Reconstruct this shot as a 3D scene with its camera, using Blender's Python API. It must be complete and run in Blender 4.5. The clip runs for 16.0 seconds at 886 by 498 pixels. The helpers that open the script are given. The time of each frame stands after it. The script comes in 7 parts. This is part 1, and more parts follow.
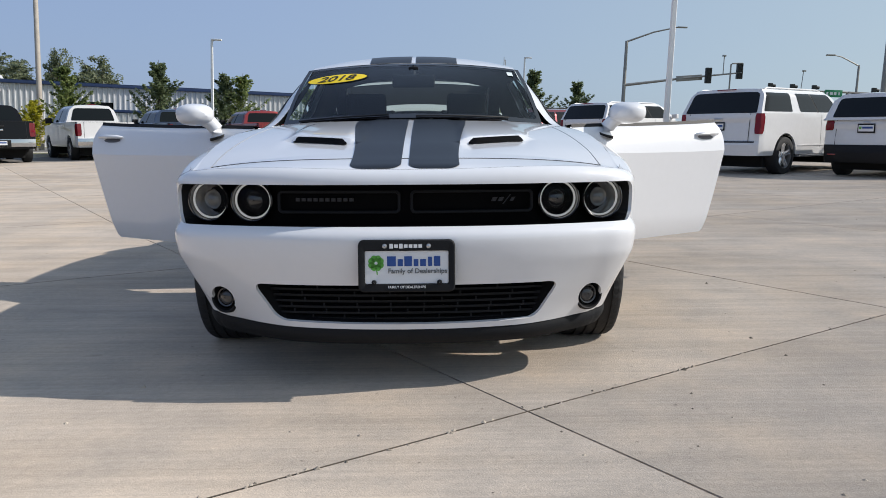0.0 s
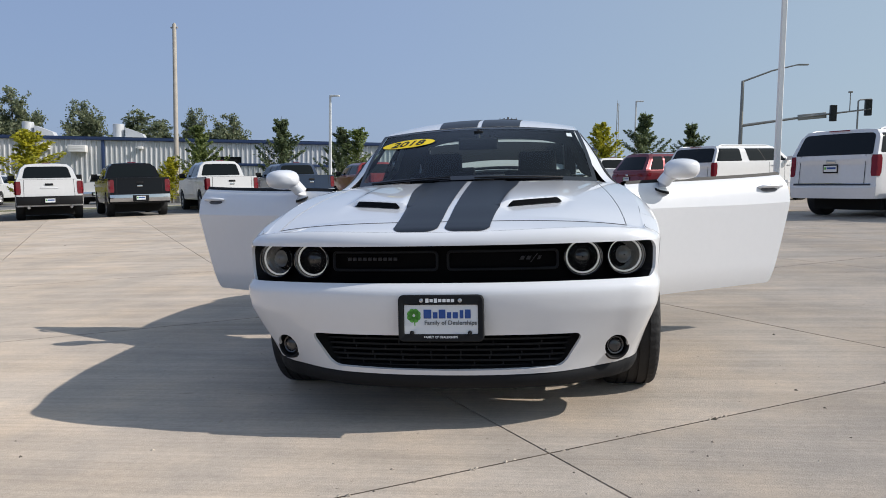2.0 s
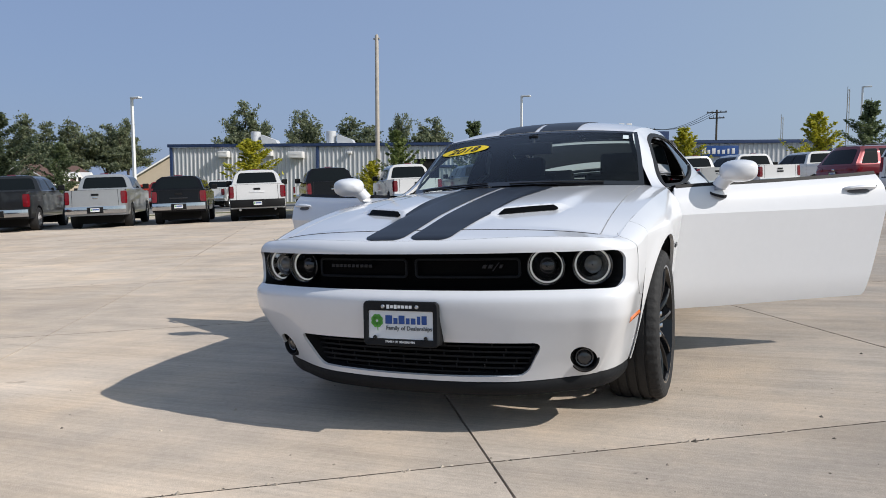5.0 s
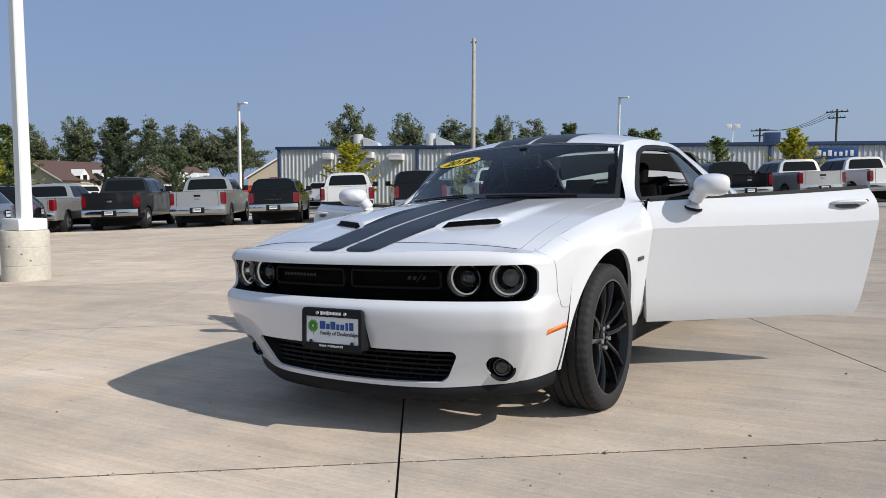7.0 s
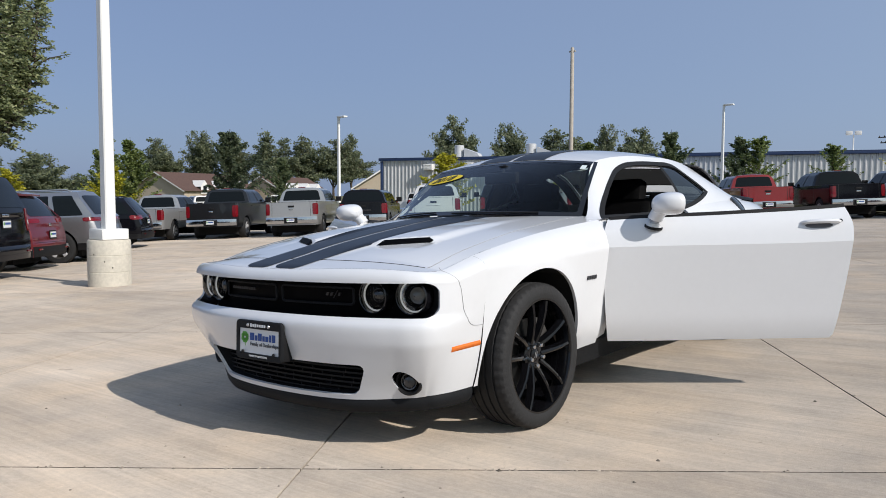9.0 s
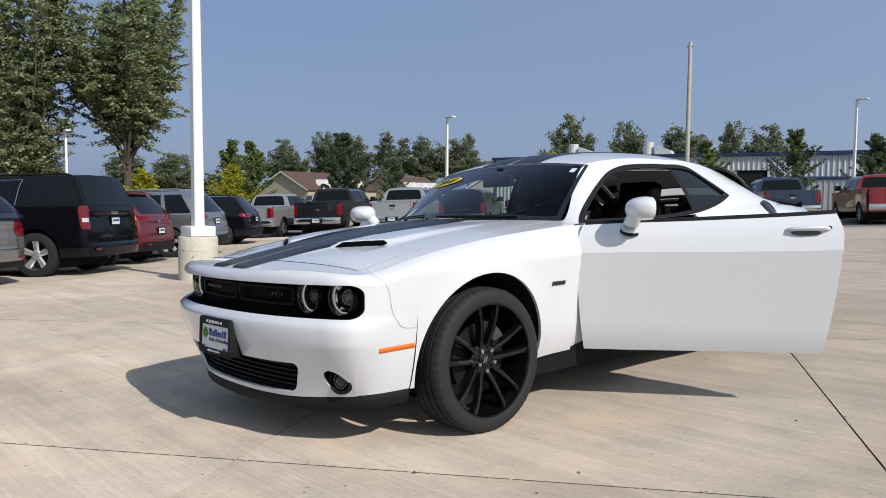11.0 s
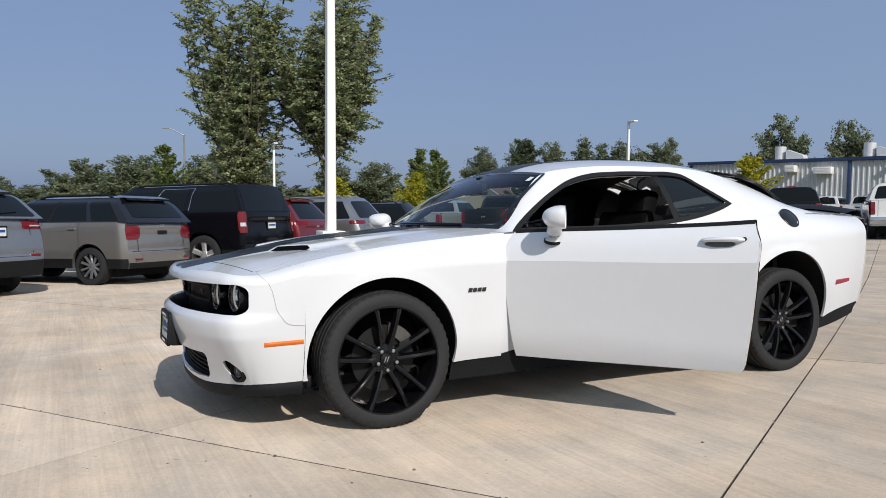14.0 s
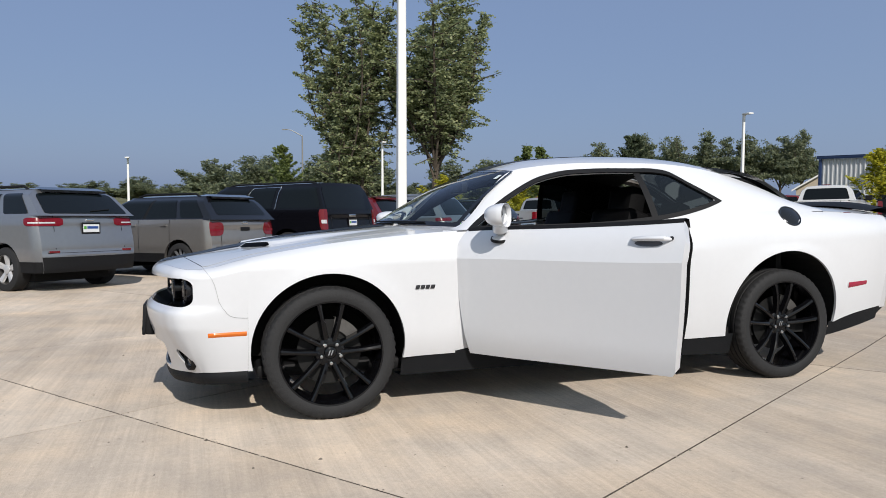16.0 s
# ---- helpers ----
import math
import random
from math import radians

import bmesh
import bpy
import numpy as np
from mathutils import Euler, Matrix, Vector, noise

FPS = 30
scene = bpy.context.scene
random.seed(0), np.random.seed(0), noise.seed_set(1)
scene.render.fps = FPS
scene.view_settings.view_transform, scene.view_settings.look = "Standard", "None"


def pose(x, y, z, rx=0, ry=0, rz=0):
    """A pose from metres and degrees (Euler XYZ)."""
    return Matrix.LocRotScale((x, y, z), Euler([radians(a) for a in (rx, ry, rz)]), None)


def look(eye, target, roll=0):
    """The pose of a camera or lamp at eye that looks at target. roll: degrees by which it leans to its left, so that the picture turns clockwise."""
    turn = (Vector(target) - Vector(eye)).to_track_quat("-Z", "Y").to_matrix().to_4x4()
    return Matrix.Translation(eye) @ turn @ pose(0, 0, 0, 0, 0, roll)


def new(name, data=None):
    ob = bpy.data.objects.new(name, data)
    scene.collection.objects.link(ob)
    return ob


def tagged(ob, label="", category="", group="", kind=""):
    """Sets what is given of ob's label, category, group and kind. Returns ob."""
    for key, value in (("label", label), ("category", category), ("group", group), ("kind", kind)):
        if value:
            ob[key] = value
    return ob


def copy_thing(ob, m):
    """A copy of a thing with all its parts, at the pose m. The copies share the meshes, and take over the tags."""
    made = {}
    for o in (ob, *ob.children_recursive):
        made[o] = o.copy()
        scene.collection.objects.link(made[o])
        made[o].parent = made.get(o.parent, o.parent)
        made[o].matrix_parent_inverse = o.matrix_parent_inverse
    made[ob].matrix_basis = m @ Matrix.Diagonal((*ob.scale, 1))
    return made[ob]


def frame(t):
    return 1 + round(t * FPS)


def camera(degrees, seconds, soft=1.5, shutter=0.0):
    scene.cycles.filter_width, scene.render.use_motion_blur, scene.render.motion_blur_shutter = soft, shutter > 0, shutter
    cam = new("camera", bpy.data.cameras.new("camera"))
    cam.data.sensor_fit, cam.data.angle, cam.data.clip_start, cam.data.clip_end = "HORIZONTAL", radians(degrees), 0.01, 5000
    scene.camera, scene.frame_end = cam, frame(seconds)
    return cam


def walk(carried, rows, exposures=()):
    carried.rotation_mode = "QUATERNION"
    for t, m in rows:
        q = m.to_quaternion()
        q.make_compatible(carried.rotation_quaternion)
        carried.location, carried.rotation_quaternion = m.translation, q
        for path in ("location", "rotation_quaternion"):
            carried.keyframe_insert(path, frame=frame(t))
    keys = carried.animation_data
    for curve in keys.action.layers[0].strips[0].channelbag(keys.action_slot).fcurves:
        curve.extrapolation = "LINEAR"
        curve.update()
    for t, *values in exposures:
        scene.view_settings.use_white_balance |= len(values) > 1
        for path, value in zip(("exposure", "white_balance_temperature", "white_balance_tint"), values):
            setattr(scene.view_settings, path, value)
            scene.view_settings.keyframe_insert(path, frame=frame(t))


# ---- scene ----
cam = camera(60.8, 16.0, soft=0.9)
PATH = [
    (0, (0.105, -3.521, 0.878), (0.152, -1.54, 0.603), 1.8),
    (0.5, (0.132, -3.581, 0.89), (0.135, -1.598, 0.634), 1.6),
    (1, (0.174, -3.667, 0.905), (0.104, -1.681, 0.679), 1.4),
    (1.5, (0.263, -3.765, 0.941), (0.103, -1.781, 0.748), 1.2),
    (2, (0.418, -3.811, 0.963), (0.161, -1.834, 0.8), 0.7),
    (2.5, (0.605, -3.839, 0.972), (0.247, -1.877, 0.824), 0.3),
    (3, (0.748, -3.806, 0.976), (0.296, -1.864, 0.83), -0.0),
    (3.5, (0.891, -3.735, 0.978), (0.35, -1.816, 0.828), -0.2),
    (4, (1.035, -3.713, 0.993), (0.411, -1.82, 0.834), -0.3),
    (6.5, (1.908, -3.513, 1.053), (0.943, -1.769, 0.886), 0.3),
    (7, (2.09, -3.471, 1.074), (1.069, -1.759, 0.909), 0.2),
    (7.5, (2.251, -3.347, 1.065), (1.166, -1.674, 0.905), -0.0),
    (8, (2.432, -3.273, 1.085), (1.285, -1.642, 0.933), 0.0),
    (8.5, (2.675, -3.208, 1.118), (1.471, -1.617, 0.975), 0.1),
    (9, (2.84, -3.09, 1.124), (1.585, -1.539, 0.984), 0.2),
    (11.5, (3.668, -2.427, 1.178), (2.125, -1.164, 1.033), 0.4),
    (12, (3.891, -2.286, 1.216), (2.288, -1.098, 1.07), 0.3),
    (12.5, (4.01, -2.099, 1.209), (2.352, -0.99, 1.063), 0.2),
    (13, (4.094, -1.89, 1.202), (2.391, -0.851, 1.064), 0.2),
    (13.5, (4.284, -1.66, 1.175), (2.538, -0.695, 1.04), 0.4),
    (14, (4.451, -1.457, 1.176), (2.668, -0.561, 1.045), 0.4),
    (14.5, (4.521, -1.234, 1.159), (2.702, -0.415, 1.024), 0.3),
    (15, (4.639, -1.066, 1.154), (2.789, -0.32, 1.013), 0.3),
    (15.5, (4.808, -0.844, 1.175), (2.93, -0.171, 1.032), 0.2),
    (16, (4.851, -0.636, 1.187), (2.951, -0.029, 1.047), 0.2),
]
walk(cam, [(t, look(eye, target, roll)) for t, eye, target, roll in PATH], exposures=((0, .13), (2, .06), (5, 0), (8, -.06), (12, -.10), (16, -.14)))

# ---- light ----
SUN_AZ = math.atan2(-0.05, 1.43)          # the sun stands to +x
SUN_EL = radians(36.8)
world = bpy.data.worlds.new("sky")
scene.world = world
world.use_nodes = True
wn = world.node_tree.nodes
wl = world.node_tree.links
for n_ in list(wn):
    wn.remove(n_)
sky = wn.new("ShaderNodeTexSky")
sky.sky_type = "NISHITA"
sky.sun_disc = False
sky.sun_elevation = SUN_EL
sky.sun_rotation = math.pi / 2 - SUN_AZ
sky.altitude = 200
sky.air_density = 1.0
sky.dust_density = 2.0
sky.ozone_density = 3.0
bg = wn.new("ShaderNodeBackground")
bg.inputs["Strength"].default_value = 0.094
wo = wn.new("ShaderNodeOutputWorld")
# a veil of summer haze over the clear sky
haze = wn.new("ShaderNodeMix")
haze.data_type = "RGBA"
haze.inputs["Factor"].default_value = 0.72
veil = wn.new("ShaderNodeTexGradient")     # 0 away from the sun, 1 towards it
veil.texture_mapping.scale = (.5, 1, 1)
veil.texture_mapping.translation = (.5, 0, 0)
veil_ramp = wn.new("ShaderNodeValToRGB")
veil_ramp.color_ramp.interpolation = "B_SPLINE"
for at, col in ((0.0, (.385, .528, .885)), (.18, (.392, .535, .88)), (.50, (.55, .72, 1.05)), (.75, (.69, .86, 1.17)), (1.0, (.80, .95, 1.20))):
    el = veil_ramp.color_ramp.elements[0] if at == 0 else veil_ramp.color_ramp.elements[-1] if at == 1 else veil_ramp.color_ramp.elements.new(at)
    el.color = (*col, 1)
veil_gain = wn.new("ShaderNodeVectorMath")
veil_gain.operation = "SCALE"
veil_gain.inputs["Scale"].default_value = 6.9
wl.new(veil.outputs["Fac"], veil_ramp.inputs[0])
wl.new(veil_ramp.outputs[0], veil_gain.inputs[0])
wl.new(veil_gain.outputs[0], haze.inputs["B"])
wl.new(sky.outputs[0], haze.inputs["A"])
wl.new(haze.outputs["Result"], bg.inputs[0])
wl.new(bg.outputs[0], wo.inputs[0])
sun = new("sun", bpy.data.lights.new("sun", "SUN"))
sun.data.energy = 4.2
sun.data.angle = radians(0.55)
sun.data.color = (1.0, 0.945, 0.885)
ce = math.cos(SUN_EL)
sun.matrix_world = look((0, 0, 30), (-ce * math.cos(SUN_AZ), -ce * math.sin(SUN_AZ), 30 - math.sin(SUN_EL)))
scene.view_settings.exposure = 0.0

# ---- materials ----
def mat(name, col, rough=0.5, metal=0.0, var=0.0, scale=8.0, bump=0.0, bscale=60.0, coat=0.0, spec=0.5, island=0.0, trans=0.0, ior=1.45, emit=None, alpha=1.0):
    m = bpy.data.materials.new(name)
    m.use_nodes = True
    nt = m.node_tree
    b = nt.nodes["Principled BSDF"]
    b.inputs["Base Color"].default_value = (*col, 1)
    b.inputs["Roughness"].default_value = rough
    b.inputs["Metallic"].default_value = metal
    b.inputs["Specular IOR Level"].default_value = spec
    b.inputs["IOR"].default_value = ior
    b.inputs["Coat Weight"].default_value = coat
    b.inputs["Coat Roughness"].default_value = 0.03
    b.inputs["Transmission Weight"].default_value = trans
    if emit:
        b.inputs["Emission Color"].default_value = (*emit[:3], 1)
        b.inputs["Emission Strength"].default_value = emit[3]
    if var or bump or island:
        tc = nt.nodes.new("ShaderNodeTexCoord")
    if var:
        n1 = nt.nodes.new("ShaderNodeTexNoise")
        n1.inputs["Scale"].default_value = scale
        n1.inputs["Detail"].default_value = 6
        n2 = nt.nodes.new("ShaderNodeTexNoise")
        n2.inputs["Scale"].default_value = scale * 9
        n2.inputs["Detail"].default_value = 3
        ad = nt.nodes.new("ShaderNodeMath")
        ad.operation = "ADD"
        mr = nt.nodes.new("ShaderNodeMapRange")
        mr.inputs["From Min"].default_value = 0.6
        mr.inputs["From Max"].default_value = 1.4
        mr.inputs["To Min"].default_value = 1 - var
        mr.inputs["To Max"].default_value = 1 + var
        mx = nt.nodes.new("ShaderNodeVectorMath")
        mx.operation = "SCALE"
        mx.inputs[0].default_value = col
        nt.links.new(tc.outputs["Object"], n1.inputs["Vector"])
        nt.links.new(tc.outputs["Object"], n2.inputs["Vector"])
        nt.links.new(n1.outputs["Fac"], ad.inputs[0])
        nt.links.new(n2.outputs["Fac"], ad.inputs[1])
        nt.links.new(ad.outputs[0], mr.inputs["Value"])
        nt.links.new(mr.outputs[0], mx.inputs["Scale"])
        nt.links.new(mx.outputs[0], b.inputs["Base Color"])
    if island:
        ge = nt.nodes.new("ShaderNodeNewGeometry")
        mi = nt.nodes.new("ShaderNodeMapRange")
        mi.inputs["To Min"].default_value = 1 - island
        mi.inputs["To Max"].default_value = 1 + island
        sc = nt.nodes.new("ShaderNodeVectorMath")
        sc.operation = "SCALE"
        sc.inputs[0].default_value = col
        nt.links.new(ge.outputs["Random Per Island"], mi.inputs["Value"])
        nt.links.new(mi.outputs[0], sc.inputs["Scale"])
        nt.links.new(sc.outputs[0], b.inputs["Base Color"])
    if bump:
        nb = nt.nodes.new("ShaderNodeTexNoise")
        nb.inputs["Scale"].default_value = bscale
        nb.inputs["Detail"].default_value = 4
        bp = nt.nodes.new("ShaderNodeBump")
        bp.inputs["Strength"].default_value = bump
        bp.inputs["Distance"].default_value = 0.01
        nt.links.new(tc.outputs["Object"], nb.inputs["Vector"])
        nt.links.new(nb.outputs["Fac"], bp.inputs["Height"])
        nt.links.new(bp.outputs["Normal"], b.inputs["Normal"])
    return m


def concrete_mat(name, col, joint=False):
    """Broom-finished concrete: slab to slab tone, blotches, drag streaks, dark drips and specks."""
    m = bpy.data.materials.new(name)
    m.use_nodes = True
    nt = m.node_tree
    L = nt.links
    b = nt.nodes["Principled BSDF"]
    b.inputs["Roughness"].default_value = 0.82
    b.inputs["Specular IOR Level"].default_value = 0.35
    b.inputs["Diffuse Roughness"].default_value = 0.6
    tc = nt.nodes.new("ShaderNodeTexCoord")
    geo = nt.nodes.new("ShaderNodeNewGeometry")

    def noise_n(scale, detail=5, stretch=None, rough=0.55):
        mp = nt.nodes.new("ShaderNodeMapping")
        mp.inputs["Rotation"].default_value = (0, 0, radians(-33))
        mp.inputs["Scale"].default_value = stretch or (1, 1, 1)
        L.new(geo.outputs["Position"], mp.inputs["Vector"])
        n = nt.nodes.new("ShaderNodeTexNoise")
        n.inputs["Scale"].default_value = scale
        n.inputs["Detail"].default_value = detail
        n.inputs["Roughness"].default_value = rough
        L.new(mp.outputs[0], n.inputs["Vector"])
        return n.outputs["Fac"]

    def rng(src, a, c, lo, hi):
        r_ = nt.nodes.new("ShaderNodeMapRange")
        for k, v in (("From Min", a), ("From Max", c), ("To Min", lo), ("To Max", hi)):
            r_.inputs[k].default_value = v
        L.new(src, r_.inputs["Value"])
        return r_.outputs[0]

    def mul(a, c):
        k = nt.nodes.new("ShaderNodeMath")
        k.operation = "MULTIPLY"
        L.new(a, k.inputs[0])
        L.new(c, k.inputs[1])
        return k.outputs[0]

    big = rng(noise_n(0.35, 4), 0.3, 0.7, 0.84, 1.13)
    mid = rng(noise_n(2.2, 6, None, 0.65), 0.3, 0.7, 0.84, 1.14)
    streak = rng(noise_n(1.6, 6, (0.22, 3.0, 1), 0.65), 0.3, 0.7, 0.86, 1.12)
    fine = rng(noise_n(45, 5, None, 0.7), 0.28, 0.72, 0.89, 1.10)
    broom = rng(noise_n(9, 4, (0.10, 6.0, 1), 0.7), 0.3, 0.7, 0.90, 1.09)
    grit = rng(noise_n(300, 2), 0.25, 0.75, 0.86, 1.13)
    speck = rng(noise_n(26, 2), 0.73, 0.78, 1.0, 0.55)
    drip = rng(noise_n(3.7, 8, None, 0.62), 0.69, 0.76, 1.0, 0.72)
    f = mul(mul(mul(big, mid), mul(streak, fine)), mul(mul(drip, speck), mul(grit, broom)))
    if not joint:
        oi = nt.nodes.new("ShaderNodeObjectInfo")
        f = mul(f, rng(oi.outputs["Random"], 0, 1, 0.93, 1.06))
    rust = rng(noise_n(1.1, 7, None, 0.65), 0.42, 0.75, 0.0, 0.62)
    c1 = nt.nodes.new("ShaderNodeMix")
    c1.data_type = "RGBA"
    c1.inputs["A"].default_value = (*col, 1)
    c1.inputs["B"].default_value = (col[0] * 1.02, col[1] * 0.90, col[2] * 0.74, 1)
    L.new(rust, c1.inputs["Factor"])
    sc = nt.nodes.new("ShaderNodeVectorMath")
    sc.operation = "SCALE"
    L.new(c1.outputs["Result"], sc.inputs[0])
    L.new(f, sc.inputs["Scale"])
    L.new(sc.outputs[0], b.inputs["Base Color"])
    bp = nt.nodes.new("ShaderNodeBump")
    bp.inputs["Strength"].default_value = 0.6
    bp.inputs["Distance"].default_value = 0.004
    L.new(noise_n(160, 4), bp.inputs["Height"])
    L.new(bp.outputs[0], b.inputs["Normal"])
    return m


def leaf_mat(name, col):
    m = bpy.data.materials.new(name)
    m.use_nodes = True
    nt = m.node_tree
    b = nt.nodes["Principled BSDF"]
    b.inputs["Roughness"].default_value = 0.55
    ge = nt.nodes.new("ShaderNodeNewGeometry")
    ra = nt.nodes.new("ShaderNodeValToRGB")
    ra.color_ramp.elements[0].color = (col[0] * 0.55, col[1] * 0.6, col[2] * 0.6, 1)
    ra.color_ramp.elements[1].color = (col[0] * 1.5, col[1] * 1.35, col[2] * 1.2, 1)
    nt.links.new(ge.outputs["Random Per Island"], ra.inputs[0])
    nt.links.new(ra.outputs[0], b.inputs["Base Color"])
    tr = nt.nodes.new("ShaderNodeBsdfTranslucent")
    nt.links.new(ra.outputs[0], tr.inputs[0])
    ms = nt.nodes.new("ShaderNodeMixShader")
    ms.inputs[0].default_value = 0.50
    out = nt.nodes["Material Output"]
    nt.links.new(b.outputs[0], ms.inputs[1])
    nt.links.new(tr.outputs[0], ms.inputs[2])
    nt.links.new(ms.outputs[0], out.inputs[0])
    return m


PAINT = mat("white_paint", (0.700, 0.712, 0.738), 0.30, 0, 0.015, 3, coat=0.9, spec=0.4)
STRIPE = mat("stripe_vinyl", (0.011, 0.013, 0.018), 0.30, 0, 0.10, 30, spec=0.12)
BLACK = mat("black_plastic", (0.010, 0.010, 0.011), 0.55, 0, 0.15, 25, 0.1, 200, spec=0.25)
GLOSSBLACK = mat("gloss_black", (0.006, 0.006, 0.008), 0.16, 0, coat=0.6)
LIP = mat("textured_black_lip", (0.010, 0.011, 0.013), 0.65, 0, 0.12, 20, 0.15, 300, spec=0.25)
RUBBER = mat("tyre_rubber", (0.018, 0.018, 0.019), 0.75, 0, 0.18, 14, 0.2, 90)
RIM = mat("black_wheel", (0.004, 0.004, 0.005), 0.10, 0.0, coat=0.45, spec=0.30)
CHROME = mat("chrome", (0.72, 0.72, 0.72), 0.12, 1.0)
SILVER = mat("silver_plastic", (0.50, 0.51, 0.53), 0.3, 0.85)
STEEL = mat("brake_steel", (0.22, 0.21, 0.20), 0.45, 0.9, 0.2, 30)
CALIPER = mat("cast_caliper", (0.12, 0.115, 0.11), 0.5, 0.6, 0.15, 40)
AMBER = mat("amber_lens", (0.75, 0.17, 0.02), 0.18, 0, 0.08, 40, coat=0.6)
REDLENS = mat("red_lens", (0.15, 0.005, 0.009), 0.15, 0, 0.12, 30, coat=0.7)
REDLENS2 = mat("red_reflector", (0.32, 0.02, 0.05), 0.25, 0, 0.08, 30, coat=0.4)
CLEARLENS = mat("clear_lens", (0.62, 0.62, 0.62), 0.12, 0.2, 0.1, 30, coat=0.8)
LEATHER = mat("black_leather", (0.006, 0.006, 0.0065), 0.65, 0, 0.2, 12, 0.12, 120, spec=0.1)
CARPET = mat("dark_carpet", (0.012, 0.012, 0.012), 0.95)
PLATEWHITE = mat("plate_white", (0.72, 0.73, 0.74), 0.4)
PLATEBLUE = mat("plate_blue", (0.02, 0.07, 0.27), 0.45)
PLATEGREEN = mat("plate_green", (0.10, 0.36, 0.05), 0.45)
PLATEGREY = mat("plate_grey", (0.10, 0.11, 0.12), 0.5)
YELLOW = mat("yellow_vinyl", (0.85, 0.62, 0.01), 0.45)
INK = mat("black_ink", (0.01, 0.01, 0.012), 0.5)
STICKER = mat("white_sticker", (0.65, 0.72, 0.72), 0.5)
BADGE = mat("dark_badge", (0.05, 0.05, 0.055), 0.3, 0.6)
# dark grey standing in for the shade behind the door handle
HANDLESHADE = mat("grey_badge", (0.13, 0.13, 0.14), 0.35, 0.7)
DULLBADGE = mat("dull_badge", (0.030, 0.030, 0.033), 0.4, 0.5)
HALO = mat("halo_white", (0.80, 0.80, 0.78), 0.25, 0, coat=0.5, emit=(1.0, 0.98, 0.94, 0.20))
GREYLENS = mat("grey_lens", (0.16, 0.16, 0.155), 0.12, 0.3, 0.1, 30, coat=0.5)
DISC = mat("dark_disc", (0.010, 0.010, 0.010), 0.55, 0.3, 0.2, 30)
DEEPBLACK = mat("deep_black", (0.0025, 0.0025, 0.003), 0.5, 0, spec=0.05)
FOGLENS = mat("fog_glass", (0.045, 0.045, 0.048), 0.10, 0.2, 0.1, 30, coat=0.6)
DARKLENS = mat("dark_lens", (0.012, 0.012, 0.013), 0.06, 0, coat=1.0)


def glass_mat(name, tint, mixf):
    """Car glass: a tinted see-through sheet with a sharp reflection."""
    m = bpy.data.materials.new(name)
    m.use_nodes = True
    nt = m.node_tree
    for n in list(nt.nodes):
        if n.type == "BSDF_PRINCIPLED":
            nt.nodes.remove(n)
    tr = nt.nodes.new("ShaderNodeBsdfTransparent")
    tr.inputs[0].default_value = (*tint, 1)
    gl = nt.nodes.new("ShaderNodeBsdfGlossy")
    gl.inputs["Roughness"].default_value = 0.02
    gl.inputs["Color"].default_value = (0.95, 0.97, 1.0, 1)
    fr = nt.nodes.new("ShaderNodeFresnel")
    fr.inputs["IOR"].default_value = mixf
    mx = nt.nodes.new("ShaderNodeMixShader")
    nt.links.new(fr.outputs[0], mx.inputs[0])
    nt.links.new(tr.outputs[0], mx.inputs[1])
    nt.links.new(gl.outputs[0], mx.inputs[2])
    nt.links.new(mx.outputs[0], nt.nodes["Material Output"].inputs[0])
    return m


WINDSHIELD = glass_mat("windshield_glass", (0.62, 0.74, 0.71), 1.31)
REARGLASS = glass_mat("rear_glass_tint", (0.52, 0.63, 0.60), 1.36)
TINTED = glass_mat("tinted_glass", (0.10, 0.12, 0.12), 1.6)
CLEAR = glass_mat("clear_cover", (0.95, 0.95, 0.95), 1.18)
MIRRORGLASS = mat("mirror_glass", (0.22, 0.24, 0.26), 0.03, 1.0)
VGLASS = mat("vehicle_glass", (0.005, 0.007, 0.008), 0.03, 0, spec=0.32)
CONCRETE = concrete_mat("lot_concrete", (0.450, 0.388, 0.324))
SEAMGREY = mat("seam_grey", (0.33, 0.33, 0.34), 0.6)
SAWCUT = mat("sawn_edge", (0.13, 0.110, 0.090), 0.95, 0, 0.65, 14)
ALLOY = mat("bright_alloy", (0.55, 0.55, 0.56), 0.3, 0.35, 0.05, 10)
JOINT = mat("joint_filler", (0.020, 0.017, 0.015), 0.9, 0, 0.4, 30)
POURED = mat("poured_base", (0.58, 0.54, 0.46), 0.85, 0, 0.16, 2.2, 0.3, 60)
ASPHALT = mat("asphalt", (0.185, 0.176, 0.162), 0.9, 0, 0.25, 0.6, 0.3, 120)
GRASS = mat("grass", (0.135, 0.128, 0.055), 0.95, 0, 0.35, 0.5, 0.5, 40)
POLEWHITE = mat("pole_white", (0.78, 0.78, 0.76), 0.4, 0, 0.04, 3)
GALV = mat("galvanised", (0.30, 0.29, 0.27), 0.5, 0.7, 0.12, 6)
WOODPOLE = mat("weathered_pole", (0.40, 0.36, 0.31), 0.7, 0, 0.2, 4, bump=.2, bscale=12)
METALWALL = mat("ribbed_metal_wall", (0.56, 0.57, 0.58), 0.45, 0.2, 0.07, 0.5)
BLUETRIM = mat("blue_trim", (0.026, 0.048, 0.12), 0.5, 0, 0.1, 1)
BEIGE = mat("beige_siding", (0.46, 0.39, 0.30), 0.8, 0, 0.06, 2)
BROWNROOF = mat("brown_shingles", (0.105, 0.062, 0.050), 0.9, 0, 0.25, 3)
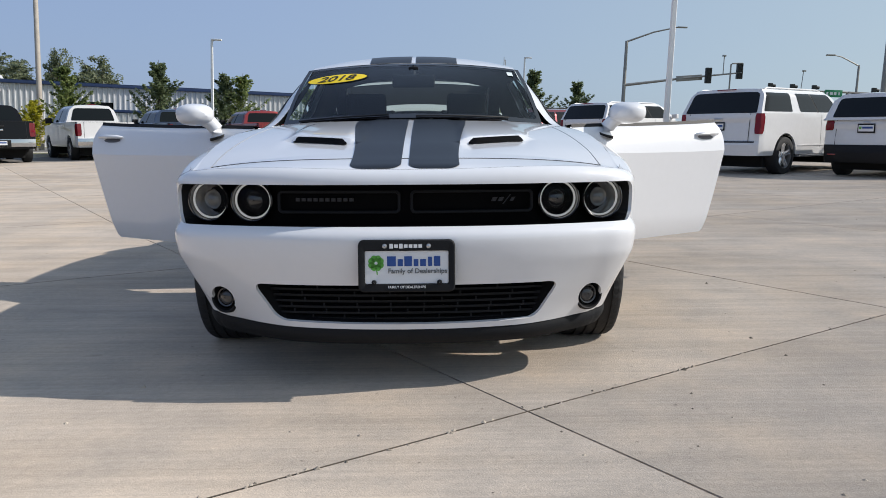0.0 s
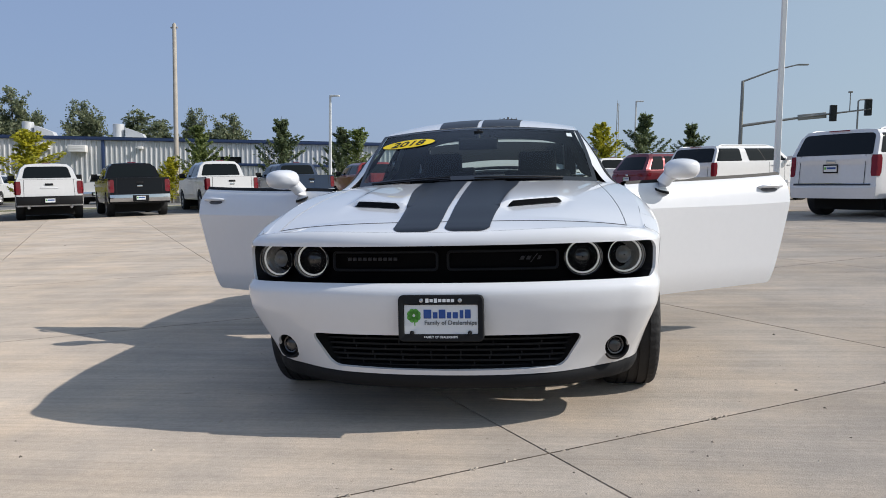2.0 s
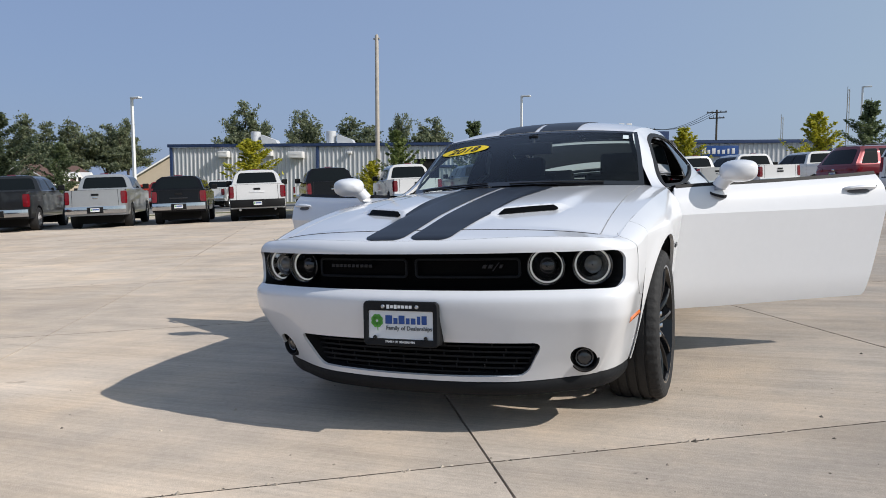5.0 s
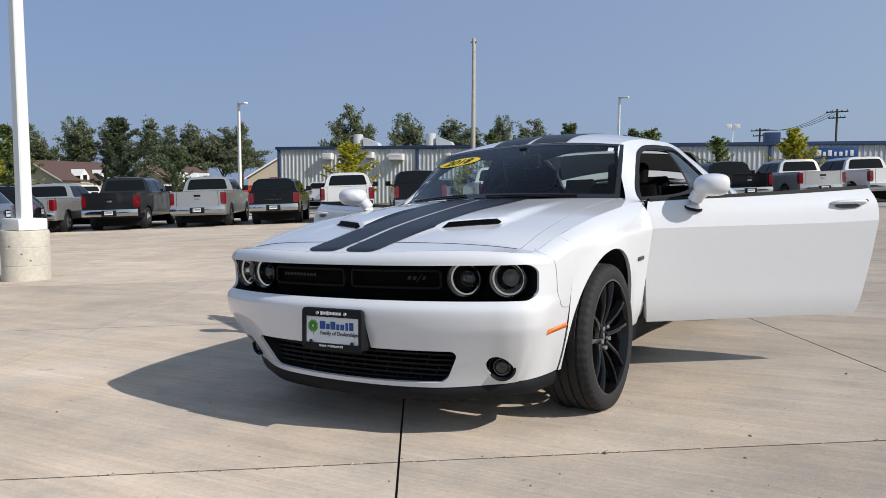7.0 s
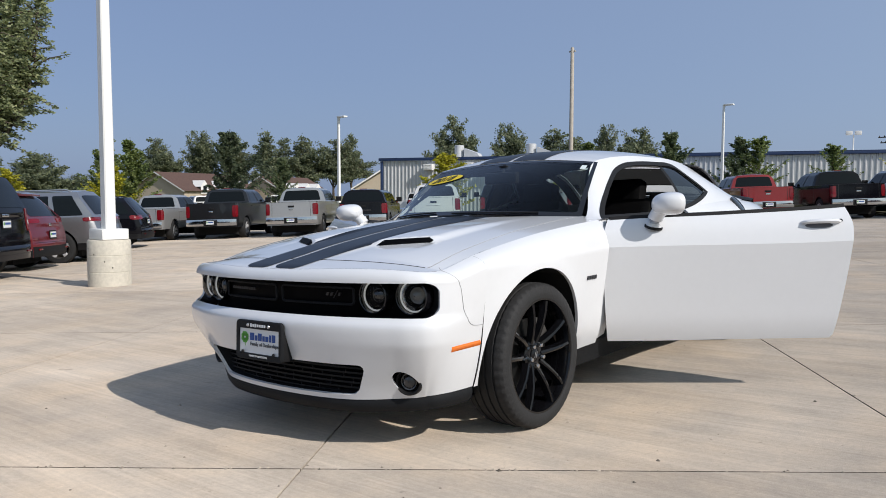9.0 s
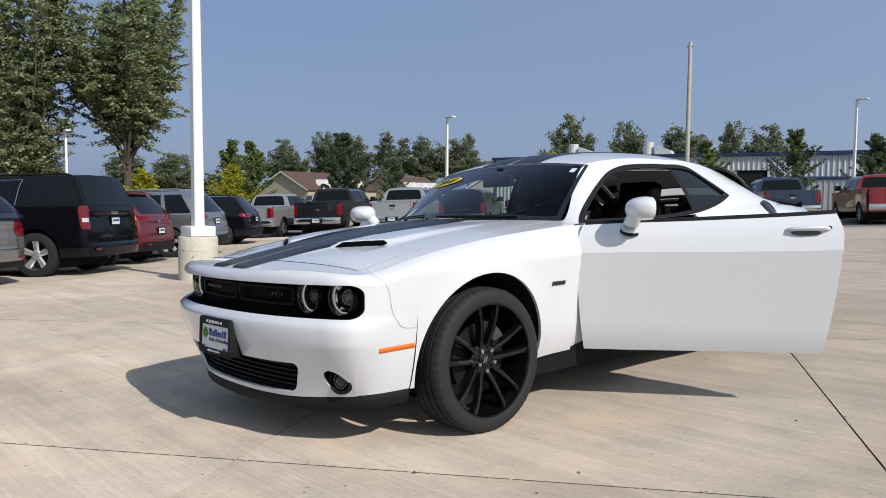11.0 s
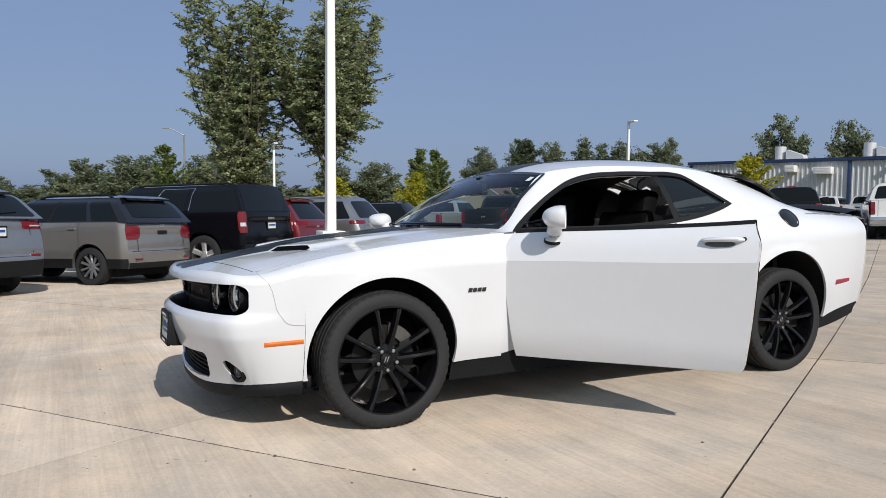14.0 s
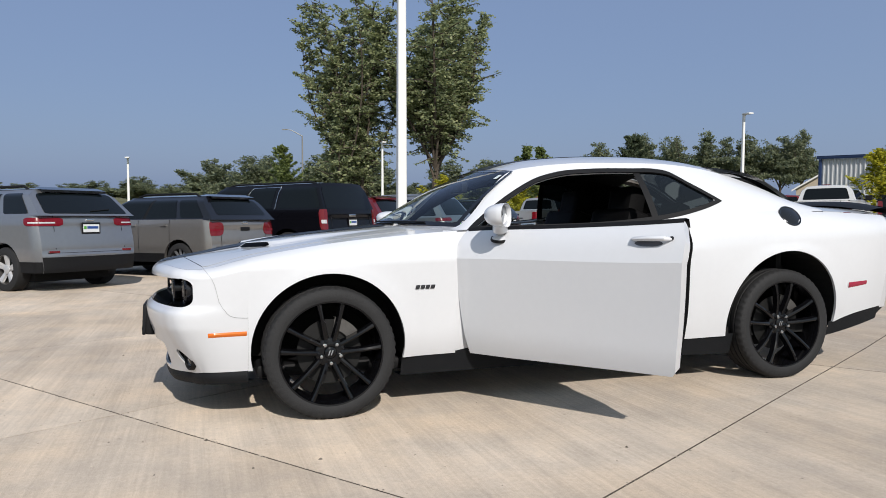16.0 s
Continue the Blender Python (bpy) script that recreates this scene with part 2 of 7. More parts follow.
WHITETRIM = mat("white_trim", (0.75, 0.74, 0.72), 0.6, 0, 0.03, 4)
BARK = mat("bark", (0.085, 0.068, 0.052), 0.95, 0, 0.3, 4, 0.6, 30)
LEAF_DARK = leaf_mat("leaf_dark", (0.150, 0.200, 0.105))
LEAF_MID = leaf_mat("leaf_mid", (0.185, 0.245, 0.085))
# far leaves: distance haze is mixed into the colour, paler and greyer
LEAF_FAR_HAZED = leaf_mat("leaf_far", (0.195, 0.235, 0.150))
LEAF_POPLAR = leaf_mat("leaf_poplar", (0.30, 0.355, 0.20))
LEAF_YELLOW = leaf_mat("leaf_yellow", (0.44, 0.44, 0.045))
LEAF_SPRUCE = leaf_mat("leaf_evergreen", (0.100, 0.135, 0.080))
SIGNGREEN = mat("sign_green", (0.02, 0.22, 0.10), 0.5)
SIGNBLUE = mat("sign_blue", (0.02, 0.07, 0.24), 0.5)
SIGNALBLACK = mat("signal_black", (0.02, 0.022, 0.02), 0.5)
REDPAINTBOX = mat("red_box", (0.45, 0.05, 0.03), 0.6, 0, 0.1, 3)


def car_paint(name, col, metal=0.0, rough=0.3):
    return mat(name, col, rough, metal, 0.04, 1.5, coat=0.9)


# ---- mesh helpers ----
def part(name, bm, material, parent=None, label="", smooth=True, sharp=38):
    me = bpy.data.meshes.new(name)
    bm.to_mesh(me)
    bm.free()
    for m in material if isinstance(material, (list, tuple)) else (material,):
        me.materials.append(m)
    if smooth:
        me.polygons.foreach_set("use_smooth", [True] * len(me.polygons))
        me.set_sharp_from_angle(angle=radians(sharp))
    ob = new(name, me)
    if parent is not None:
        ob.parent = parent
    if label:
        tagged(ob, label)
    return ob


def thing(name, label, category, m=None, group="", kind=""):
    ob = new(name)
    ob.empty_display_size = 0.2
    if m is not None:
        ob.matrix_world = m
    return tagged(ob, label, category, group, kind)


def add(bm, verts, faces, mi=0):
    vs = [bm.verts.new(v) for v in verts]
    for f in faces:
        try:
            fc = bm.faces.new([vs[i] for i in f])
            fc.material_index = mi
        except ValueError:
            pass
    return vs


def box(bm, c, s, m=None, bevel=0.0, taper=1.0, mi=0):
    """A box at centre c with sizes s, turned by m, edges bevelled."""
    x, y, z = (v / 2 for v in s)
    pts = []
    for dz in (-z, z):
        k = taper if dz > 0 else 1.0
        pts += [(-x * k, -y * k, dz), (x * k, -y * k, dz), (x * k, y * k, dz), (-x * k, y * k, dz)]
    pts = [Vector(p) for p in pts]
    if m is not None:
        pts = [m @ p for p in pts]
    vs = add(bm, [p + Vector(c) for p in pts], [(3, 2, 1, 0), (4, 5, 6, 7), (0, 1, 5, 4), (1, 2, 6, 5), (2, 3, 7, 6), (3, 0, 4, 7)], mi)
    if bevel:
        es = list({e for v in vs for e in v.link_edges})
        bmesh.ops.bevel(bm, geom=es, offset=bevel, segments=2, affect="EDGES", profile=0.6)
    return vs


def tube(bm, pts, radii, n=10, cap=True, mi=0, squash=1.0):
    """A round bar through points with a radius at each."""
    rings = []
    pts = [Vector(p) for p in pts]
    if not isinstance(radii, (list, tuple)):
        radii = [radii] * len(pts)
    for i, p in enumerate(pts):
        d = (pts[min(i + 1, len(pts) - 1)] - pts[max(i - 1, 0)]).normalized()
        ref = Vector((0, 0, 1)) if abs(d.z) < 0.9 else Vector((0, 1, 0))
        a = d.cross(ref).normalized()
        b2 = a.cross(d).normalized()
        rings.append([bm.verts.new(p + radii[i] * (math.cos(2 * math.pi * k / n) * a + squash * math.sin(2 * math.pi * k / n) * b2)) for k in range(n)])
    for r0, r1 in zip(rings, rings[1:]):
        for k in range(n):
            f = bm.faces.new((r0[k], r0[(k + 1) % n], r1[(k + 1) % n], r1[k]))
            f.material_index = mi
    if cap:
        for r0 in (rings[0][::-1], rings[-1]):
            f = bm.faces.new(r0)
            f.material_index = mi


def lathe(bm, prof, n=48, axis="x", centre=(0, 0, 0), mi=0, closed=False, wobble=None):
    """Turns a profile of (along axis, radius) round an axis."""
    c = Vector(centre)
    rings = []
    for i, (a, r_) in enumerate(prof):
        ring = []
        for k in range(n):
            t = 2 * math.pi * k / n
            rr = r_ if wobble is None else r_ + wobble(i, k)
            p = {"x": (a, rr * math.cos(t), rr * math.sin(t)), "y": (rr * math.cos(t), a, rr * math.sin(t)), "z": (rr * math.cos(t), rr * math.sin(t), a)}[axis]
            ring.append(bm.verts.new(c + Vector(p)))
        rings.append(ring)
    pairs = list(zip(rings, rings[1:])) + ([(rings[-1], rings[0])] if closed else [])
    for r0, r1 in pairs:
        for k in range(n):
            f = bm.faces.new((r0[k], r0[(k + 1) % n], r1[(k + 1) % n], r1[k]))
            f.material_index = mi
    return rings


def keyed(table):
    """A smooth curve through (y, value) keys."""
    ys = np.array([k[0] for k in table], float)
    vs = np.array([k[1] for k in table], float)
    d = np.gradient(vs, ys)
    for i in range(1, len(vs) - 1):
        if (vs[i] - vs[i - 1]) * (vs[i + 1] - vs[i]) <= 0:
            d[i] = 0
    def f(y):
        y = min(max(y, ys[0]), ys[-1])
        i = int(min(max(np.searchsorted(ys, y) - 1, 0), len(ys) - 2))
        h = ys[i + 1] - ys[i]
        t = (y - ys[i]) / h
        return float((1 + 2 * t) * (1 - t) ** 2 * vs[i] + t * (1 - t) ** 2 * h * d[i] + t * t * (3 - 2 * t) * vs[i + 1] + t * t * (t - 1) * h * d[i + 1])
    return f


def sheet(us, vs, pos, keep=(), rim=None, flip=False, bm=None, mi=0, liner=0.0):
    """A surface pos(u, v) over a grid, cut cleanly where any field of keep(u, v) is below 0; rim: depth by which the cut edges turn inward; liner: further depth in the second material."""
    bm = bm or bmesh.new()
    polys = []
    for i in range(len(us) - 1):
        for j in range(len(vs) - 1):
            poly = [(us[i], vs[j]), (us[i + 1], vs[j]), (us[i + 1], vs[j + 1]), (us[i], vs[j + 1])]
            for f in keep:
                val = [f(*p) for p in poly]
                if min(val) >= 0:
                    continue
                if max(val) <= 0:
                    poly = []
                    break
                out = []
                for k in range(len(poly)):
                    a, b_, fa, fb = poly[k], poly[(k + 1) % len(poly)], val[k], val[(k + 1) % len(poly)]
                    if fa >= 0:
                        out.append(a)
                    if (fa > 0 > fb) or (fa < 0 < fb):
                        lo, hi = (a, b_) if fa > 0 else (b_, a)
                        for _ in range(12):
                            md = ((lo[0] + hi[0]) / 2, (lo[1] + hi[1]) / 2)
                            if f(*md) >= 0:
                                lo = md
                            else:
                                hi = md
                        out.append(lo)
                poly = out
                if len(poly) < 3:
                    break
            if len(poly) >= 3:
                polys.append(poly)
    seen = {}
    cut = set()
    def vert(p):
        k = (round(p[0], 4), round(p[1], 4))
        if k not in seen:
            seen[k] = bm.verts.new(pos(*p))
            if any(abs(f(*p)) < 0.004 for f in keep):
                cut.add(seen[k])
        return seen[k]
    made = []
    for poly in polys:
        ring = []
        for p in poly:
            v = vert(p)
            if v not in ring:
                ring.append(v)
        if len(ring) >= 3:
            try:
                f = bm.faces.new(ring[::-1] if flip else ring)
                f.material_index = mi
                made.append(f)
            except ValueError:
                pass
    if rim is not None:
        bm.normal_update()
        edges = [e for f in made for e in f.edges if len(e.link_faces) == 1 and e.verts[0] in cut and e.verts[1] in cut]
        lower, deep = {}, {}
        for e in edges:
            for v in e.verts:
                if v not in lower:
                    lower[v] = bm.verts.new(v.co - v.normal * rim)
        for e in edges:
            a, b_ = e.verts
            lp = e.link_loops[0]
            if lp.vert is not a:
                a, b_ = b_, a
            try:
                f = bm.faces.new((b_, a, lower[a], lower[b_]))
                f.material_index = mi
                if liner:
                    for v in (a, b_):
                        if v not in deep:
                            deep[v] = bm.verts.new(v.co - v.normal * (rim + liner))
                    bm.faces.new((lower[b_], lower[a], deep[a], deep[b_])).material_index = 1
            except ValueError:
                pass
    return bm


def span(a, b_, n):
    return [a + (b_ - a) * i / n for i in range(n + 1)]


def mirrored(bm):
    """Adds the mirror image across x = 0."""
    geo = bmesh.ops.duplicate(bm, geom=bm.verts[:] + bm.edges[:] + bm.faces[:])["geom"]
    for v in (g for g in geo if isinstance(g, bmesh.types.BMVert)):
        v.co.x = -v.co.x
    bmesh.ops.reverse_faces(bm, faces=[g for g in geo if isinstance(g, bmesh.types.BMFace)])
    bmesh.ops.remove_doubles(bm, verts=bm.verts[:], dist=0.0004)
    return bm


def both(bm, name, material, parent, label=""):
    """The part and its mirror image across x = 0, as two parts."""
    bm2 = bm.copy()
    for v in bm2.verts:
        v.co.x = -v.co.x
    bmesh.ops.reverse_faces(bm2, faces=bm2.faces[:])
    part(name, bm, material, parent, label)
    part(name, bm2, material, parent, label)


def smooth01(t):
    t = min(max(t, 0.0), 1.0)
    return t * t * (3 - 2 * t)


def ground_z(x, y):
    """The lot falls towards -x and rises gently under and beyond the car."""
    swell = 0.016 * smooth01((y - .5) / 2.6) * (1 - smooth01((y - 5) / 9))
    return -0.0224 + swell + 0.0369 * 40 * math.tanh(x / 40) + 0.022 * 30 * math.tanh(max(0.0, y - 4) / 30)


def on_ground(x, y, yaw=0.0):
    """A pose on the sloping lot, upright to its surface; yaw turns +y to the left."""
    e = 0.5
    up = Vector((-(ground_z(x + e, y) - ground_z(x - e, y)) / (2 * e), -(ground_z(x, y + e) - ground_z(x, y - e)) / (2 * e), 1)).normalized()
    fw = Vector((-math.sin(radians(yaw)), math.cos(radians(yaw)), 0))
    fw = (fw - up * fw.dot(up)).normalized()
    rt = fw.cross(up)
    m = Matrix((rt, fw, up)).transposed().to_4x4()
    m.translation = (x, y, ground_z(x, y))
    return m


def plumb(x, y, yaw=0.0, dz=0.0):
    return pose(x, y, ground_z(x, y) + dz, 0, 0, yaw)


def words(name, text, size, m, material, parent, shear=0.0, bold=0.0):
    """Lettering with the built-in font, as a thin mesh."""
    cu = bpy.data.curves.new(name, "FONT")
    cu.body, cu.size, cu.align_x, cu.align_y, cu.extrude, cu.shear, cu.offset = text, size, "CENTER", "CENTER", 0.0012, shear, bold
    tmp = bpy.data.objects.new(name, cu)
    scene.collection.objects.link(tmp)
    me = bpy.data.meshes.new_from_object(tmp.evaluated_get(bpy.context.evaluated_depsgraph_get()))
    bpy.data.objects.remove(tmp)
    bpy.data.curves.remove(cu)
    me.transform(m)
    me.materials.clear()
    me.materials.append(material)
    ob = new(name, me)
    ob.parent = parent
    return ob

# ---- ground ----
def ground_sheet():
    rs = [0, 6, 12, 18, 24, 30, 36, 44, 54, 68, 90, 130, 200, 350, 700, 1500, 3500]
    bm = bmesh.new()
    n = 64
    rings = [[bm.verts.new((0, 0, ground_z(0, 0) - 0.05))]]
    for r_ in rs[1:]:
        ring = []
        for k in range(n):
            x, y = r_ * math.cos(2 * math.pi * k / n), r_ * math.sin(2 * math.pi * k / n)
            ring.append(bm.verts.new((x, y, ground_z(x, y) - 0.05)))
        rings.append(ring)
    for k in range(n):
        bm.faces.new((rings[0][0], rings[1][k], rings[1][(k + 1) % n]))
    for a, c in zip(rings[1:], rings[2:]):
        for k in range(n):
            bm.faces.new((a[k], c[k], c[(k + 1) % n], a[(k + 1) % n]))
    g = part("ground", bm, GRASS)
    return tagged(g, "flat dry grass land reaching to the horizon", "ground", kind="structure")


ground_sheet()

# the car's own frame: front axle on the origin, nose to -y
CAR = on_ground(0.055, 0.0)
car = thing("sports_coupe", "white two-door muscle coupe with black stripes and open doors", "car", CAR)

W_ = keyed([(-.42, .900), (-.2, .922), (0, .935), (.35, .937), (.7, .930), (1.4, .924), (2.0, .932), (2.45, .950), (2.95, .962), (3.4, .945), (3.7, .905), (3.9, .862)])
ZS = keyed([(-.62, .80), (-.42, .852), (-.2, .892), (0, .922), (.4, .962), (.75, .986), (1.4, 1.004), (2.0, 1.030), (2.4, 1.066), (2.8, 1.085), (3.3, 1.08), (3.9, 1.06)])
ZB = keyed([(-.42, .265), (.42, .292), (2.4, .300), (3.27, .340), (3.57, .40), (3.87, .43), (3.9, .432)])
XS = keyed([(-.62, .80), (-.42, .822), (0, .845), (.78, .850), (1.4, .850), (2.0, .855), (2.6, .868), (3.3, .85), (3.9, .78)])
CREASE = keyed([(-.42, .80), (0, .815), (.7, .832), (2.0, .845), (2.5, .87), (3.0, .90), (3.9, .93)])


def side_x(y, z):
    c, w, zs = CREASE(y), W_(y), ZS(y)
    f = max(smooth01((y - 1.97) / .45), .7 * smooth01((.60 - y) / .6))   # the crease melts into both fenders
    if z < c:
        k = max(0.0, (c - z) / 0.55)
        return w - 0.088 * (k ** 1.02 * (1 - f) + k ** 1.7 * f) - .020 * (1 - f) * max(0.0, (.45 - z) / .15) ** 2
    t = min((z - c) / max(zs - c, 0.02), 1.0)
    return w - (w - XS(y)) * ((0.46 * t + 0.54 * t ** 3.4) * (1 - f) + (0.10 * t + 0.90 * t ** 2.7) * f)


def arch(y, z):
    f = math.hypot(y, z - 0.362) - 0.408
    r_ = math.hypot(y - 2.912, (z - 0.392) * 0.97) - 0.430
    return min(f, r_)


def zv(y, v):
    """Rows of the side run along the crease at v = 0.7."""
    if v < .7:
        return ZB(y) + (CREASE(y) - ZB(y)) * v / .7
    return CREASE(y) + (ZS(y) - CREASE(y)) * (v - .7) / .3


def side_pos(y, v):
    z = zv(y, v)
    k = arch(y, z)
    lip = 0.009 * math.exp(-(k / 0.055) ** 2) if z < 0.86 else 0.0
    return Vector((side_x(y, z) + lip, y, z))


DOOR_F = keyed([(.28, .716), (.45, .702), (.8, .692), (.93, .702), (1.02, .738)])
DOOR_R = keyed([(.28, 1.914), (.40, 1.936), (.80, 1.990), (.92, 2.000), (1.03, 1.975)])


def in_door(y, z, g=0.0):
    return min(y - DOOR_F(z) + g, DOOR_R(z) - y + g, z - 0.290 - 0.020 * (y - .74) / 1.25 + g)


# body sides with wheel arches and door openings
bm = sheet(span(-.42, 3.9, 150), span(0, 1, 40), side_pos, (lambda y, v: arch(y, zv(y, v)), lambda y, v: -in_door(y, zv(y, v), 0.004)), rim=0.016)
both(bm, "body_side", PAINT, car)

# front plan line
PX = keyed([(0, 0), (.2, .2), (.4, .4), (.55, .552), (.68, .675), (.78, .770), (.86, .834), (.92, .870), (.97, .891), (1, .900)])
PY = keyed([(0, -.910), (.2, -.904), (.4, -.880), (.55, -.845), (.68, -.804), (.78, -.762), (.86, -.702), (.92, -.625), (.97, -.518), (1, -.42)])
DOUT = keyed([(.24, -.060), (.30, -.038), (.36, -.014), (.44, .014), (.52, .038), (.565, .044), (.595, .034), (.612, .013), (.64, .010), (.745, .010), (.757, .012), (.83, .012)])
NOSE_R, NOSE_A = .052, radians(66)        # the nose rolls over into the hood


def nose_inset(z, zt):
    k = min((z - zt) / NOSE_R + math.sin(NOSE_A), math.sin(NOSE_A))
    return NOSE_R * (1 - math.sqrt(1 - k * k)) if k > 0 else 0.0


def plan(s, d):
    a = abs(s)
    x, y = PX(a), PY(a)
    e = 0.01
    a0, a1 = max(a - e, 0), min(a + e, 1)
    tx, ty = PX(a1) - PX(a0), PY(a1) - PY(a0)
    ln = math.hypot(tx, ty)
    nx, ny = ty / ln, -tx / ln
    return (x + nx * d) * (1 if s >= 0 else -1), y + ny * d


ZC = keyed([(-.92, .796), (-.87, .816), (-.80, .832), (-.67, .856), (-.4, .903), (0, .962), (.45, 1.015), (.80, 1.045)])


def scoop_y(x):
    return -0.40 + (abs(x) - 0.257) * 0.55


def top_z(x, y):
    zs, zc = ZS(y), ZC(y)
    xs = XS(y)
    t = min(abs(x) / xs, 1.0)
    z = zs + (zc - zs) * (1 - t ** 2.4)
    ax = abs(x)
    ridge = smooth01((ax - .19) / .06) * smooth01((.545 - ax) / .07)
    dy = y - scoop_y(x)
    z += ridge * (0.020 * smooth01((dy + .004) / .012) * (1 - smooth01(dy / .85)) - 0.005 * smooth01((dy + .30) / .26) * (1 - smooth01((dy + .006) / .008)))
    z += 0.006 * smooth01((.22 - ax) / .05) * smooth01((y + .75) / .3)
    return z


def fascia_pos(s, v):
    a = abs(s)
    zt = FT(a)
    z = 0.230 + 0.037 * a * a + (zt - 0.230 - 0.037 * a * a) * v
    k = smooth01((a - .80) / .2)
    d = (DOUT(min(z, .83)) - nose_inset(z, zt)) * (1 - k) - .065 * max(0.0, (.50 - z) / .25) ** 1.15 * smooth01((a - .40) / .42) * (1 - smooth01((a - .84) / .16))
    x, y = plan(s, d)
    if k > 0:
        zz = .267 + (ZS(-.42) - .267) * v
        tgt = side_x(-.42, zz) - W_(-.42)
        x += tgt * k * (1 if s >= 0 else -1)
    return Vector((x, y, z))


def fz(s, v):
    a = abs(s)
    return 0.230 + 0.037 * a * a + (FT(a) - 0.230 - 0.037 * a * a) * v


def front_edge(a):
    k = smooth01((a - .80) / .2)
    x, y = plan(a, (.012 - NOSE_R * (1 - math.cos(NOSE_A))) * (1 - k))
    x += (XS(-.42) - W_(-.42)) * k
    return x, y


FT = keyed([(t, top_z(*front_edge(t)) - 0.0005) for t in span(0, 1, 20)])


def rrect(x, z, x0, x1, z0, z1, r_):
    """Below 0 inside a rounded rectangle."""
    cx, cz, hx, hz = (x0 + x1) / 2, (z0 + z1) / 2, (x1 - x0) / 2 - r_, (z1 - z0) / 2 - r_
    qx, qz = abs(x - cx) - hx, abs(z - cz) - hz
    return math.hypot(max(qx, 0), max(qz, 0)) + min(max(qx, qz), 0) - r_


def grille_f(s, v):
    return rrect(PX(abs(s)), fz(s, v), -.846, .846, .612, .757, .042)


def lower_f(s, v):
    x, z = PX(abs(s)), fz(s, v)
    half = .482 + (z - .250) / .150 * .074
    return rrect(x / half * .5, z, -.5, .5, .250 + .012 * (x / .5) ** 2, .404, .034)


FOGX, FOGZ = .688, .327


def fog_f(s, v):
    p = fascia_pos(s, v)
    return math.hypot((abs(p.x) - FOGX) * 1.12, p.z - FOGZ) - .053


bm = sheet(span(-1, 1, 150), span(0, .88, 40) + span(.88, 1, 16)[1:], fascia_pos, (grille_f, lower_f, fog_f), rim=0.012, liner=0.095)
front = part("front_bumper", bm, (PAINT, BLACK), car, "white front bumper with upper and lower grille openings")


def top_pos(s, b_):
    a = abs(s)
    fx, fy = front_edge(a)
    y = fy + (.80 - fy) * b_
    x = fx + (a * XS(.80) - fx) * b_
    if a > .9:
        k = (a - .9) / .1 * min(1.0, b_ * 8)
        x = x * (1 - k) + k * XS(y)
    x *= 1 if s >= 0 else -1
    return Vector((x, y, top_z(x, y)))


def seam_y(x):
    return -.745 + .105 * (abs(x) / .737) ** 2.2


def seam_x(y):
    return .742 - .03 * smooth01((y + .67) / 1.3)


def ws_y(x):
    return .455 + .31 * (abs(x) / .70) ** 2


def hood_in(s, b_):
    p = top_pos(s, b_)
    return min(p.y - seam_y(p.x), (seam_x(p.y) - abs(p.x)))


def hood_end(s, b_):
    p = top_pos(s, b_)
    return ws_y(p.x) - .03 - p.y


SU, SB = span(-1, 1, 120), span(0, 1, 90)
hood = part("hood", sheet(SU, SB, top_pos, (lambda s, b_: hood_in(s, b_) - .0022, hood_end), rim=0.02), PAINT, car, "white hood with two scoops")
part("nose_and_fender_top", sheet(SU, SB, top_pos, (lambda s, b_: -hood_in(s, b_) - .0022, lambda s, b_: ws_y(top_pos(s, b_).x) + .02 - top_pos(s, b_).y), rim=0.02), PAINT, car)
part("seam_backing", sheet(span(-1, 1, 40), span(0.06, .97, 30), lambda s, b_: top_pos(s * .935, b_) - Vector((0, 0, .022))), BLACK, car)

# stripes lie on the hood and nose
def stripe_w(y):
    return .193 + .080 * smooth01((y + .84) / 1.30)


def stripe_pos(i, t):
    y = -.886 + (.47 + .886) * t
    x = .0135 + (stripe_w(y) - .0135) * i
    return Vector((x, y, top_z(x, y) + .0022))


def stripe_keep(i, t):
    p = stripe_pos(i, t)
    return min(.0, 0) - rrect(p.x, p.y, .0135, stripe_w(p.y) if p.y > -.80 else stripe_w(-.80), -.886, 2, .045)


for sgn in (1, -1):
    bm = sheet(span(0, 1, 14), span(0, 1, 90), lambda i, t: Vector((sgn * stripe_pos(i, t).x, *stripe_pos(i, t)[1:])), (stripe_keep, lambda i, t: abs(stripe_pos(i, t).y - seam_y(stripe_pos(i, t).x)) - .0022, lambda i, t: ws_y(stripe_pos(i, t).x) - .03 - stripe_pos(i, t).y), flip=sgn < 0)
    part("hood_stripe", bm, STRIPE, hood, "satin black racing stripe")

# thin dark shut line round the hood
bm = bmesh.new()
pts = [(x, seam_y(x), top_z(x, seam_y(x)) + .0003) for x in span(-.735, .735, 40)]
tube(bm, pts, .0017, 5)
part("hood_shut_line", bm, BLACK, hood)
for sgn in (1, -1):
    bm = bmesh.new()
    tube(bm, [(sgn * seam_x(y), y, top_z(seam_x(y), y) + .0002) for y in span(-.635, .60, 40)], .0013, 5)
    part("hood_shut_line", bm, SEAMGREY, hood)

